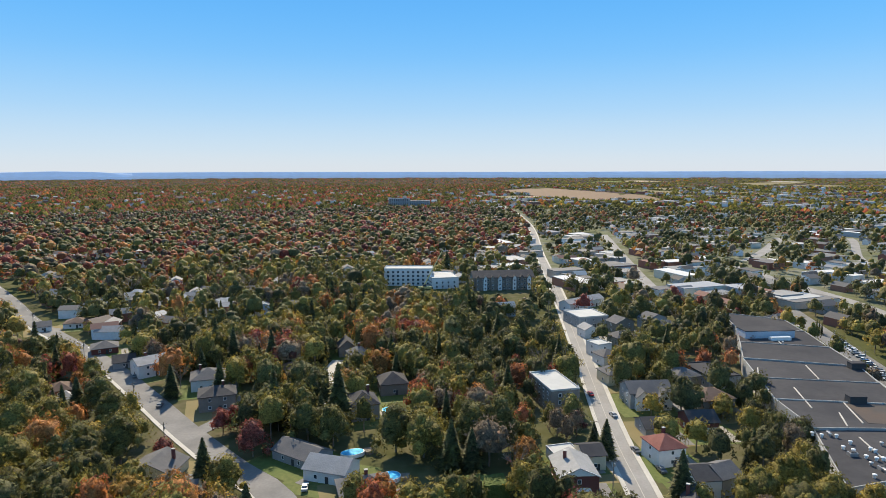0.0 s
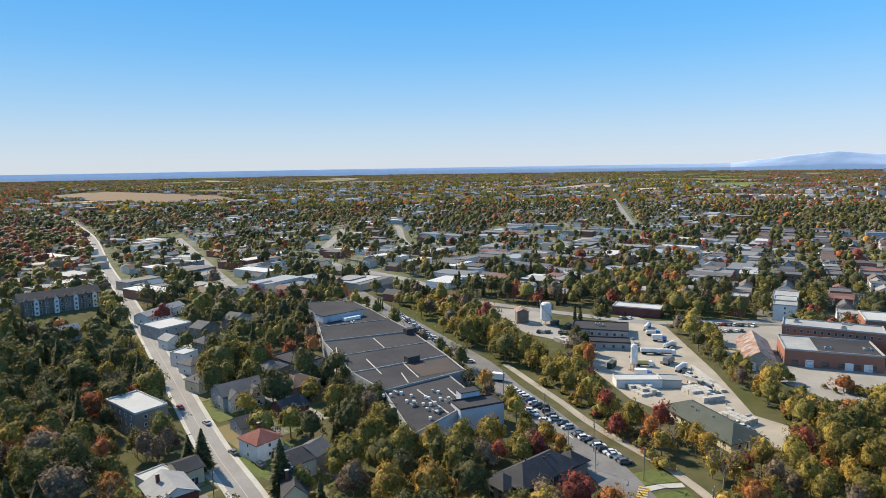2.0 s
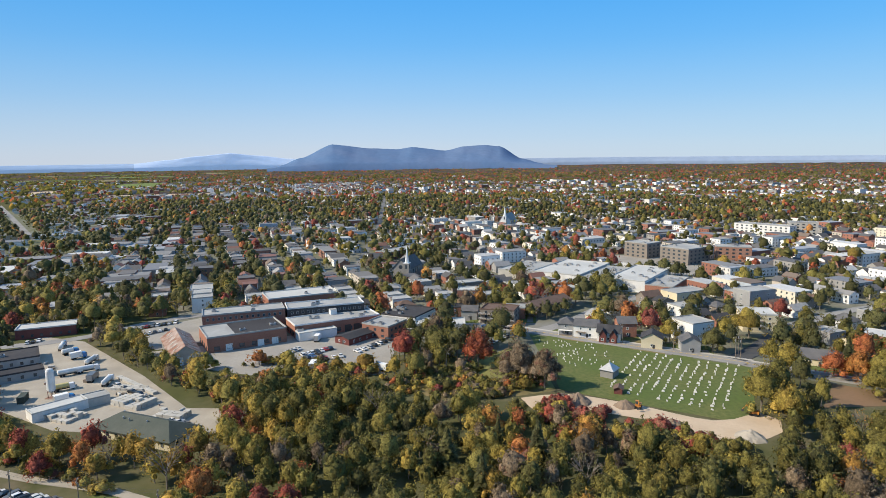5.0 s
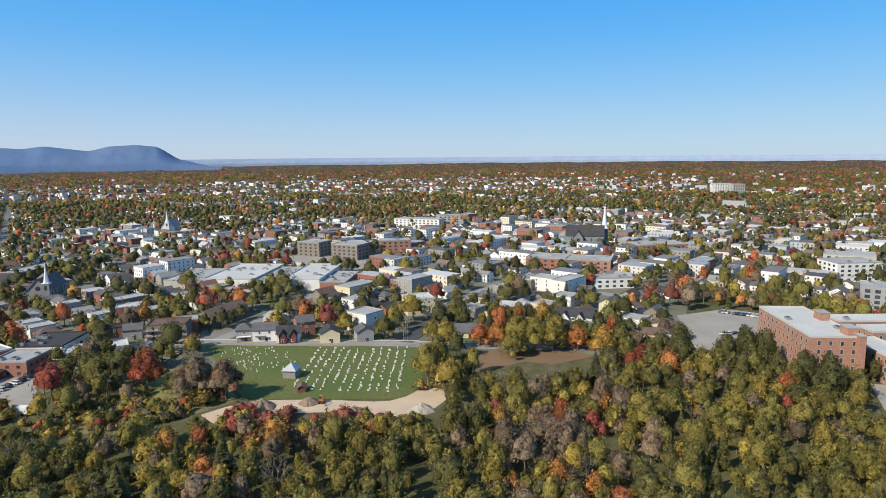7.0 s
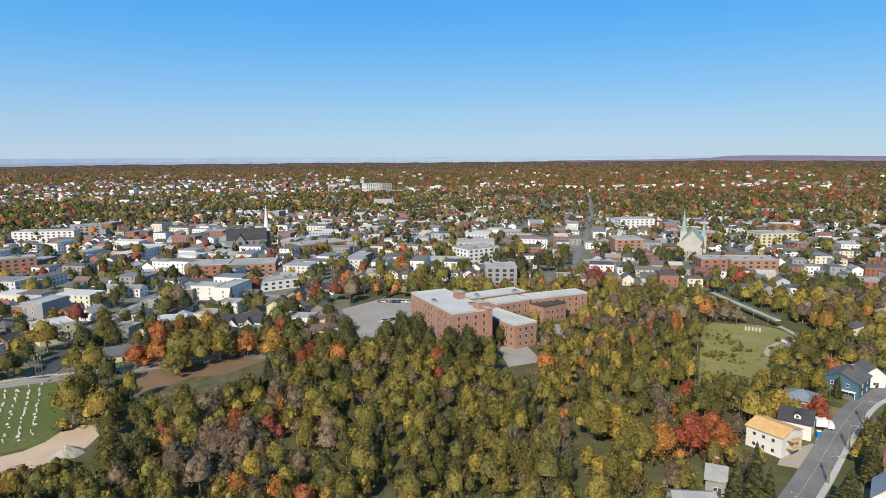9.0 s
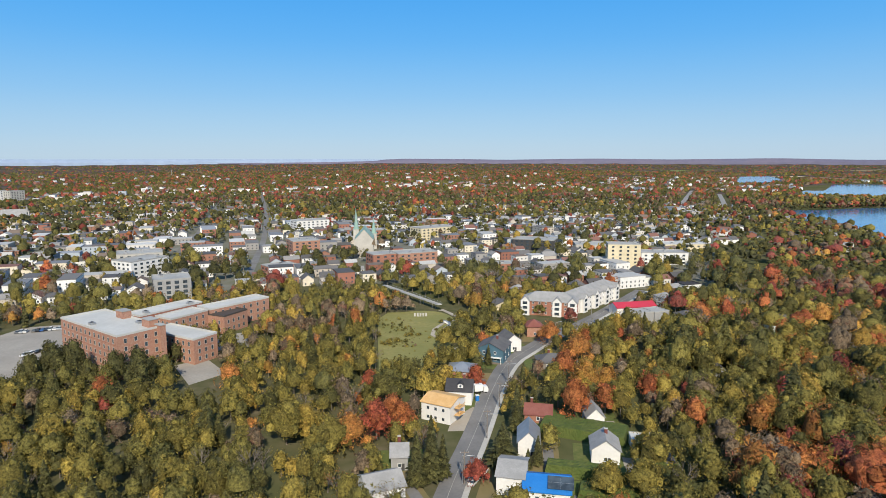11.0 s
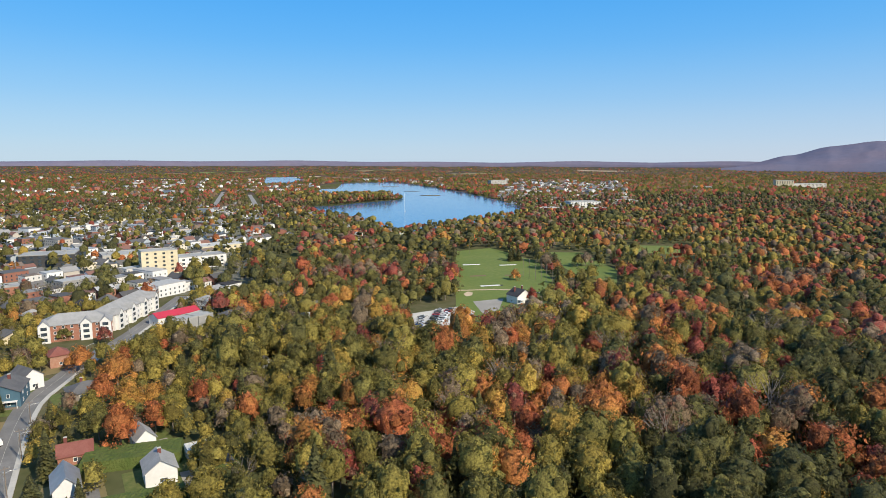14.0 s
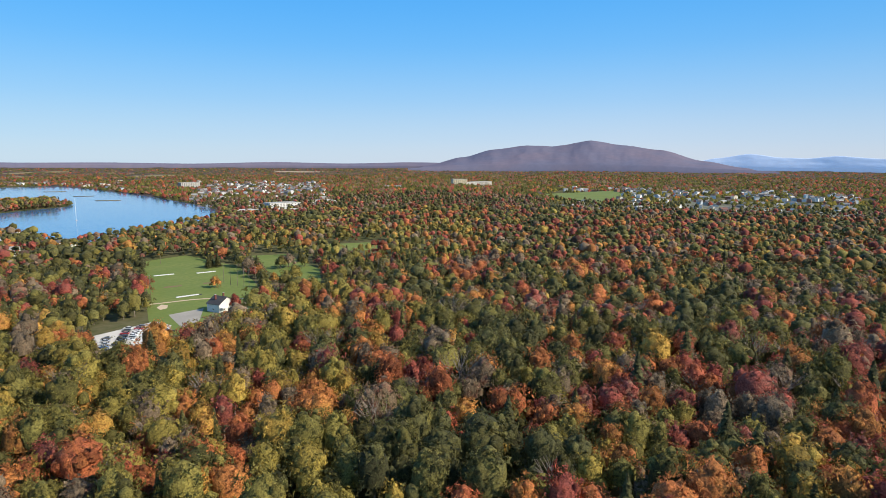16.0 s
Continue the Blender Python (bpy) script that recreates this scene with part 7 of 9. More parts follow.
part("finial", Solid().lathe(0, 0, [(5.8, 0.35), (6.6, 0.3), (7.0, 0.05)], STEEL, 8), c)
building("brick_vault", "small low brick vault in the cemetery", "vault", (234.7, -53.6), (233.8, -56.5), 4, 2.2, BRICK_DARK, "gable_y", SHINGLE_BROWN, 0.8, (), front=1)


def mound(label, p, r, h, mat, seed):
    ob = thing("earth_mound", label, "mound", p[0], p[1], 0.05)
    s = Solid()
    n, rings = 26, 8
    v = [(0, 0, h)]
    for j in range(1, rings + 1):
        for i in range(n):
            a, u = 2 * math.pi * i / n, j / rings
            k = 1 + 0.25 * noise.noise(Vector((math.cos(a) * 2, math.sin(a) * 2, seed)))
            z = h * max(0, 1 - u) ** 0.9 * (1 + 0.35 * noise.noise(Vector((math.cos(a) * u * 4, math.sin(a) * u * 4, seed + 5))))
            v.append((r * u * k * math.cos(a), r * u * k * math.sin(a), z if j < rings else -0.2))
    f = [(0, 1 + i, 1 + (i + 1) % n) for i in range(n)]
    for j in range(rings - 1):
        o = 1 + j * n
        f += [(o + i, o + n + i, o + n + (i + 1) % n, o + (i + 1) % n) for i in range(n)]
    part("soil", s.add(v, f, mat), ob)


mound("brown heap of soil on the dirt road", (226.6, -38.2), 5.5, 3.6, SOIL, 1)
mound("low brown heap of soil", (230.5, -33.2), 3.5, 2.0, SOIL, 2)
mound("heap of grey-brown earth beside a digger", (222.5, -54.8), 4.0, 2.6, SOIL, 3)
mound("dark heap of soil", (205.5, -66.8), 4.5, 2.4, SOIL, 4)
mound("pale heap of crushed stone", (197.2, -88.8), 5.0, 2.6, GRAVEL, 5)


def digger(p, yaw):
    ob = thing("excavator", "small orange excavator beside an earth heap", "excavator", p[0], p[1], 0.1, yaw)
    orange = surface("digger_orange", (0.55, 0.22, 0.04), (0.45, 0.18, 0.04), 0.5, 3, 0.5)
    for y in (-0.9, 0.9):
        part("track", Solid().box(-1.6, y - 0.25, 0, 1.6, y + 0.25, 0.7, RUBBER), ob)
    part("body", Solid().box(-1.5, -1.0, 0.8, 0.8, 1.0, 1.7, orange), ob)
    part("cab", Solid().box(-0.2, -0.9, 1.7, 0.9, 0.1, 2.8, GLASS).box(-0.25, -0.95, 2.8, 0.95, 0.15, 2.9, orange), ob)
    part("boom", Solid().tube((0.8, 0.4, 1.5), (2.6, 0.4, 3.4), 0.2, 0.16, orange, 6), ob)
    part("arm", Solid().tube((2.6, 0.4, 3.4), (3.8, 0.4, 1.6), 0.15, 0.12, orange, 6), ob)
    part("bucket", Solid().box(3.4, 0.0, 0.9, 4.1, 0.8, 1.6, TRIM), ob)


digger((220.8, -59.2), 160)
digger((215.0, -97.7), 60)


# ---------------------------------------------------------------- poles, lamps and wires
def pole(p, h=10.0, arms=1, yaw=0.0, name="utility_pole"):
    if name in MADE:
        return copy_thing(MADE[name], pose(p[0], p[1], 0, 0, 0, yaw))
    ob = thing(name, "grey wooden utility pole with a crossarm", "utility pole", p[0], p[1], 0, yaw, "utility poles")
    part("post", Solid().tube((0, 0, -0.3), (0, 0, h), 0.16, 0.11, TIMBER, 8), ob)
    part("crossarm", Solid().box(-1.2, -0.06, h - 0.8, 1.2, 0.06, h - 0.65, TIMBER), ob)
    for x in (-1.1, 1.1):
        part("insulator", Solid().lathe(x, 0, [(h - 0.65, 0.05), (h - 0.45, 0.06), (h - 0.4, 0.02)], PAINT_WHITE, 6), ob)
    part("transformer", Solid().lathe(0.32, 0, [(h - 2.4, 0.2), (h - 1.5, 0.22), (h - 1.4, 0.1)], STEEL, 10), ob)
    MADE[name] = ob
    return ob


def wire(pts, z, sag, off=0.0):
    cu = bpy.data.curves.new("wire", "CURVE")
    cu.dimensions, cu.bevel_depth, cu.bevel_resolution = "3D", 0.02, 0
    sp = cu.splines.new("POLY")
    line = []
    for (x0, y0), (x1, y1) in zip(pts, pts[1:]):
        for k in range(10):
            t = k / 10
            line.append((x0 + (x1 - x0) * t + off, y0 + (y1 - y0) * t, z - sag * 4 * t * (1 - t)))
    line.append((pts[-1][0] + off, pts[-1][1], z))
    sp.points.add(len(line) - 1)
    for a, b in zip(sp.points, line):
        a.co = (*b, 1)
    cu.materials.append(TRIM)
    tagged(new("power_line", cu), "thin grey overhead power line between poles", "power line")


PL = [(196.0, 309.8), (187.4, 273.2), (174.1, 221.2), (163.6, 178.0), (157.6, 149.9), (151.3, 122.8), (147.8, 101.9), (142.4, 78.0)]
for q in PL:
    pole(q, 10, 1, 20)
for off in (-1.1, -0.4, 0.4, 1.1):
    wire(PL, 9.6, 0.9, off)
MP = [(52.6, 167.7), (53.7, 195.6), (56.2, 232.6), (60.1, 277.4), (63.6, 319.4), (70.0, 383.2), (76.6, 455.1)]
MP = [(x - 5.2, y) for x, y in MP]
for q in MP:
    pole(q, 10, 1, 0)
for off in (-1.1, 1.1):
    wire(MP, 9.6, 0.7, off)
for q in ((301.4, -72.2), (278.0, -118.8), (290.9, -93.4), (279.1, -117.0), (284.1, -120.3)):
    pole(q, 10, 1, 60)
for q in ((-89.9, 194.4), (-118.9, 233.9), (-170.8, 292.2), (-233.1, 351.6)):
    pole(q, 10, 1, 40)


def street_lamp(p, yaw):
    if "lamp" in MADE:
        return copy_thing(MADE["lamp"], pose(p[0], p[1], 0, 0, 0, yaw))
    ob = thing("street_lamp", "grey street lamp with a long curved arm", "street lamp", p[0], p[1], 0, yaw, "street lamps")
    part("post", Solid().tube((0, 0, -0.2), (0, 0, 8.0), 0.12, 0.08, STEEL, 8), ob)
    part("arm", Solid().tube((0, 0, 7.9), (1.4, 0, 8.5), 0.06, 0.05, STEEL, 6).tube((1.4, 0, 8.5), (2.6, 0, 8.55), 0.05, 0.05, STEEL, 6), ob)
    part("lamp_head", Solid().box(2.4, -0.16, 8.45, 3.2, 0.16, 8.62, STEEL), ob)
    MADE["lamp"] = ob
    return ob


for q in ((1.3, -192.9), (-3.0, -218.7), (7.3, -164.0), (-6.8, -243.1)):
    pole(q, 9, 1, 10)
    street_lamp((q[0] + 0.4, q[1]), 180)
for q in ((145.5, 128.1), (142.3, 114.8), (333.4, 0.7), (260.7, 11.6), (-31.4, -308.6), (-56.0, -355.5)):
    street_lamp(q, 200)


def tower(p, h, label):
    ob = thing("radio_mast", label, "mast", p[0], p[1])
    for k in range(3):
        a = k * 2.094
        part("leg", Solid().tube((1.2 * math.cos(a), 1.2 * math.sin(a), -0.5), (0.3 * math.cos(a), 0.3 * math.sin(a), h), 0.35, 0.2, STEEL, 5), ob)
    for k in range(5):
        part("brace", Solid().box(-1, -0.1, h * k / 5 + 2, 1, 0.1, h * k / 5 + 2.3, STEEL), ob)


tower((125.9, 3082.3), 42, "slim lattice radio mast on the plain")
for q, hh in (((1849.1, -3384.4), 30), ((1456.0, -2780.2), 34), ((1538.6, -3205.8), 26)):
    tower(q, hh, "far radio mast on the wooded rise")

# construction crane by the new block
cr = thing("mobile_crane", "yellow mobile crane beside the new white block", "crane", *(-14.0, 474.1))
part("carrier", Solid().box(-5, -1.4, 0.6, 5, 1.4, 2.2, TANK_YELLOW), cr)
part("boom", Solid().tube((-1, 0, 2.0), (14, 8, 30), 0.5, 0.25, TANK_YELLOW, 6), cr)
part("cab", Solid().box(-1.4, -1.2, 2.2, 1.2, 1.2, 3.8, GLASS), cr)

# valley: covered footbridge, beehives, hedges, pools
br = thing("footbridge", "long pale steel footbridge into the valley", "bridge", *(51.7, -387.8))
a, b = Vector((72.8, -414.7)), Vector((30.6, -360.9))
d = (b - a)
c = Vector((51.7, -387.8))
br_yaw = math.degrees(math.atan2(d.y, d.x))
half = d.length / 2
fr = part("deck", Solid().box(-half, -1.5, 3.6, half, 1.5, 4.0, CONCRETE), br, at=pose(0, 0, 0, 0, 0, br_yaw))
for y in (-1.5, 1.5):
    part("railing", Solid().box(-half, y - 0.05, 5.0, half, y + 0.05, 5.1, STEEL).box(-half, y - 0.04, 4.4, half, y + 0.04, 4.46, STEEL), br, at=pose(0, 0, 0, 0, 0, br_yaw))
for k in range(5):
    part("post", Solid().box(-0.12, -1.3, -0.5, 0.12, -1.05, 3.6, STEEL).box(-0.12, 1.05, -0.5, 0.12, 1.3, 3.6, STEEL).box(-0.1, -1.05, 3.2, 0.1, 1.05, 3.5, STEEL), br, at=pose(0, 0, 0, 0, 0, br_yaw) @ pose(-half + (k + 0.5) * 2 * half / 5, 0, 0))
keep_clear(c.x, c.y, d.x / d.length, d.y / d.length, half + 4, 9)
road("road", "narrow pale path down to the meadow", [(30.6, -360.9), (29.8, -364.0), (17.0, -343.4)], 2.4, GRAVEL, clear=5)
for k in range(11):
    t = k / 10
    ang = 2.4 - t * 1.9
    q = (33.2, -326.0)
    ob = thing("beehive", "white wooden beehive on a stand in the meadow", "beehive", q[0] - 6.5 * math.sin(ang) * 1.0 - 4, q[1] - 9 * math.cos(ang), 0.08, k * 12, "beehives")
    part("box", Solid().box(-0.6, -0.5, 0.4, 0.6, 0.5, 1.5, PAINT_WHITE), ob)
    part("lid", Solid().box(-0.68, -0.58, 1.5, 0.68, 0.58, 1.62, STEEL), ob)
    part("stand", Solid().box(-0.55, -0.45, 0, 0.55, 0.45, 0.4, TIMBER), ob)
for k in range(5):
    a, b = Vector((43.8, -347.2)), Vector((37.4, -347.8))
    q = a.lerp(b, k / 4)
    ob = thing("standing_stone", "pale upright stone slab in the meadow", "stone", q.x, q.y, 0.08, 0, "standing stones")
    part("slab", Solid().box(-0.5, -0.25, 0, 0.5, 0.25, 1.9, CONCRETE), ob)


def hedge(p0, p1, depth, h, label="clipped green hedge"):
    cx, cy, yaw, w = site(p0, p1, depth, 2, 1)
    ob = thing("hedge", label, "hedge", cx, cy, 0, yaw)
    s = Solid()
    n, m = max(4, int(w / 0.8)), max(3, int(depth / 0.8))
    v, f = [], []
    for j in range(m + 1):
        for i in range(n + 1):
            x, y = (i / n - 0.5) * w, (j / m - 0.5) * depth
            edge = i in (0, n) or j in (0, m)
            v.append((x, y, -0.2 if edge else h + 0.35 * noise.noise(Vector((x * 0.9, y * 0.9, cx)))))
    for j in range(m):
        for i in range(n):
            o = j * (n + 1) + i
            f.append((o, o + 1, o + n + 2, o + n + 1))
    part("foliage", s.add(v, f, HEDGE), ob)


hedge((-14.9, -198.1), (-41.7, -189.1), 12, 3.2, "broad clipped green hedge")
hedge((-14.9, -170.3), (-37.8, -166.4), 6, 3.2, "long clipped green hedge")
hedge((-22.5, -157.3), (-38.9, -154.3), 7, 3.0, "low green hedge of shrubs")
hedge((1.0, 162.5), (18.6, 164.2), 8, 4.0, "dark clipped cedar hedge")


def pool(label, p, rx, ry, yaw=0.0):
    ob = thing("swimming_pool", label, "pool", p[0], p[1], 0.06, yaw)
    n = 20
    out = [(rx * math.cos(2 * math.pi * i / n), ry * math.sin(2 * math.pi * i / n)) for i in range(n)]
    part("wall", Solid().prism([(x * 1.08, y * 1.08) for x, y in out], -0.2, 1.1, PAINT_WHITE), ob)
    part("water", Solid().prism(out, 1.1, 1.16, POOL), ob)
    part("deck", Solid().box(rx * 1.1, -1.6, 0, rx * 1.1 + 2.4, 1.6, 1.1, TIMBER), ob)
    keep_clear(p[0], p[1], 1, 0, rx + 7, ry + 12)


pool("round above-ground pool with bright blue water", (-15.5, 175.9), 2.7, 2.7)
pool("oval above-ground pool with blue water", (-29.0, 191.6), 3.6, 2.2, 20)
pool("round pool with a timber deck", (-20.6, 227.5), 2.4, 2.4)

# golf course: tee mats, net poles, benches
for a, b in (((-326.4, -420.6), (-340.7, -414.2)), ((-351.1, -401.5), (-367.5, -394.7)), ((-281.1, -341.8), (-297.7, -335.6))):
    d = Vector(b) - Vector(a)
    ob = thing("tee_mat", "long white tee strip on the practice field", "tee mat", a[0], a[1], 0.1, math.degrees(math.atan2(d.y, d.x)))
    for k in range(int(d.length / 3)):
        part("mat", Solid().box(k * 3, -1, 0, k * 3 + 2.8, 1, 0.35, PAINT_WHITE), ob)
for q in ((-268.7, -354.0), (-272.0, -354.9), (-332.0, -352.1), (-329.8, -343.2), (-330.8, -337.4), (-330.0, -330.4), (-328.5, -323.9), (-328.2, -317.2), (-369.0, -466.0)):
    ob = thing("net_pole", "tall grey pole of the golf safety net", "pole", q[0], q[1], 0, 0, "safety net poles")
    part("post", Solid().tube((0, 0, -0.3), (0, 0, 15), 0.16, 0.1, TIMBER, 8), ob)
    part("cap", Solid().lathe(0, 0, [(15, 0.13), (15.2, 0.02)], STEEL, 6), ob)

# lake fountain
fo = thing("fountain", "tall white fountain jet standing in the lake", "fountain", *(-574.8, -902.0))
part("jet", Solid().lathe(0, 0, [(0.4, 0.25), (8, 0.18), (21.1, 0.2), (29.2, 0.3), (32.4, 0.08)], PAINT_WHITE, 10), fo)
part("basin", Solid().lathe(0, 0, [(0.3, 2.0), (0.8, 2.0), (0.9, 1.2)], CONCRETE, 12), fo)

# markings on the streets
def dashes(line, off, length, gap, mat, z, start=0, end=None, wide=0.12):
    s = Solid()
    total = 0.0
    for a, b in zip(line[start:end], line[start + 1:end]):
        d = (b - a)
        if d.length < 1e-3:
            continue
        d.normalize()
        left = Vector((-d.y, d.x))
        if gap == 0 or int(total / (length + gap)) * (length + gap) + length > total:
            q = b if gap == 0 else a + d * min(length, (b - a).length)
            s.prism([tuple(a + left * (off - wide)), tuple(q + left * (off - wide)), tuple(q + left * (off + wide)), tuple(a + left * (off + wide))][::1], z, z + 0.02, mat)
        total += (b - a).length
    tagged(part("road_marking", s), "painted line along the street", "road marking", kind="structure")


dashes(MAIN, 0, 3, 0, PAINT_FADED, 0.22, 0, 60)
dashes(RIGHT_ST, 0, 3, 0, PAINT_FADED, 0.23, 0, 60, 0.06)
dashes(LEFT_ROAD, -3.4, 3, 6, PAINT_WHITE, 0.23, 0, 60)
dashes(CEM_ST, 0, 3, 0, PAINT_YELLOW, 0.24)
dashes(PARK_ST, 0, 3, 6, PAINT_WHITE, 0.24)

crossing = thing("road_marking", "yellow ladder crossing painted on the street", "road marking", 141.2, 97.6, 0.0, 28, kind="structure")
for k in range(6):
    part("stripe", Solid().box(-3.9 + k * 1.4, -1.4, 0.20, -3.25 + k * 1.4, 1.4, 0.26, PAINT_YELLOW), crossing)
# portable toilet by the new house
pt = thing("portable_toilet", "bright blue plastic portable toilet on gravel", "toilet", *(5.3, -224.6), 0.1, 20)
part("cabin", Solid().box(-0.6, -0.6, 0, 0.6, 0.6, 2.1, BLUE_ROOF), pt)
part("roof", Solid().box(-0.65, -0.65, 2.1, 0.65, 0.65, 2.2, PAINT_WHITE), pt)
part("door", Solid().box(-0.45, -0.64, 0.1, 0.45, -0.6, 2.0, BLUE_ROOF), pt)
building("shed", "small shed with a bluish metal roof", "shed", (17.6, -275.9), (13.2, -276.3), 5, 2.6, WHITE, "gable_x", STEEL, 1.2, front=2)


# ---------------------------------------------------------------- trees
class Proto:
    """A tree of unit height and about unit crown width: leaf quads, solid clumps and wood."""

    def __init__(self):
        self.v, self.quads, self.tris, self.wood, self.solid, self.n = [], [], [], [], [], 0

    def put(self, v, quads=None, tris=None, wood=None, solid=None):
        for kind, f in ((self.quads, quads), (self.tris, tris), (self.wood, wood), (self.solid, solid)):
            if f is not None and len(f):
                kind.append(np.asarray(f) + self.n)
        self.v.append(np.asarray(v, float))
        self.n += len(v)

    def done(self):
        self.V = np.concatenate(self.v)
        cat = lambda a, k: np.concatenate(a) if a else np.zeros((0, k), int)
        self.Q, self.T, self.W, self.S = cat(self.quads, 4), cat(self.tris, 3), cat(self.wood, 4), cat(self.solid, 3)
        return self


def stem(a, b, r0, r1, n=5):
    a, b = Vector(a), Vector(b)
    q = (b - a).to_track_quat("Z", "Y")
    ring = [Vector((math.cos(2 * math.pi * i / n), math.sin(2 * math.pi * i / n), 0)) for i in range(n)]
    v = [tuple(a + q @ (p * r0)) for p in ring] + [tuple(b + q @ (p * r1)) for p in ring]
    return v, [(i, (i + 1) % n, n + (i + 1) % n, n + i) for i in range(n)]


def leaf_sheet(rng, centres, radii, count, size, up=0.25, flat=1.0):
    k = rng.choice(len(centres), count, p=radii ** 2 / (radii ** 2).sum())
    d = rng.normal(size=(count, 3))
    d[:, 2] += up
    d /= np.linalg.norm(d, axis=1)[:, None]
    pos = centres[k] + d * (radii[k] * rng.uniform(0.82, 1.12, count))[:, None] * np.array([1, 1, flat])
    nrm = d + rng.normal(size=(count, 3)) * 0.36
    nrm /= np.linalg.norm(nrm, axis=1)[:, None]
    t = np.cross(nrm, rng.normal(size=(count, 3)))
    t /= np.linalg.norm(t, axis=1)[:, None]
    b = np.cross(nrm, t)
    s = size * rng.uniform(0.6, 1.25, (count, 1))
    w = rng.uniform(0.55, 1.0, (count, 1))
    v = np.stack([pos - t * s - b * s * w * 0.5, pos + t * s - b * s * w * 0.5, pos + b * s * w * 1.1], 1)
    v += rng.normal(size=v.shape) * size * 0.16
    return v.reshape(-1, 3), np.arange(count * 3).reshape(-1, 3)


def dome(rng, centre, radius, n=5, squash=1.0):
    """A lumpy clump, open below."""
    a = rng.uniform(0, 6.28) + np.arange(n) * 2 * np.pi / n
    ring = lambda r, z: np.stack([r * np.cos(a), r * np.sin(a), np.full(n, z)], 1) * rng.uniform(0.85, 1.15, (n, 1))
    v = np.concatenate([ring(0.86, -0.45), ring(0.80, 0.42), [[rng.uniform(-0.2, 0.2), rng.uniform(-0.2, 0.2), 0.98]]])
    v = v * np.array([1, 1, squash]) * radius + centre
    i, k = np.arange(n), (np.arange(n) + 1) % n
    return v, np.concatenate([np.stack([i, k, n + k], 1), np.stack([i, n + k, n + i], 1), np.stack([n + i, n + k, np.full(n, 2 * n)], 1)])


def broadleaf(seed, leaves, cores, size, limbs, wide=0.42, low=0.30, core=0.82):
    rng = np.random.default_rng(seed)
    p = Proto()
    n = 20 if leaves > 800 else 13 if leaves > 250 else 7 if leaves > 40 else 4
    a = rng.uniform(0, 2 * np.pi) + np.arange(n) * 2.4
    rr = wide * 0.92 * np.sqrt((np.arange(n) + 0.3) / n) * rng.uniform(0.75, 1.12, n)
    rad = rng.uniform(0.13, 0.22, n) * (wide / 0.42) * (1.25 if n < 8 else 0.95)
    cz = np.clip(0.82 - 0.55 * (rr / wide) ** 2 * (0.82 - low) / 0.5 + rng.normal(size=n) * 0.05, low + 0.1, 0.86)
    cen = np.stack([rr * np.cos(a), rr * np.sin(a), cz], 1)
    rad = np.minimum(rad, 1.02 - cz)
    if leaves:
        v, q = leaf_sheet(rng, cen, rad, leaves, size)
        p.put(v, tris=q if n > 4 else None, solid=None if n > 4 else q)
    if n > 4:
        v, q = dome(rng, np.array([0, 0, 0.55]), wide * 0.78, 6, 0.32 / (wide * 0.78))
        p.put(v, solid=q)
    for k in range(min(cores, n)):
        j = n - 1 - k if k % 2 else k
        v, q = dome(rng, cen[j], rad[j] * core)
        p.put(v, solid=q)
    if limbs:
        v, f = stem((0, 0, -0.02), (0.01, 0.0, low + 0.12), 0.022, 0.014)
        p.put(v, wood=f)
        for k in range(min(limbs, n)):
            v, f = stem((0, 0, low * 0.7 + 0.05 * k), tuple(cen[k]), 0.011, 0.004, 4)
            p.put(v, wood=f)
    return p.done()


def bare_tree(seed):
    """A grey tree that has shed nearly all its leaves: forking limbs and a few sprays of leaves."""
    rng = np.random.default_rng(seed)
    p = Proto()
    v, f = stem((0, 0, -0.02), (0.02, 0.01, 0.42), 0.02, 0.012)
    p.put(v, wood=f)
    tips = []
    for k in range(9):
        a, z = k * 2.4 + rng.uniform(-0.3, 0.3), 0.22 + 0.022 * k
        mid = (0.17 * math.cos(a), 0.17 * math.sin(a), z + rng.uniform(0.2, 0.3))
        v, f = stem((0, 0, z), mid, 0.010, 0.006, 3)
        p.put(v, wood=f)
        for b in (-0.75, -0.35, 0.0, 0.35, 0.75):
            tip = (mid[0] + 0.2 * math.cos(a + b), mid[1] + 0.2 * math.sin(a + b), min(0.98, mid[2] + rng.uniform(0.08, 0.3)))
            v, f = stem(mid, tip, 0.006, 0.0035, 3)
            p.put(v, wood=f)
            tips.append(tip)
    v, q = leaf_sheet(rng, np.array(tips), np.full(len(tips), 0.09), 150, 0.030)
    p.put(v, tris=q)
    return p.done()


def cap_tree(seed, n):
    """A tree towards the horizon: the sunlit cap of its crown."""
    rng = np.random.default_rng(seed)
    p = Proto()
    a = np.arange(n) * 2 * np.pi / n
    rim = np.stack([np.cos(a), np.sin(a), np.zeros(n)], 1) * rng.uniform(0.4, 0.54, (n, 1))
    rim[:, 2] = rng.uniform(0.2, 0.5, n)
    v = np.concatenate([rim, [[rng.uniform(-0.15, 0.15), rng.uniform(-0.15, 0.15), 1.0]]])
    i = np.arange(n)
    p.put(v, solid=np.stack([i, (i + 1) % n, np.full(n, n)], 1))
    return p.done()


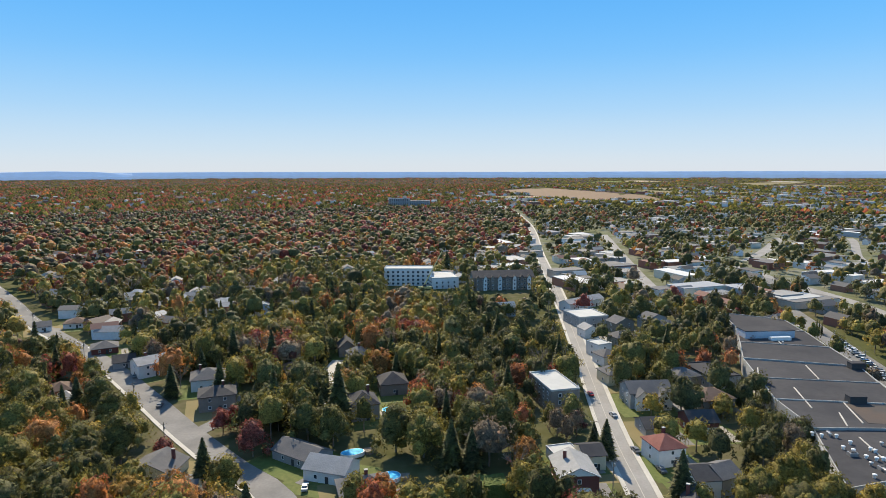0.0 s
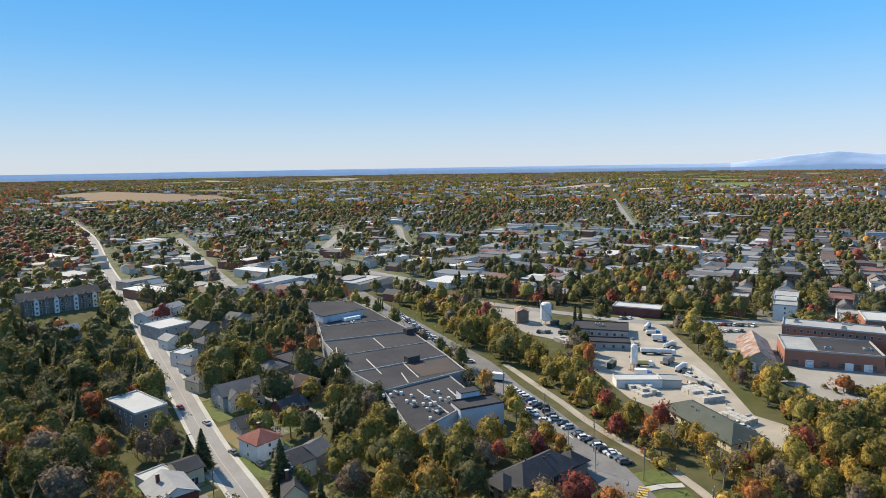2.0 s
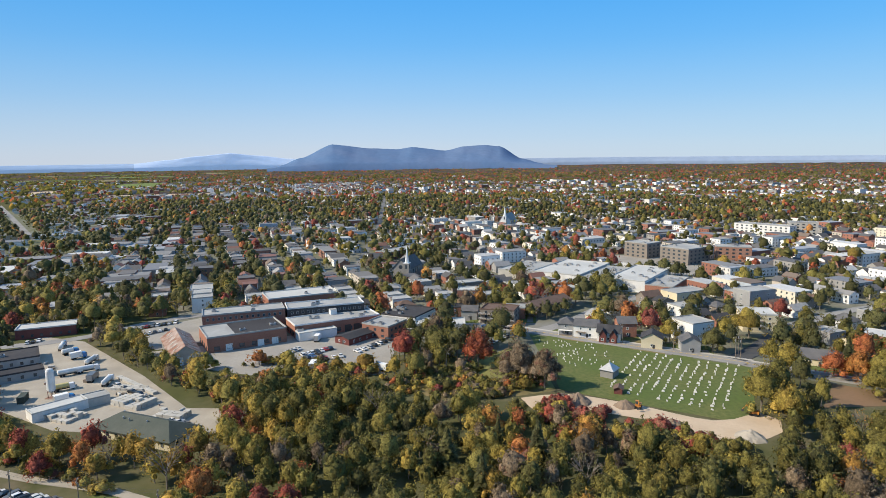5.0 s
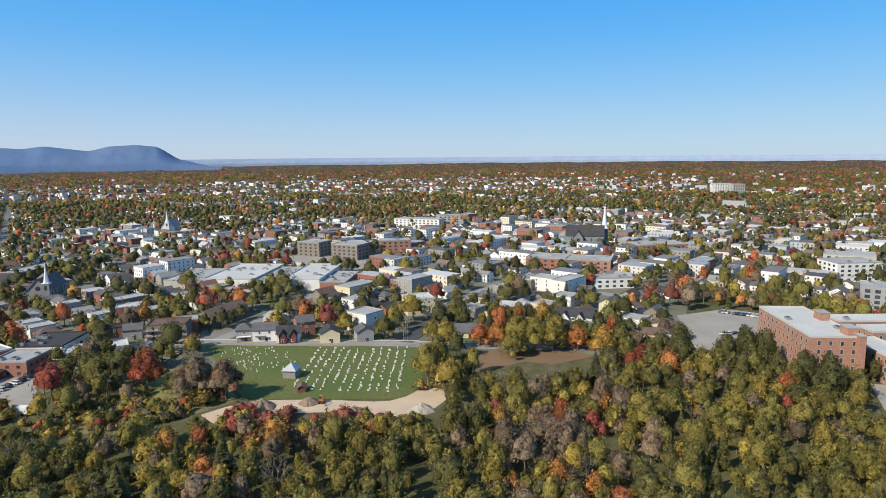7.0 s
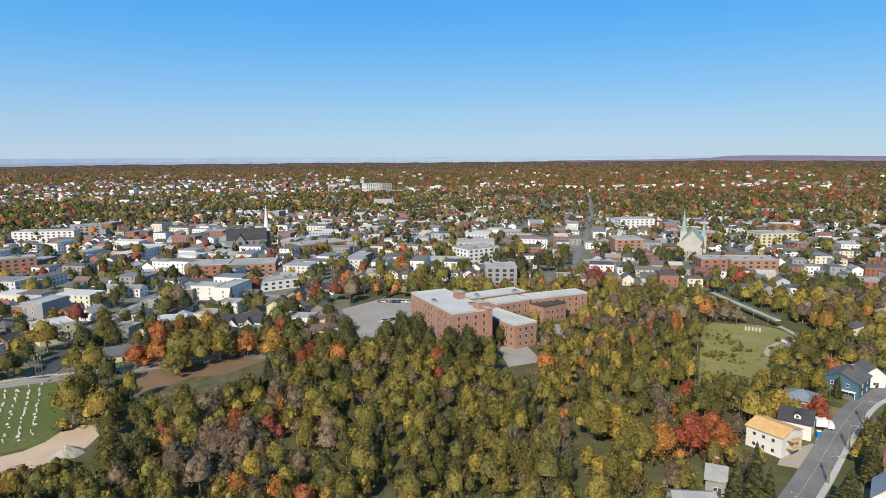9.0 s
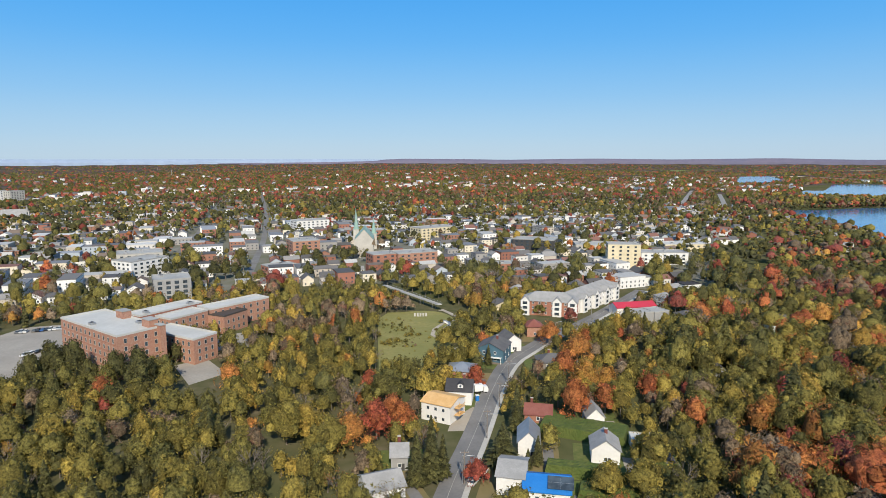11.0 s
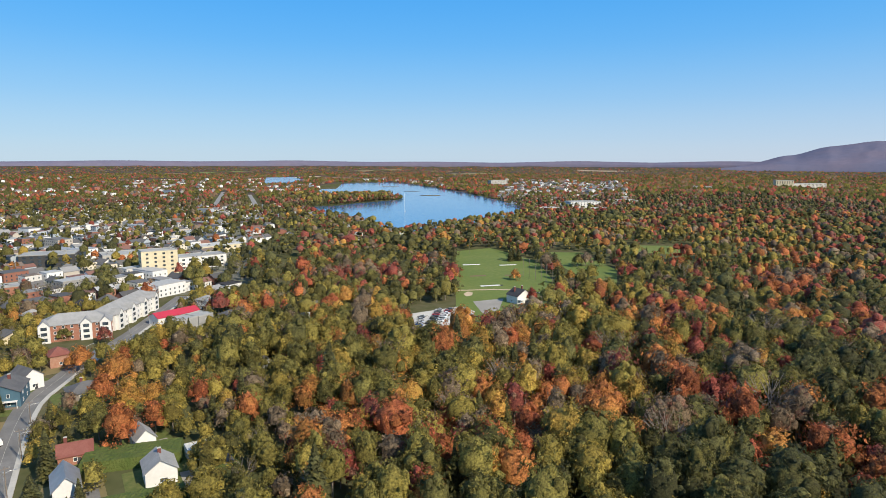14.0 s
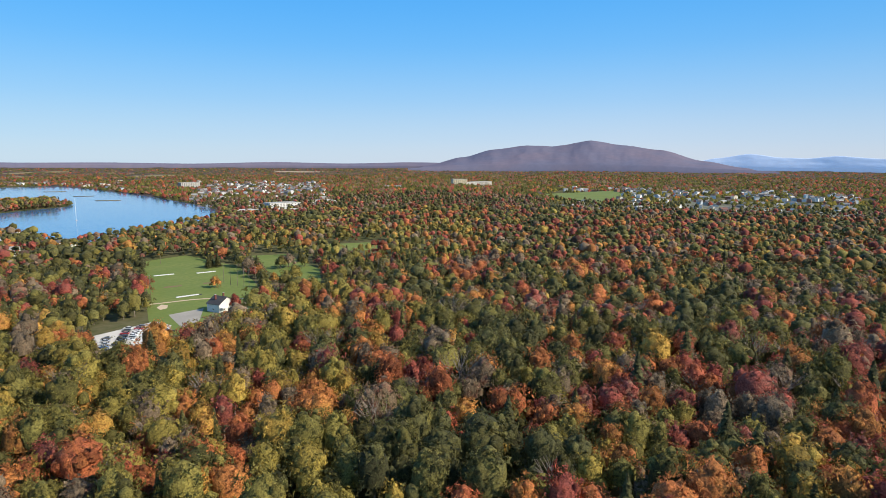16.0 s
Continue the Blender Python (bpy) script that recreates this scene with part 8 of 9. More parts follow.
def conifer(seed, tiers, per, wide=0.2):
    rng = np.random.default_rng(seed)
    p = Proto()
    for i in range(tiers):
        u = i / tiers
        z, r = 0.10 + 0.86 * u, wide * (1 - u) ** 0.85 + 0.012
        n = max(4, int(per * (1 - 0.6 * u)))
        a = rng.uniform(0, 6.28) + np.arange(n) * 2 * np.pi / n + rng.normal(size=n) * 0.12
        rl = r * rng.uniform(0.75, 1.15, n)
        h = 0.86 / tiers
        tip = np.stack([rl * np.cos(a), rl * np.sin(a), np.full(n, z - h * 0.55) + rng.normal(size=n) * h * 0.2], 1)
        sp = r * 0.55 * np.pi / n * 2.2
        l = np.stack([rl * 0.55 * np.cos(a) - np.sin(a) * sp, rl * 0.55 * np.sin(a) + np.cos(a) * sp, np.full(n, z - h * 0.1)], 1)
        rt = np.stack([rl * 0.55 * np.cos(a) + np.sin(a) * sp, rl * 0.55 * np.sin(a) - np.cos(a) * sp, np.full(n, z - h * 0.1)], 1)
        root = np.stack([np.zeros(n), np.zeros(n), np.full(n, z + h * 0.9)], 1)
        p.put(np.stack([root, rt, tip, l], 1).reshape(-1, 3), quads=np.arange(n * 4).reshape(-1, 4))
    v, f = stem((0, 0, -0.02), (0, 0, 0.6), 0.02, 0.006)
    p.put(v, wood=f)
    return p.done()


def tree_mesh(name, protos, which, x, y, z, height, width, turn, hue, inner=None):
    """All the given trees in one mesh."""
    V, Q, T, W, S, U, base = [], [], [], [], [], [], 0
    for k, p in enumerate(protos):
        s = np.nonzero(which == k)[0]
        if not len(s):
            continue
        c, n = np.cos(turn[s])[:, None], np.sin(turn[s])[:, None]
        px, py = p.V[None, :, 0] * width[s, None], p.V[None, :, 1] * width[s, None]
        v = np.stack([px * c - py * n + x[s, None], px * n + py * c + y[s, None], p.V[None, :, 2] * height[s, None] + z[s, None]], 2).reshape(-1, 3)
        off = base + np.arange(len(s))[:, None, None] * len(p.V)
        for out, faces in ((Q, p.Q), (T, p.T), (W, p.W), (S, p.S)):
            if len(faces):
                out.append((off + faces[None]).reshape(-1, faces.shape[1]))
        V.append(v)
        U.append(np.repeat(hue[s], len(p.V)))
        base += len(v)
    V, U = np.concatenate(V), np.concatenate(U)
    Q, W = np.concatenate(Q) if Q else np.zeros((0, 4), int), np.concatenate(W) if W else np.zeros((0, 4), int)
    T, S = (np.concatenate(q) if q else np.zeros((0, 3), int) for q in (T, S))
    m = bpy.data.meshes.new(name)
    loops = np.concatenate([Q.ravel(), W.ravel(), T.ravel(), S.ravel()]).astype(np.int32)
    m.vertices.add(len(V)), m.loops.add(len(loops)), m.polygons.add(len(Q) + len(W) + len(T) + len(S))
    m.vertices.foreach_set("co", V.astype(np.float32).ravel())
    m.loops.foreach_set("vertex_index", loops)
    nq = len(Q) + len(W)
    m.polygons.foreach_set("loop_start", np.concatenate([np.arange(nq) * 4, nq * 4 + np.arange(len(T) + len(S)) * 3]).astype(np.int32))
    m.materials.append(LEAF), m.materials.append(BARK), m.materials.append(inner or INNER)
    m.polygons.foreach_set("material_index", np.concatenate([np.full(len(Q), 2), np.ones(len(W)), np.zeros(len(T)), np.full(len(S), 2)]).astype(np.int32))
    at = m.attributes.new("hue", "FLOAT", "POINT")
    at.data.foreach_set("value", U.astype(np.float32))
    m.update(calc_edges=True)
    return m


NEAR = [broadleaf(s, 265, 5, 0.058, 2, w, lo, 0.7) for s, w, lo in ((1, 0.42, 0.22), (2, 0.36, 0.2), (3, 0.46, 0.25), (4, 0.40, 0.18), (5, 0.34, 0.22), (6, 0.44, 0.2))] + [bare_tree(7)]
SOLO = [broadleaf(s, 1300, 12, 0.036, 4, w, 0.06, 0.84) for s, w in ((61, 0.40), (62, 0.44), (63, 0.37))]  # full crowns of trees in the open
NEAR_CON = [conifer(s, 18, 15, w) for s, w in ((11, 0.2), (12, 0.24), (13, 0.27))]
MID = [broadleaf(s, 74, 2, 0.092, 1, w, 0.22) for s, w in ((21, 0.42), (22, 0.38), (23, 0.46), (24, 0.40))] + [bare_tree(8)]
MID_CON = [conifer(s, 8, 8, 0.2) for s in (31, 32)]
FAR = [broadleaf(s, 9, 1, 0.17, 0, 0.40, 0.2, 1.25) for s in (41, 42, 43, 44)]
DIM = [cap_tree(s, 7) for s in (51, 52, 53)]
DIMMER = [cap_tree(s, 5) for s in (54, 55, 56)]

PALETTES = {  # shares of hue bands: centre, spread, share
    "valley": [(0.11, 0.05, 0.24), (0.20, 0.05, 0.28), (0.29, 0.05, 0.20), (0.40, 0.03, 0.06), (0.56, 0.05, 0.03), (0.70, 0.05, 0.03), (0.87, 0.02, 0.028), (0.985, 0.015, 0.14)],
    "maple": [(0.10, 0.05, 0.17), (0.19, 0.05, 0.25), (0.30, 0.05, 0.16), (0.44, 0.04, 0.05), (0.55, 0.04, 0.08), (0.65, 0.04, 0.09), (0.75, 0.04, 0.07), (0.83, 0.03, 0.035), (0.885, 0.015, 0.03), (0.985, 0.015, 0.10)],
    "strip": [(0.14, 0.04, 0.12), (0.27, 0.05, 0.26), (0.38, 0.04, 0.34), (0.45, 0.03, 0.14), (0.66, 0.03, 0.04), (0.85, 0.03, 0.03), (0.985, 0.015, 0.07)],
    "suburb": [(0.10, 0.05, 0.30), (0.21, 0.05, 0.30), (0.32, 0.05, 0.13), (0.43, 0.03, 0.03), (0.62, 0.05, 0.07), (0.75, 0.04, 0.04), (0.86, 0.02, 0.02), (0.98, 0.02, 0.08)],
    "town": [(0.05, 0.03, 0.40), (0.13, 0.04, 0.34), (0.24, 0.04, 0.09), (0.40, 0.03, 0.03), (0.57, 0.05, 0.02), (0.72, 0.04, 0.03), (0.86, 0.04, 0.04), (0.98, 0.02, 0.05)],
    "sumac": [(0.895, 0.012, 0.75), (0.86, 0.02, 0.25)],
    "meadow": [(0.13, 0.05, 0.5), (0.22, 0.05, 0.4), (0.98, 0.02, 0.1)],
    "dusky": [(0.04, 0.03, 0.36), (0.10, 0.04, 0.22), (0.18, 0.04, 0.05), (0.73, 0.04, 0.035), (0.84, 0.03, 0.05), (0.885, 0.02, 0.10), (0.96, 0.025, 0.22)],
    "hillwood": [(0.06, 0.04, 0.27), (0.15, 0.05, 0.27), (0.25, 0.05, 0.10), (0.59, 0.05, 0.05), (0.72, 0.04, 0.06), (0.83, 0.03, 0.06), (0.885, 0.02, 0.08), (0.97, 0.02, 0.11)],
    "vale": [(0.12, 0.05, 0.18), (0.22, 0.05, 0.30), (0.32, 0.05, 0.26), (0.42, 0.03, 0.08), (0.58, 0.05, 0.03), (0.70, 0.04, 0.02), (0.98, 0.015, 0.12)],
    "ridge": [(0.06, 0.04, 0.31), (0.15, 0.05, 0.20), (0.26, 0.05, 0.06), (0.46, 0.05, 0.025), (0.61, 0.05, 0.07), (0.71, 0.04, 0.09), (0.81, 0.03, 0.09), (0.885, 0.02, 0.08), (0.98, 0.015, 0.11)]}


def hues_of(name, n, rng):
    p = PALETTES[name]
    share = np.array([s for _, _, s in p])
    k = rng.choice(len(p), n, p=share / share.sum())
    c, w = np.array([a for a, _, _ in p])[k], np.array([b for _, b, _ in p])[k]
    return np.clip(c + rng.normal(size=n) * w * 0.7, 0.0, 1.0)


def zone_of(x, y):
    """Share of ground under trees, palette and share of conifers at every place."""
    r, az = np.hypot(x, y), np.degrees(np.arctan2(x, y)) % 360
    dens, pal, con = np.full(len(x), 0.85), np.full(len(x), "maple", dtype="U10"), np.full(len(x), 0.04)

    def setz(mask, d, p, c):
        dens[mask], pal[mask], con[mask] = d, p, c
    setz((az > 300) | (az < 12), 0.95, "suburb", 0.10)
    setz(((az > 300) | (az < 12)) & (r > 600), 0.93, "ridge", 0.05)
    setz(((az > 300) | (az < 12)) & (r > 1150), 0.93, "dusky", 0.05)
    setz((az >= 2) & (az < 62) & (r < 470), 0.62, "town", 0.10)
    setz((az >= 8) & (az < 62) & (r >= 470), 0.58, "town", 0.05)
    setz((az >= 6) & (az < 70) & (r >= 1300), 0.62, "town", 0.02)
    setz((az >= 62) & (az < 192) & (r >= 250), 0.60, "town", 0.05)
    setz((az >= 104) & (az < 168) & (r >= 380) & (r < 800), 0.40, "town", 0.05)
    setz((az >= 62) & (az < 192) & (r >= 900), 0.64, "town", 0.04)
    setz((az >= 62) & (az < 192) & (r >= 1500), 0.7, "dusky", 0.02)
    setz((az >= 160) & (az < 200) & (r >= 1000), 0.6, "town", 0.02)
    setz((az >= 150) & (az < 205) & (r >= 1250), 0.85, "dusky", 0.02)
    setz((az >= 40) & (az < 205) & (r < 262), 0.95, "valley", 0.04)
    setz((az >= 140) & (az < 152) & (r < 430), 0.95, "valley", 0.05)
    setz((az >= 152) & (az < 196) & (r < 430), 0.95, "vale", 0.05)
    setz((az >= 196) & (az < 238) & (r >= 420), 0.92, "hillwood", 0.07)
    setz((az >= 185) & (az < 203) & (r >= 430) & (r < 1300), 0.5, "town", 0.06)
    setz((az >= 216) & (az < 233) & (r >= 1150) & (r < 2500), 0.5, "town", 0.04)
    setz((az >= 203) & (az < 234) & (r < 330), 0.64, "maple", 0.04)
    setz((az >= 238) & (az < 300), 0.96, "ridge", 0.05)
    setz((az >= 234) & (az < 238) & (r < 420), 0.9, "ridge", 0.05)
    setz((az >= 234) & (az < 300) & (r < 330), 0.64, "ridge", 0.05)
    setz((az >= 192) & (az < 300) & (r >= 1100), 0.85, "dusky", 0.04)
    setz((az >= 252) & (az < 277) & (r >= 1200) & (r < 1900), 0.3, "town", 0.02)
    for poly, d, p, c in TREE_ZONES:
        s = inside(poly, x, y)
        setz(s, d, p, c)
    return dens, pal, con


TREE_ZONES = [(np.array(p, float), d, n, c) for p, d, n, c in (
    ([(-107.1, 385.2), (-78.9, 384.9), (-12.0, 290.8), (-8.9, 211.8), (-29.0, 165.1), (-76.0, 165.3), (-179.4, 246.6), (-239.8, 333.5), (-277.4, 420.5), (-168.7, 344.7)], 0.74, "suburb", 0.12),
    ([(223.0, 365.7), (237.9, 275.8), (231.4, 203.3), (207.7, 164.7), (192.4, 126.4), (186.9, 78.1), (165.9, 62.2), (142.7, 72.9), (160.7, 119.2), (177.6, 180.1), (205.1, 291.3)], 0.98, "strip", 0.02),
    ([(308.9, 201.2), (314.3, 188.8), (254.9, 111.9), (245.6, 77.0), (249.4, 36.6), (183.7, 50.1), (189.0, 78.9), (239.4, 127.0)], 0.95, "strip", 0.0),
    ([(376.5, 451.9), (541.5, 421.9), (457.9, 181.1), (405.2, 139.5), (321.2, 209.1), (320.1, 251.3), (286.4, 330.3)], 0.95, "town", 0.06),
    ([(-532.5, -526.5), (-822.4, -354.3), (-507.7, -217.6), (-391.2, -248.1), (-387.5, -383.8)], 0.8, "maple", 0.2),
)]
SEEN0, SEEN1 = -42, 284  # the sweep of the land that has woods on it, degrees


def scatter(rng, r0, r1, spacing):
    g = int(2 * r1 / spacing)
    gx, gy = np.meshgrid((np.arange(g) + 0.5) * spacing - r1, (np.arange(g) + 0.5) * spacing - r1)
    x, y = gx.ravel() + rng.uniform(-0.42, 0.42, gx.size) * spacing, gy.ravel() + rng.uniform(-0.42, 0.42, gx.size) * spacing
    r, az = np.hypot(x, y), (np.degrees(np.arctan2(x, y)) - SEEN0) % 360 + SEEN0
    keep = (r >= r0) & (r < r1) & (az < SEEN1)
    return x[keep], y[keep]


def plant(name, label, protos, cons, r0, r1, spacing, seed, tall, squat=1.0, singles=0, inner=None):
    rng = np.random.default_rng(seed)
    x, y = scatter(rng, r0, r1, spacing)
    dens, pal, con = zone_of(x, y)
    clump = np.array([noise.noise(Vector((a * 0.02, b * 0.02, 3.0))) for a, b in zip(x.tolist(), y.tolist())])
    grove = np.array([noise.noise(Vector(((a * 0.94 + b * 0.34) * 0.0034, (b * 0.94 - a * 0.34) * 0.0105, 8.0))) for a, b in zip(x.tolist(), y.tolist())])
    loose = (dens < 0.8) & (pal != 'ridge') & (pal != 'maple') & (np.hypot(x, y) > 470)
    keep = (rng.uniform(size=len(x)) < dens * (1 + np.where(loose, 0.7, 0.05) * clump + np.where(loose, 2.0, 0.0) * grove)) & ~blocked(x, y, 2.0)
    x, y, pal, con = x[keep], y[keep], pal[keep], con[keep]
    n = len(x)
    hue = np.zeros(n)
    for p in PALETTES:
        s = pal == p
        lot = np.sort(hues_of(p, int(s.sum()), rng))
        stand = np.array([noise.noise(Vector((a * 0.016, b * 0.016, 21.0))) for a, b in zip(x[s].tolist(), y[s].tolist())]) * 0.9 + rng.normal(size=len(lot)) * (0.18 if inner else 0.42)
        hue[s] = lot[np.argsort(np.argsort(stand))]  # trees of a stand turn alike
    pine = (rng.uniform(size=n) < con) if cons else np.zeros(n, bool)
    hue[pine] = rng.uniform(0.0, 0.09, int(pine.sum()))
    which = rng.integers(0, len(protos), n)
    if singles or cons:
        which = np.where(rng.uniform(size=n) < 0.05, len(protos) - 1, rng.integers(0, len(protos) - 1, n))  # few bare ones
    if cons:
        which[pine] = len(protos) + rng.integers(0, len(cons), int(pine.sum()))
    h = tall * np.clip(np.exp(rng.normal(size=n) * 0.2), 0.6, 1.45) * np.where(pine, 1.15, 1.0) * np.select([pal == 'suburb', pal == 'ridge', pal == 'maple', (pal == 'valley') | (pal == 'vale'), pal == 'town'], [1.3, 1.42, 1.36, 0.86, 1.1] if singles else [1.25, 1.12, 1.12, 0.9, 1.08], 1.0)
    w = h * rng.uniform(0.68, 0.98, n) * np.where(pine, 1.2, squat) * np.where(((pal == 'ridge') | (pal == 'hillwood')) & (spacing > 8), 1.16, 1.0)
    z = land_height(x, y) - 0.2
    near = np.argsort(np.hypot(x, y))[:singles]
    for k in near:
        single_tree(float(x[k]), float(y[k]), float(h[k]), float(w[k]), float(hue[k]), int(which[k]), bool(pine[k]))
    rest = np.ones(n, bool)
    rest[near] = False
    sel = lambda q: q[rest]
    m = tree_mesh(name, protos + list(cons), sel(which), sel(x), sel(y), sel(z), sel(h), sel(w), rng.uniform(0, 6.28, n)[rest], sel(hue), inner)
    tagged(new(name, m), label, "woods", kind="stuff")


TREE_PARTS = {}
HUE_WORDS = [(0.09, "dark green"), (0.2, "green"), (0.33, "olive green"), (0.44, "yellow-green"), (0.54, "yellow"), (0.63, "golden orange"), (0.72, "orange"), (0.81, "red-orange"), (0.89, "red"), (0.915, "wine-red"), (1.1, "brown")]
TREE_SEED = random.Random(9)


def single_tree(x, y, h, w, hue, which, pine):
    """A tree that stands as a thing of its own, with trunk and crown."""
    word = next(b for a, b in HUE_WORDS if hue < a)
    key = (which, word)
    if key not in TREE_PARTS:
        p = (NEAR + NEAR_CON + SOLO)[which]
        one = lambda v: np.array([v], float)
        full = tree_mesh("tree", [p], np.array([0]), one(0), one(0), one(0), one(1), one(1), one(0), one(hue))
        leaf, wood = full, full.copy()
        for m, drop in ((leaf, (1,)), (wood, (0, 2))):
            bm = bmesh.new()
            bm.from_mesh(m)
            bmesh.ops.delete(bm, geom=[f for f in bm.faces if f.material_index in drop], context="FACES")
            bm.to_mesh(m)
            bm.free()
        TREE_PARTS[key] = (leaf, wood)
    kind = "pine tree" if pine else "tree"
    ob = thing("conifer" if pine else "tree", f"tall {word} conifer in the autumn wood" if pine else f"broadleaf tree with {word} autumn leaves", kind, x, y, -0.1, TREE_SEED.uniform(0, 360), "conifers of the wood" if pine else f"{word} trees of the wood")
    grow = Matrix.Diagonal((w, w, h, 1))
    part("crown", TREE_PARTS[key][0], ob, at=grow)
    part("trunk", TREE_PARTS[key][1], ob, at=grow)


def undergrowth(label, poly, n, tall, palette, seed):
    """Low bushes and saplings over a stretch of rough ground."""
    rng = np.random.default_rng(seed)
    p = np.array(poly, float)
    lo, hi = p.min(0), p.max(0)
    q = rng.uniform(lo, hi, (n * 5, 2))
    q = q[inside(p, q[:, 0], q[:, 1])][:n]
    k = len(q)
    clump = np.array([noise.noise(Vector((a * 0.06, b * 0.06, seed))) for a, b in q.tolist()])
    q = q[clump > -0.12]
    k = len(q)
    h = tall * np.exp(rng.normal(size=k) * 0.35)
    m = tree_mesh("undergrowth", MID[:-1], rng.integers(0, len(MID) - 1, k), q[:, 0], q[:, 1], np.full(k, -0.25), h, h * rng.uniform(1.1, 1.7, k), rng.uniform(0, 6.28, k), hues_of(palette, k, rng))
    tagged(new("undergrowth", m), label, "bushes", kind="stuff")


def make_canopy():
    """The closed far woods as one rolling leafy roof."""
    na, nr = 520, 80
    az = np.radians(np.linspace(SEEN0, SEEN1, na + 1))
    rr = np.geomspace(1600, 4860, nr + 1)
    A, Rr = np.meshgrid(az, rr)
    x, y = (Rr * np.sin(A)).ravel(), (Rr * np.cos(A)).ravel()
    rng = np.random.default_rng(8)
    dens = zone_of(x, y)[0]
    lump = np.array([noise.noise(Vector((a * 0.004, b * 0.004, 1.0))) for a, b in zip(x.tolist(), y.tolist())])
    azd = np.degrees(np.arctan2(x, y)) % 360
    plain = (azd > 6) & (azd < 72)
    wood = np.where(plain, lump > 0.0, lump > -0.42) & ((dens > 0.66) | plain) & ~blocked(x, y, 4.0)
    z = land_height(x, y) + np.where(wood, 2.5 + 3.0 * rng.uniform(-1, 1, len(x)), -3.0)
    v = np.stack([x, y, z], 1)
    i = (np.arange(nr)[:, None] * (na + 1) + np.arange(na)[None]).ravel()
    f = np.stack([i, i + na + 1, i + na + 2, i + 1], 1)
    keep = wood[f].any(1)
    f = f[keep]
    m = bpy.data.meshes.new("far_canopy")
    m.vertices.add(len(v)), m.loops.add(f.size), m.polygons.add(len(f))
    m.vertices.foreach_set("co", v.astype(np.float32).ravel())
    m.loops.foreach_set("vertex_index", f.astype(np.int32).ravel())
    m.polygons.foreach_set("loop_start", (np.arange(len(f)) * 4).astype(np.int32))
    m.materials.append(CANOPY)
    m.update(calc_edges=True)
    tagged(new("far_canopy", m), "closed far woods in reddish autumn colours, greyed with painted haze", "woods", kind="stuff")


def peninsula():
    """Trees on the tongue of land in the lake and along its shore."""
    rng = np.random.default_rng(31)
    a, b, c, d = (np.array(q, float) for q in ((-500.0, -1120.0), (-722.0, -1190.0), (-770.0, -1262.0), (-570.0, -1370.0)))
    u, v = rng.uniform(0, 1, 420), rng.uniform(0, 1, 420)
    p = (a * (1 - u)[:, None] + b * u[:, None]) * (1 - v)[:, None] + (d * (1 - u)[:, None] + c * u[:, None]) * v[:, None]
    n = len(p)
    h = 14 * rng.uniform(0.7, 1.25, n)
    m = tree_mesh("peninsula_trees", FAR, rng.integers(0, len(FAR), n), p[:, 0], p[:, 1], np.zeros(n), h, h * 1.1, rng.uniform(0, 6.28, n), hues_of("suburb", n, rng))
    tagged(new("peninsula_trees", m), "trees on a tongue of land in the lake", "woods", kind="stuff")


peninsula()


# ---------------------------------------------------------------- trees that stand out
def feature(p, h, w, hue, conifer_kind=None):
    k = len(FEATURES)
    FEATURES.append(p)
    keep_clear(p[0], p[1], 1, 0, w * 0.36, w * 0.36)
    which = len(NEAR) + conifer_kind if conifer_kind is not None else len(NEAR) + len(NEAR_CON) + k % len(SOLO)
    single_tree(p[0], p[1], h, w, hue, which, conifer_kind is not None)


FEATURES = []
SHRUBS = random.Random(77)
# round the cemetery
feature((266.6, -2.0), 17, 17, 0.79)
feature((247.2, -18.1), 18, 19, 0.985)
feature((240.7, -27.9), 17, 18, 0.96)
feature((218.5, -101.5), 18, 17, 0.27)
feature((207.9, -105.9), 15, 15, 0.42)
feature((226.0, -110.0), 18, 16, 0.13)
for q, hue, h in (((304.5, -95.5), 0.36, 12), ((287.3, -109.9), 0.08, 13), ((270.0, -128.0), 0.3, 12), ((255.8, -128.7), 0.36, 15), ((254.4, -146.2), 0.74, 12), ((248.2, -151.9), 0.62, 14), ((241.5, -158.6), 0.22, 17), ((236.2, -164.6), 0.26, 17),
                  ((231.0, -171.0), 0.2, 16), ((236.9, -178.0), 0.45, 13), ((227.0, -182.7), 0.64, 12), ((220.1, -203.0), 0.16, 13), ((225.5, -222.3), 0.12, 11), ((232.0, -150.0), 0.3, 13)):
    feature(q, h, h * 1.05, hue)
feature((208.3, -181.6), 17, 17, 0.52)
for q, h in (((187.3, -204.5), 19), ((182.0, -199.0), 17), ((173.7, -229.4), 19), ((168.4, -233.6), 18), ((178.0, -222.0), 16), ((134.5, -224.0), 19), ((148.8, -230.2), 15), ((157.0, -226.0), 13)):
    feature(q, h, h * 0.8, 0.05)
feature((140.0, -229.0), 16, 15, 0.03, 2)
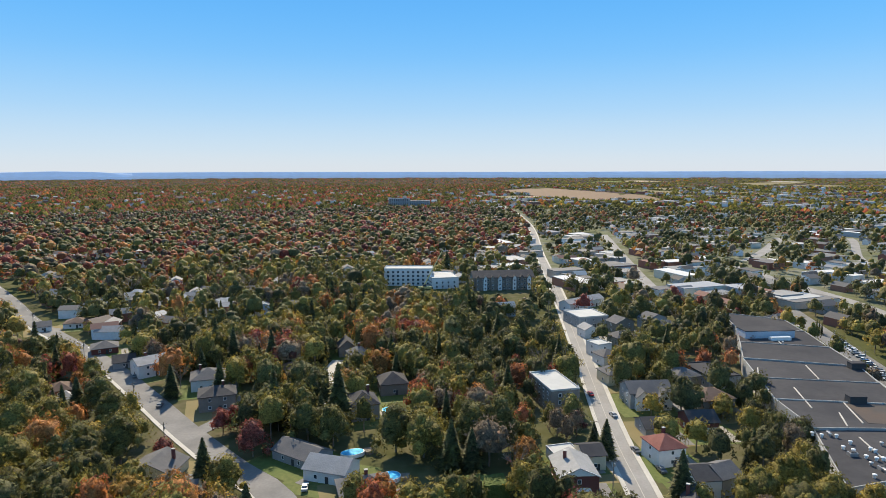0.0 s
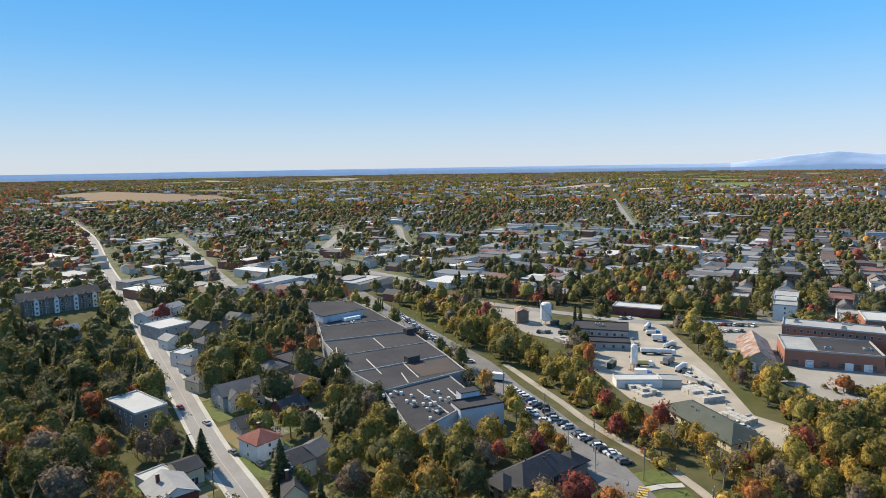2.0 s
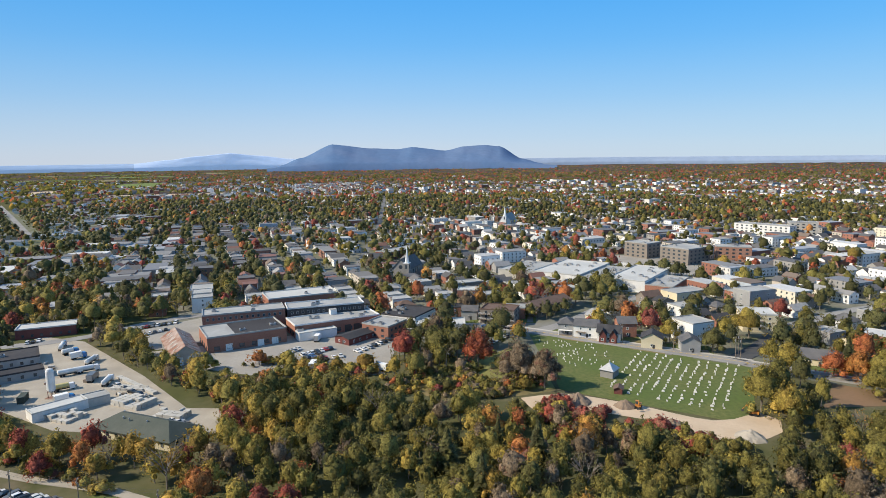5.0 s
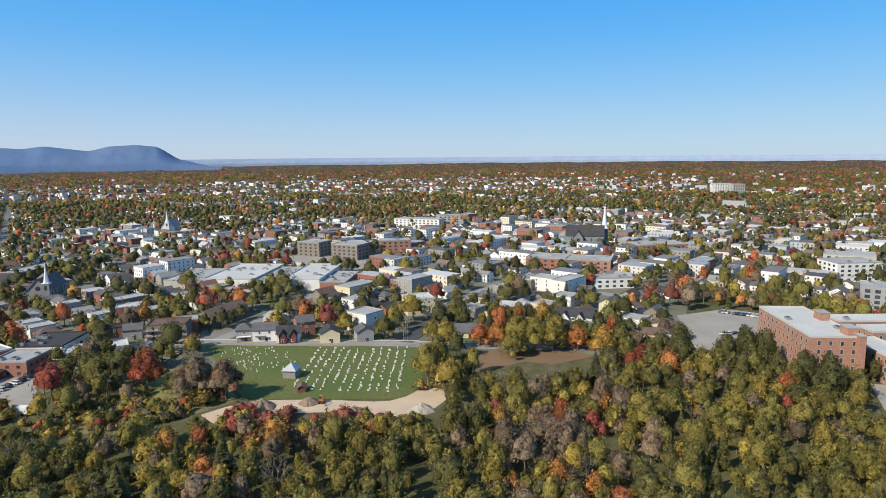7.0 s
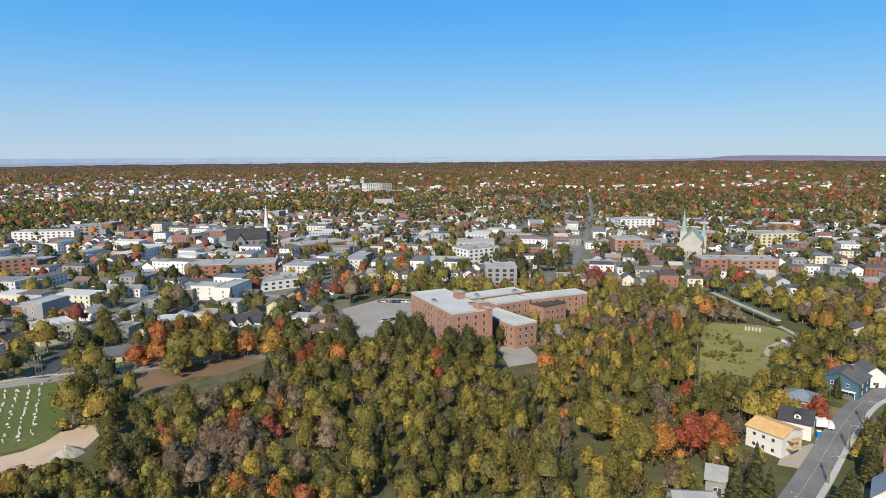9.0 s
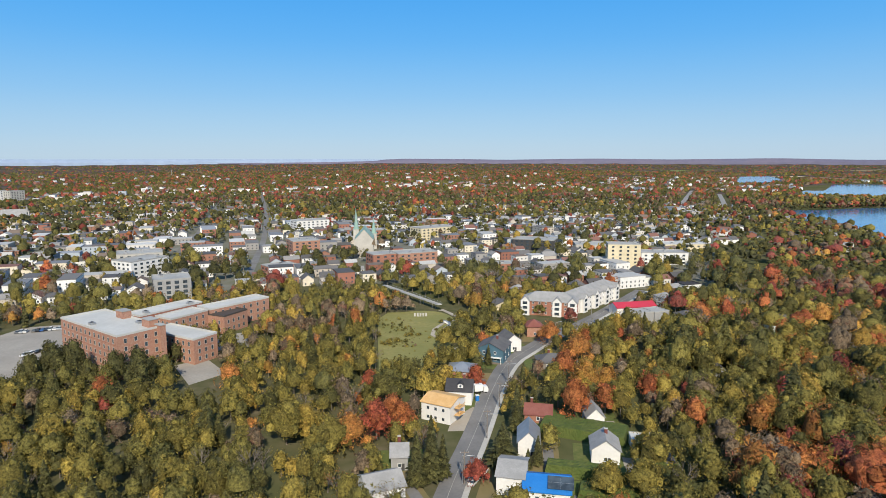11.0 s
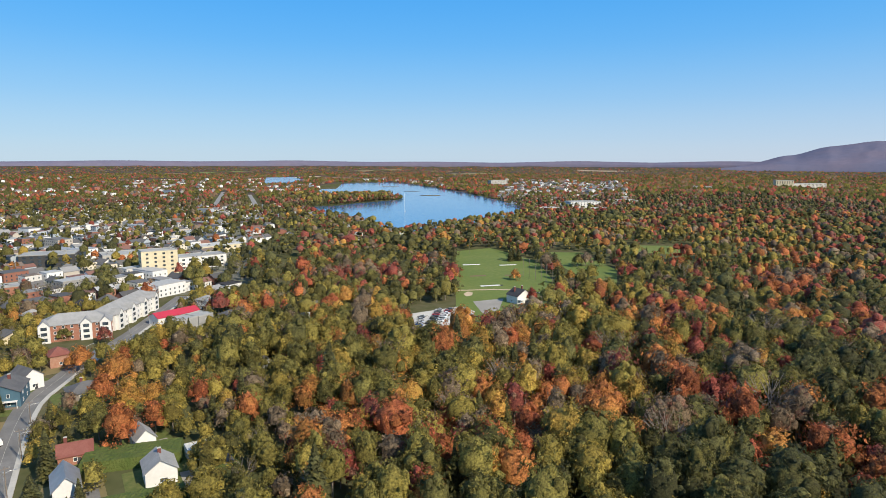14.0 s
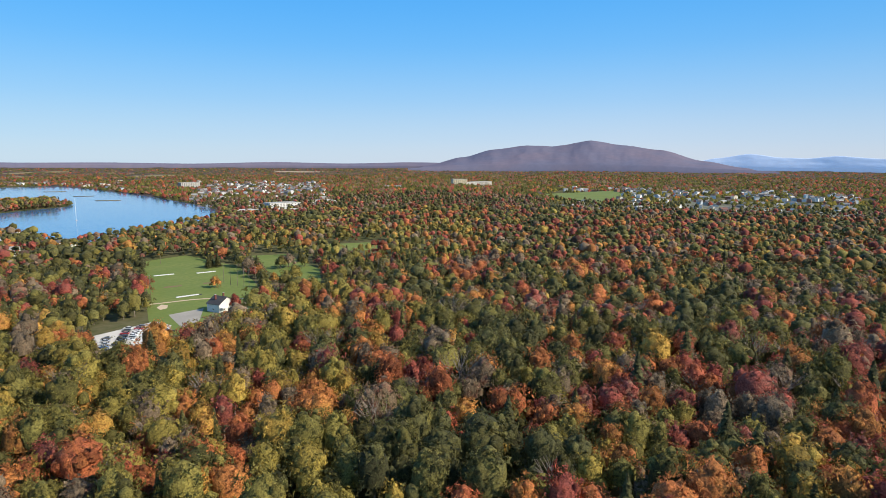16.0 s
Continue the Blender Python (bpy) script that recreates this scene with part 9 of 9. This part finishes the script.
# valley street
feature((16.5, -164.5), 21, 20, 0.05, 0)
feature((20.4, -162.0), 17, 18, 0.07, 0)
feature((13.5, -167.2), 14, 14, 0.04, 0)
feature((-8.3, -199.9), 17, 17, 0.05, 0)
feature((-3.5, -174.4), 15, 22, 0.06, 2)
feature((-13.7, -176.5), 10, 11, 0.06, 0)
feature((-10.7, -173.8), 7, 8, 0.06, 0)
feature((3.9, -164.5), 8, 8, 0.85)
feature((6.2, -235.8), 8, 8, 0.80)
feature((1.5, -265.6), 10, 10, 0.05, 0)
for q, hue, h in (((43.6, -182.1), 0.60, 13), ((36.6, -189.5), 0.75, 14), ((32.9, -199.5), 0.70, 12), ((48.7, -176.7), 0.30, 14), ((28.6, -193.8), 0.70, 12), ((64.2, -184.0), 0.25, 15), ((58.7, -188.7), 0.34, 13),
                  ((46.3, -229.6), 0.72, 10), ((38.2, -217.9), 0.14, 15), ((15.3, -300.1), 0.13, 13), ((22.0, -286.5), 0.27, 12)):
    feature(q, h, h * 1.1, hue)
feature((-28.5, -209.3), 16, 13, 0.66)
feature((-24.0, -220.9), 13, 12, 0.14)
# the leafy streets
for q, h, hue in (((-76.0, 208.4), 9, 0.86), ((-60.5, 191.0), 12, 0.895), ((-107.3, 168.5), 11, 0.66), ((-67.8, 249.7), 10, 0.49), ((55.6, 297.5), 12, 0.45), ((25.2, 185.1), 9, 0.57), ((21.7, 164.2), 11, 0.38),
                  ((-125.5, 222.7), 13, 0.12), ((-136.0, 194.7), 15, 0.2), ((-129.5, 198.8), 14, 0.22), ((-105.3, 175.7), 14, 0.14), ((-124.7, 172.5), 14, 0.2), ((-113.6, 207.7), 13, 0.1), ((-60.5, 165.8), 10, 0.2),
                  ((-45.6, 202.7), 12, 0.12), ((-36.3, 198.3), 12, 0.14), ((-15.5, 194.0), 13, 0.13), ((-6.3, 189.9), 13, 0.2), ((9.9, 193.8), 14, 0.12), ((17.6, 198.0), 14, 0.16), ((-88.5, 190.3), 7, 0.9),
                  ((-72.3, 212.2), 9, 0.84), ((-195.1, 292.4), 10, 0.12), ((-189.9, 301.6), 9, 0.13), ((-151.1, 253.0), 8, 0.62), ((-151.4, 222.5), 15, 0.3), ((-83.4, 157.3), 11, 0.5), ((-142.0, 208.0), 14, 0.16), ((-100.0, 186.0), 13, 0.1)):
    grown = 1.28 if hue < 0.35 else 1.05
    feature(q, h * grown, h * grown * 1.08, hue)
for q, h in (((-69.4, 173.5), 15), ((-108.6, 243.5), 15), ((50.8, 188.8), 14), ((63.9, 160.7), 17), ((-56.3, 291.2), 13), ((48.0, 193.6), 11)):
    feature(q, h, h * 1.35, 0.02, 0)
# by the factory
for q, h, hue in (((82.7, 157.0), 14, 0.24), ((105.6, 176.1), 12, 0.40), ((83.4, 135.9), 13, 0.46), ((93.2, 130.2), 13, 0.44), ((94.9, 166.4), 13, 0.28), ((97.3, 151.8), 12, 0.3), ((111.9, 143.4), 12, 0.27),
                  ((121.5, 142.0), 10, 0.33), ((103.9, 205.6), 11, 0.4), ((101.6, 220.8), 10, 0.36), ((138.9, 140.8), 9, 0.42), ((140.6, 133.1), 10, 0.44), ((152.7, 402.3), 10, 0.86), ((164.7, 399.1), 10, 0.84), ((173.0, 400.6), 10, 0.8),
                  ((197.7, 363.2), 9, 0.86), ((191.5, 393.4), 11, 0.2), ((77.6, 144.2), 12, 0.97), ((101.2, 154.7), 13, 0.3), ((109.3, 151.3), 12, 0.36), ((118.3, 147.4), 12, 0.28), ((128.9, 146.6), 11, 0.34), ((97.2, 165.0), 13, 0.2), ((66.7, 154.0), 10, 0.24)):
    feature(q, h, h * 1.05, hue)
feature((123.0, 93.6), 11, 11, 0.70)
for q in ((165.7, 125.1), (147.8, 54.6), (149.4, 48.1)):
    feature(q, 9, 9, 0.87)
for q in ((207.1, 340.5), (206.2, 336.7), (207.9, 344.3)):
    feature(q, 8, 5, 0.02, 0)
# wood above the valley street
for q, h, hue in (((-23.8, -238.5), 12, 0.3), ((-35.5, -235.3), 14, 0.55), ((-37.3, -270.5), 15, 0.60), ((-29.4, -251.6), 13, 0.66), ((-48.1, -225.8), 12, 0.27), ((-27.7, -299.6), 12, 0.66), ((5.3, -318.5), 13, 0.13),
                  ((-15.4, -318.1), 9, 0.4), ((-27.0, -356.5), 9, 0.14), ((-42.5, -339.5), 9, 0.9), ((6.3, -240.6), 9, 0.78), ((-45.9, -182.1), 10, 0.4), ((-30.4, -158.2), 12, 0.32), ((-40.0, -158.6), 13, 0.28)):
    feature(q, h, h * 1.05, hue)
# shrubs of the meadow
for k in range(26):
    a, b = Vector((54.1, -295.2)), Vector((22.3, -335.8))
    q = a.lerp(b, SHRUBS.random()) + Vector((SHRUBS.uniform(-16, 16), SHRUBS.uniform(-16, 16)))
    h = SHRUBS.uniform(1.4, 3.2)
    single_tree(q.x, q.y, h, h * 1.5, SHRUBS.choice((0.14, 0.22, 0.27, 0.30)), len(NEAR) + len(NEAR_CON) + k % len(SOLO), False)
# golf course
for q, h, hue in (((-370.9, -366.3), 14, 0.99), ((-348.0, -329.2), 11, 0.14), ((-348.0, -318.6), 9, 0.57), ((-421.7, -427.8), 12, 0.1), ((-400.1, -358.6), 12, 0.13), ((-362.4, -311.4), 13, 0.2),
                  ((-409.7, -358.3), 13, 0.98), ((-419.7, -349.5), 9, 0.12), ((-386.4, -300.6), 11, 0.85), ((-443.2, -320.8), 13, 0.13), ((-427.2, -297.9), 12, 0.1), ((-463.0, -303.3), 11, 0.68), ((-422.2, -262.6), 11, 0.9),
                  ((-450.9, -249.8), 10, 0.84), ((-519.3, -273.6), 13, 0.78), ((-511.3, -293.3), 11, 0.98), ((-391.5, -265.7), 12, 0.25), ((-367.2, -273.1), 12, 0.27), ((-329.1, -268.0), 14, 0.2), ((-305.8, -265.4), 15, 0.27)):
    feature(q, h, h * 1.1, hue)
for q in ((-379.5, -416.9), (-381.3, -411.1), (-455.4, -273.0), (-450.6, -263.4), (-460.7, -282.6), (-442.0, -354.4), (-437.8, -341.5)):
    feature(q, 14, 15, 0.05, 2)
for q, h, hue in (((-317.7, -345.6), 9, 0.56), ((-427.4, -470.9), 14, 0.68), ((-275.7, -284.3), 10, 0.84), ((-395.2, -301.1), 12, 0.86), ((-463.3, -285.8), 12, 0.87), ((-333.4, -286.5), 13, 0.36)):
    feature(q, h, h, hue)
for q in ((-373.9, -413.6), (-334.0, -317.3), (-438.6, -370.1), (-423.7, -296.5), (-474.6, -345.2), (-442.3, -292.2), (-473.1, -274.9)):
    feature(q, 13, 15, 0.05, 2)
# rough ground with bushes
undergrowth("low autumn bushes on the slope below the works", [(239.8, 36.6), (261.7, 25.1), (266.5, 10.3), (243.1, -14.2), (231.0, -16.0), (222.6, 9.8)], 170, 2.6, "valley", 201)
undergrowth("brush along the edge of the works car park", [(236.6, 114.5), (249.6, 104.1), (244.3, 76.6), (250.3, 34.6), (239.2, 17.0), (210.4, 32.3), (206.1, 64.5), (207.4, 86.6)], 150, 3.2, "strip", 202)
undergrowth("bushes and saplings on the grassy slope by the cemetery", [(262.0, 8.0), (286.0, -12.0), (276.0, -26.0), (243.0, -30.0), (228.0, -6.0), (236.0, 14.0)], 210, 3.0, "valley", 206)
undergrowth("grey and golden brush below the works", [(262.0, 118.0), (274.0, 88.0), (270.0, 56.0), (256.0, 36.0), (240.0, 60.0), (243.0, 100.0)], 190, 3.6, "strip", 207)
undergrowth("rough shrubs scattered over the meadow", [(46.0, -252.0), (60.0, -330.0), (40.0, -352.0), (24.0, -330.0), (24.0, -285.0)], 120, 0.6, "meadow", 208)
undergrowth("maroon sumac thicket below the dirt road", [(225.7, -25.8), (217.3, -46.9), (196.1, -42.8), (207.0, -22.4)], 120, 3.0, "sumac", 209)
undergrowth("maroon sumac along the dirt road", [(206.2, -59.1), (191.5, -76.6), (180.5, -72.1), (190.0, -54.2)], 90, 2.8, "sumac", 210)
undergrowth("tall weeds and bushes in the meadow", [(52.7, -287.0), (60.5, -337.5), (51.5, -341.5), (41.9, -328.3), (35.2, -290.1)], 90, 1.2, "meadow", 203)
undergrowth("bushes along the trail", [(184.3, 180.5), (178.1, 157.7), (164.3, 121.8), (154.9, 94.3), (146.6, 73.1), (152.0, 68.7), (161.4, 98.2), (181.2, 144.2)], 130, 2.8, "strip", 204)
undergrowth("brush along the dirt road", [(218.8, -14.0), (213.2, -39.1), (199.7, -67.3), (188.7, -84.9), (175.4, -81.8), (199.6, -36.3), (205.2, -12.7)], 120, 2.8, "valley", 205)


# ---------------------------------------------------------------- the town, far houses in one mesh
def house_row_mesh(name, spots, detail):
    """spots: x, y, turn, width, depth, wall height, roof height (0 is flat), base height."""
    s = Solid()
    for x, y, yaw, w, d, h, rh, z in spots:
        c, n = math.cos(yaw), math.sin(yaw)
        g = lambda px, py, pz: (x + px * c - py * n, y + px * n + py * c, z + pz)
        a, b = w / 2, d / 2
        base = [g(-a, -b, -1), g(a, -b, -1), g(a, b, -1), g(-a, b, -1), g(-a, -b, h), g(a, -b, h), g(a, b, h), g(-a, b, h)]
        faces = [(0, 1, 5, 4), (1, 2, 6, 5), (2, 3, 7, 6), (3, 0, 4, 7)]
        if rh > 0:
            base += [g(-a, 0, h + rh), g(a, 0, h + rh)]
            faces += [(4, 8, 7), (5, 6, 9)]
            s.add(base, faces, TOWN_WALL)
            e = 0.4
            k = rh * e / b
            s.add([g(-a - e, -b - e, h - k + 0.1), g(a + e, -b - e, h - k + 0.1), g(a + e, 0, h + rh + 0.1), g(-a - e, 0, h + rh + 0.1), g(a + e, b + e, h - k + 0.1), g(-a - e, b + e, h - k + 0.1)],
                  [(0, 1, 2, 3), (3, 2, 4, 5)], TOWN_ROOF)
        else:
            s.add(base, faces, TOWN_WALL)
            s.add([g(-a - 0.1, -b - 0.1, h), g(a + 0.1, -b - 0.1, h), g(a + 0.1, b + 0.1, h), g(-a - 0.1, b + 0.1, h),
                   g(-a - 0.1, -b - 0.1, h + 0.35), g(a + 0.1, -b - 0.1, h + 0.35), g(a + 0.1, b + 0.1, h + 0.35), g(-a - 0.1, b + 0.1, h + 0.35)],
                  [(4, 5, 6, 7), (0, 1, 5, 4), (1, 2, 6, 5), (2, 3, 7, 6), (3, 0, 4, 7)], SHED_ROOF if w > 18 else TOWN_ROOF)
        if detail:
            for f in range(max(1, int(h / 2.8))):
                z0 = 0.9 + f * 2.8
                for side, run, off in ((0, w, b), (1, d, a), (2, w, b), (3, d, a)):
                    m = max(1, int(run / 3.4))
                    for i in range(m):
                        u = (i - (m - 1) / 2) * run / m
                        t = side * math.pi / 2
                        q = lambda pu, pv, pz: g(pu * math.cos(t) - pv * math.sin(t), pu * math.sin(t) + pv * math.cos(t), pz)
                        s.add([q(u - 0.5, -off - 0.05, z0), q(u + 0.5, -off - 0.05, z0), q(u + 0.5, -off - 0.05, z0 + 1.3), q(u - 0.5, -off - 0.05, z0 + 1.3)], [(0, 1, 2, 3)], GLASS)
    return s.mesh(name)


def street_grid(rng, az0, az1, r0, r1, turn, lot, block, fill):
    """Houses in rows along a grid of streets. Returns spots."""
    out = []
    c, n = math.cos(turn), math.sin(turn)
    g = int(r1 / lot) + 1
    for row in range(-int(r1 / block) * 2, int(r1 / block) * 2 + 1):
        v = row // 2 * block + (row % 2) * block * 0.45
        for i in range(-g, g + 1):
            u = i * lot + rng.uniform(-2, 2)
            if i % 12 == 0 or rng.random() > fill:
                continue
            x, y = u * c - v * n, u * n + v * c
            r, az = math.hypot(x, y), math.degrees(math.atan2(x, y)) % 360
            if not (r0 <= r < r1 and az0 <= az < az1):
                continue
            k = rng.random()
            centre = 104 < az < 168 and 380 < r < 820
            if k < (0.3 if centre else 0.08):
                spot = (rng.uniform(14, 27), rng.uniform(11, 15), rng.uniform(6, 10), 0)
            elif k < 0.42:
                spot = (rng.uniform(9, 13), rng.uniform(9, 12), rng.uniform(5.6, 6.6), 0)
            else:
                spot = (rng.uniform(9, 13), rng.uniform(7.5, 9.5), rng.uniform(3.4, 5.8), rng.uniform(1.8, 3.2))
            out.append((x, y, turn + (math.pi / 2 if rng.random() < 0.5 else 0) + rng.uniform(-0.04, 0.04), *spot, 0.0))
    return out


def settle(spots):
    x, y = np.array([s[0] for s in spots]), np.array([s[1] for s in spots])
    bad = blocked(x, y, 5.0)
    # Beyond 1600 m lifted 4 m, to show above the trees in view.
    z = land_height(x, y) + np.where(np.hypot(x, y) > 1600, 4.0, 0.0)
    return [(*s[:7], float(zz)) for s, b, zz in zip(spots, bad, z) if not b]


def town_house(s, rng):
    """One of the nearest town houses, as a thing of its own."""
    x, y, yaw, w, d, h, rh, z = s
    u = Vector((math.cos(yaw), math.sin(yaw)))
    n = Vector((-u.y, u.x))
    c = Vector((x, y))
    if n.dot(c) < 0:
        u, n = -u, -n
    p0, p1 = c - u * w / 2 - n * d / 2, c + u * w / 2 - n * d / 2
    wall, word = rng.choice(((WHITE, "white"), (CREAM, "cream"), (BRICK, "red brick"), (GREY, "grey"), (WHITE, "white"), (TAUPE, "brown brick")))
    roof, tone = rng.choice(((SHINGLE, "grey"), (SHINGLE_DARK, "dark"), (SHINGLE_BROWN, "brown"), (SHINGLE_LIGHT, "pale grey")))
    flat = rh == 0
    rows = [1.0 + 2.8 * k for k in range(max(1, int(h / 2.8)))]
    building("house", f"{word} town house with a {tone} {'flat' if flat else 'gabled'} roof", "house", tuple(p0), tuple(p1), d, h, wall, "flat" if flat else rng.choice(("gable_x", "gable_x", "gable_y", "hip")), GREY_ROOF if flat else roof,
             0.4 if flat else rh, rows, WIN_WHITE, (1.1, 1.35), "fs", 7.5, front=2, group="town houses", door=1)


def town():
    rng = random.Random(12)
    turn = radians(24)
    near = street_grid(rng, 60, 197, 290, 900, turn, 14.0, 56, 0.9)
    near = [s for s in near if not (math.degrees(math.atan2(s[0], s[1])) > 138 and math.hypot(s[0], s[1]) < 440)]
    near = [s for s in near if not (math.degrees(math.atan2(s[0], s[1])) < 101 and math.hypot(s[0], s[1]) < 345)]
    near = sorted(settle(near), key=lambda s: math.hypot(s[0], s[1]))
    for s in near[:85]:
        town_house(s, rng)
    near = near[85:]
    tagged(new("town_houses", house_row_mesh("town_houses", near, True)), "closely built town houses with white and brick walls", "houses", kind="stuff")
    far = street_grid(rng, 56, 150, 900, 1650, turn, 16, 62, 0.8) + street_grid(rng, 150, 201, 900, 1250, turn, 16, 62, 0.75)
    far += street_grid(rng, 62, 140, 1650, 2300, turn, 19, 74, 0.32) + street_grid(rng, 74, 80, 1700, 2300, turn, 15, 60, 0.8)
    far += street_grid(rng, 150, 166, 1250, 1750, turn, 17, 66, 0.42) + street_grid(rng, 166, 196, 1250, 2000, turn, 19, 74, 0.16)
    far = settle(far)
    tagged(new("far_town_houses", house_row_mesh("far_town_houses", far, False)), "small pale houses of the far town", "houses", kind="stuff")
    works = []
    for i in range(620):
        az, r = rng.uniform(3, 64), 470 * math.exp(rng.uniform(0, 1.75))
        x, y = r * math.sin(radians(az)), r * math.cos(radians(az))
        works.append((x, y, radians(20) + rng.choice((0, math.pi / 2)), rng.uniform(14, 40), rng.uniform(10, 20), rng.uniform(4.0, 6.5), 0, 0.0))
    for i in range(500):
        az, r = rng.uniform(0, 62), 420 * math.exp(rng.uniform(0, 1.6))
        x, y = r * math.sin(radians(az)), r * math.cos(radians(az))
        works.append((x, y, radians(20) + rng.choice((0, math.pi / 2)), rng.uniform(9, 13), rng.uniform(8, 10), rng.uniform(3.4, 5.5), rng.uniform(1.6, 2.6), 0.0))
    works = settle(works)
    for s in works:
        keep_clear(s[0], s[1], math.cos(s[2]), math.sin(s[2]), s[3] / 2 + 1, s[4] / 2 + 1)
    tagged(new("far_works", house_row_mesh("far_works", works, False)), "low pale industrial sheds and houses on the plain", "buildings", kind="stuff")
    hill = []
    for i in range(260):
        az, r = rng.uniform(318, 366), 380 * math.exp(rng.uniform(0, 1.5))
        x, y = r * math.sin(radians(az)), r * math.cos(radians(az))
        hill.append((x, y, rng.uniform(0, 3.1), rng.uniform(9, 14), rng.uniform(8, 10), rng.uniform(4, 6.5), rng.uniform(1.8, 2.8), 0.0))
    for az0, az1, r0, r1, n in ((196, 213, 700, 1500, 110), (221, 232, 1150, 2500, 290), (253, 276, 1150, 2000, 260), (6, 72, 1400, 3400, 1000), (70, 190, 1800, 3000, 170), (190, 216, 1500, 2600, 120), (320, 368, 1300, 2600, 160)):
        for i in range(n):
            az, r = rng.uniform(az0, az1), rng.uniform(r0, r1)
            hill.append((r * math.sin(radians(az)), r * math.cos(radians(az)), rng.uniform(0, 3.1), rng.uniform(9, 15), rng.uniform(8, 11), rng.uniform(4, 6.5), rng.uniform(1.8, 3.0), 0.0))
    hill = [s for s in settle(hill) if not (-860 < s[0] < -440 and -1480 < s[1] < -1060)]  # none on the tongue of land
    for s in hill + near:
        keep_clear(s[0], s[1], math.cos(s[2]), math.sin(s[2]), s[3] / 2 + 1, s[4] / 2 + 1)
    tagged(new("wooded_suburb_houses", house_row_mesh("wooded_suburb_houses", hill, False)), "scattered pale houses among autumn trees", "houses", kind="stuff")
    print("houses", len(near), len(far), len(works), len(hill))


town()
plant("near_woods", "dense autumn wood of maples and pines in green, orange and red", NEAR, NEAR_CON, 140, 330, 6.4, 101, 11.0, 1.06, 170)
plant("middle_woods", "autumn trees of mixed colours", MID, MID_CON, 330, 560, 8.2, 102, 10.6, 1.18)
plant("far_woods", "far autumn trees", FAR, (), 560, 1400, 9.8, 103, 10.2, 1.2)
plant("distant_woods", "distant autumn trees between houses", DIM, (), 1400, 2150, 12.5, 104, 9.5, 1.3, inner=FAR_LEAF)
plant("horizon_woods", "autumn woods towards the horizon", DIMMER, (), 2150, 3400, 18, 105, 9.5, 1.5, inner=FAR_LEAF)
plant("skyline_woods", "woods along the skyline", DIMMER, (), 3400, 4700, 28, 106, 7.0, 2.3, inner=FAR_LEAF)
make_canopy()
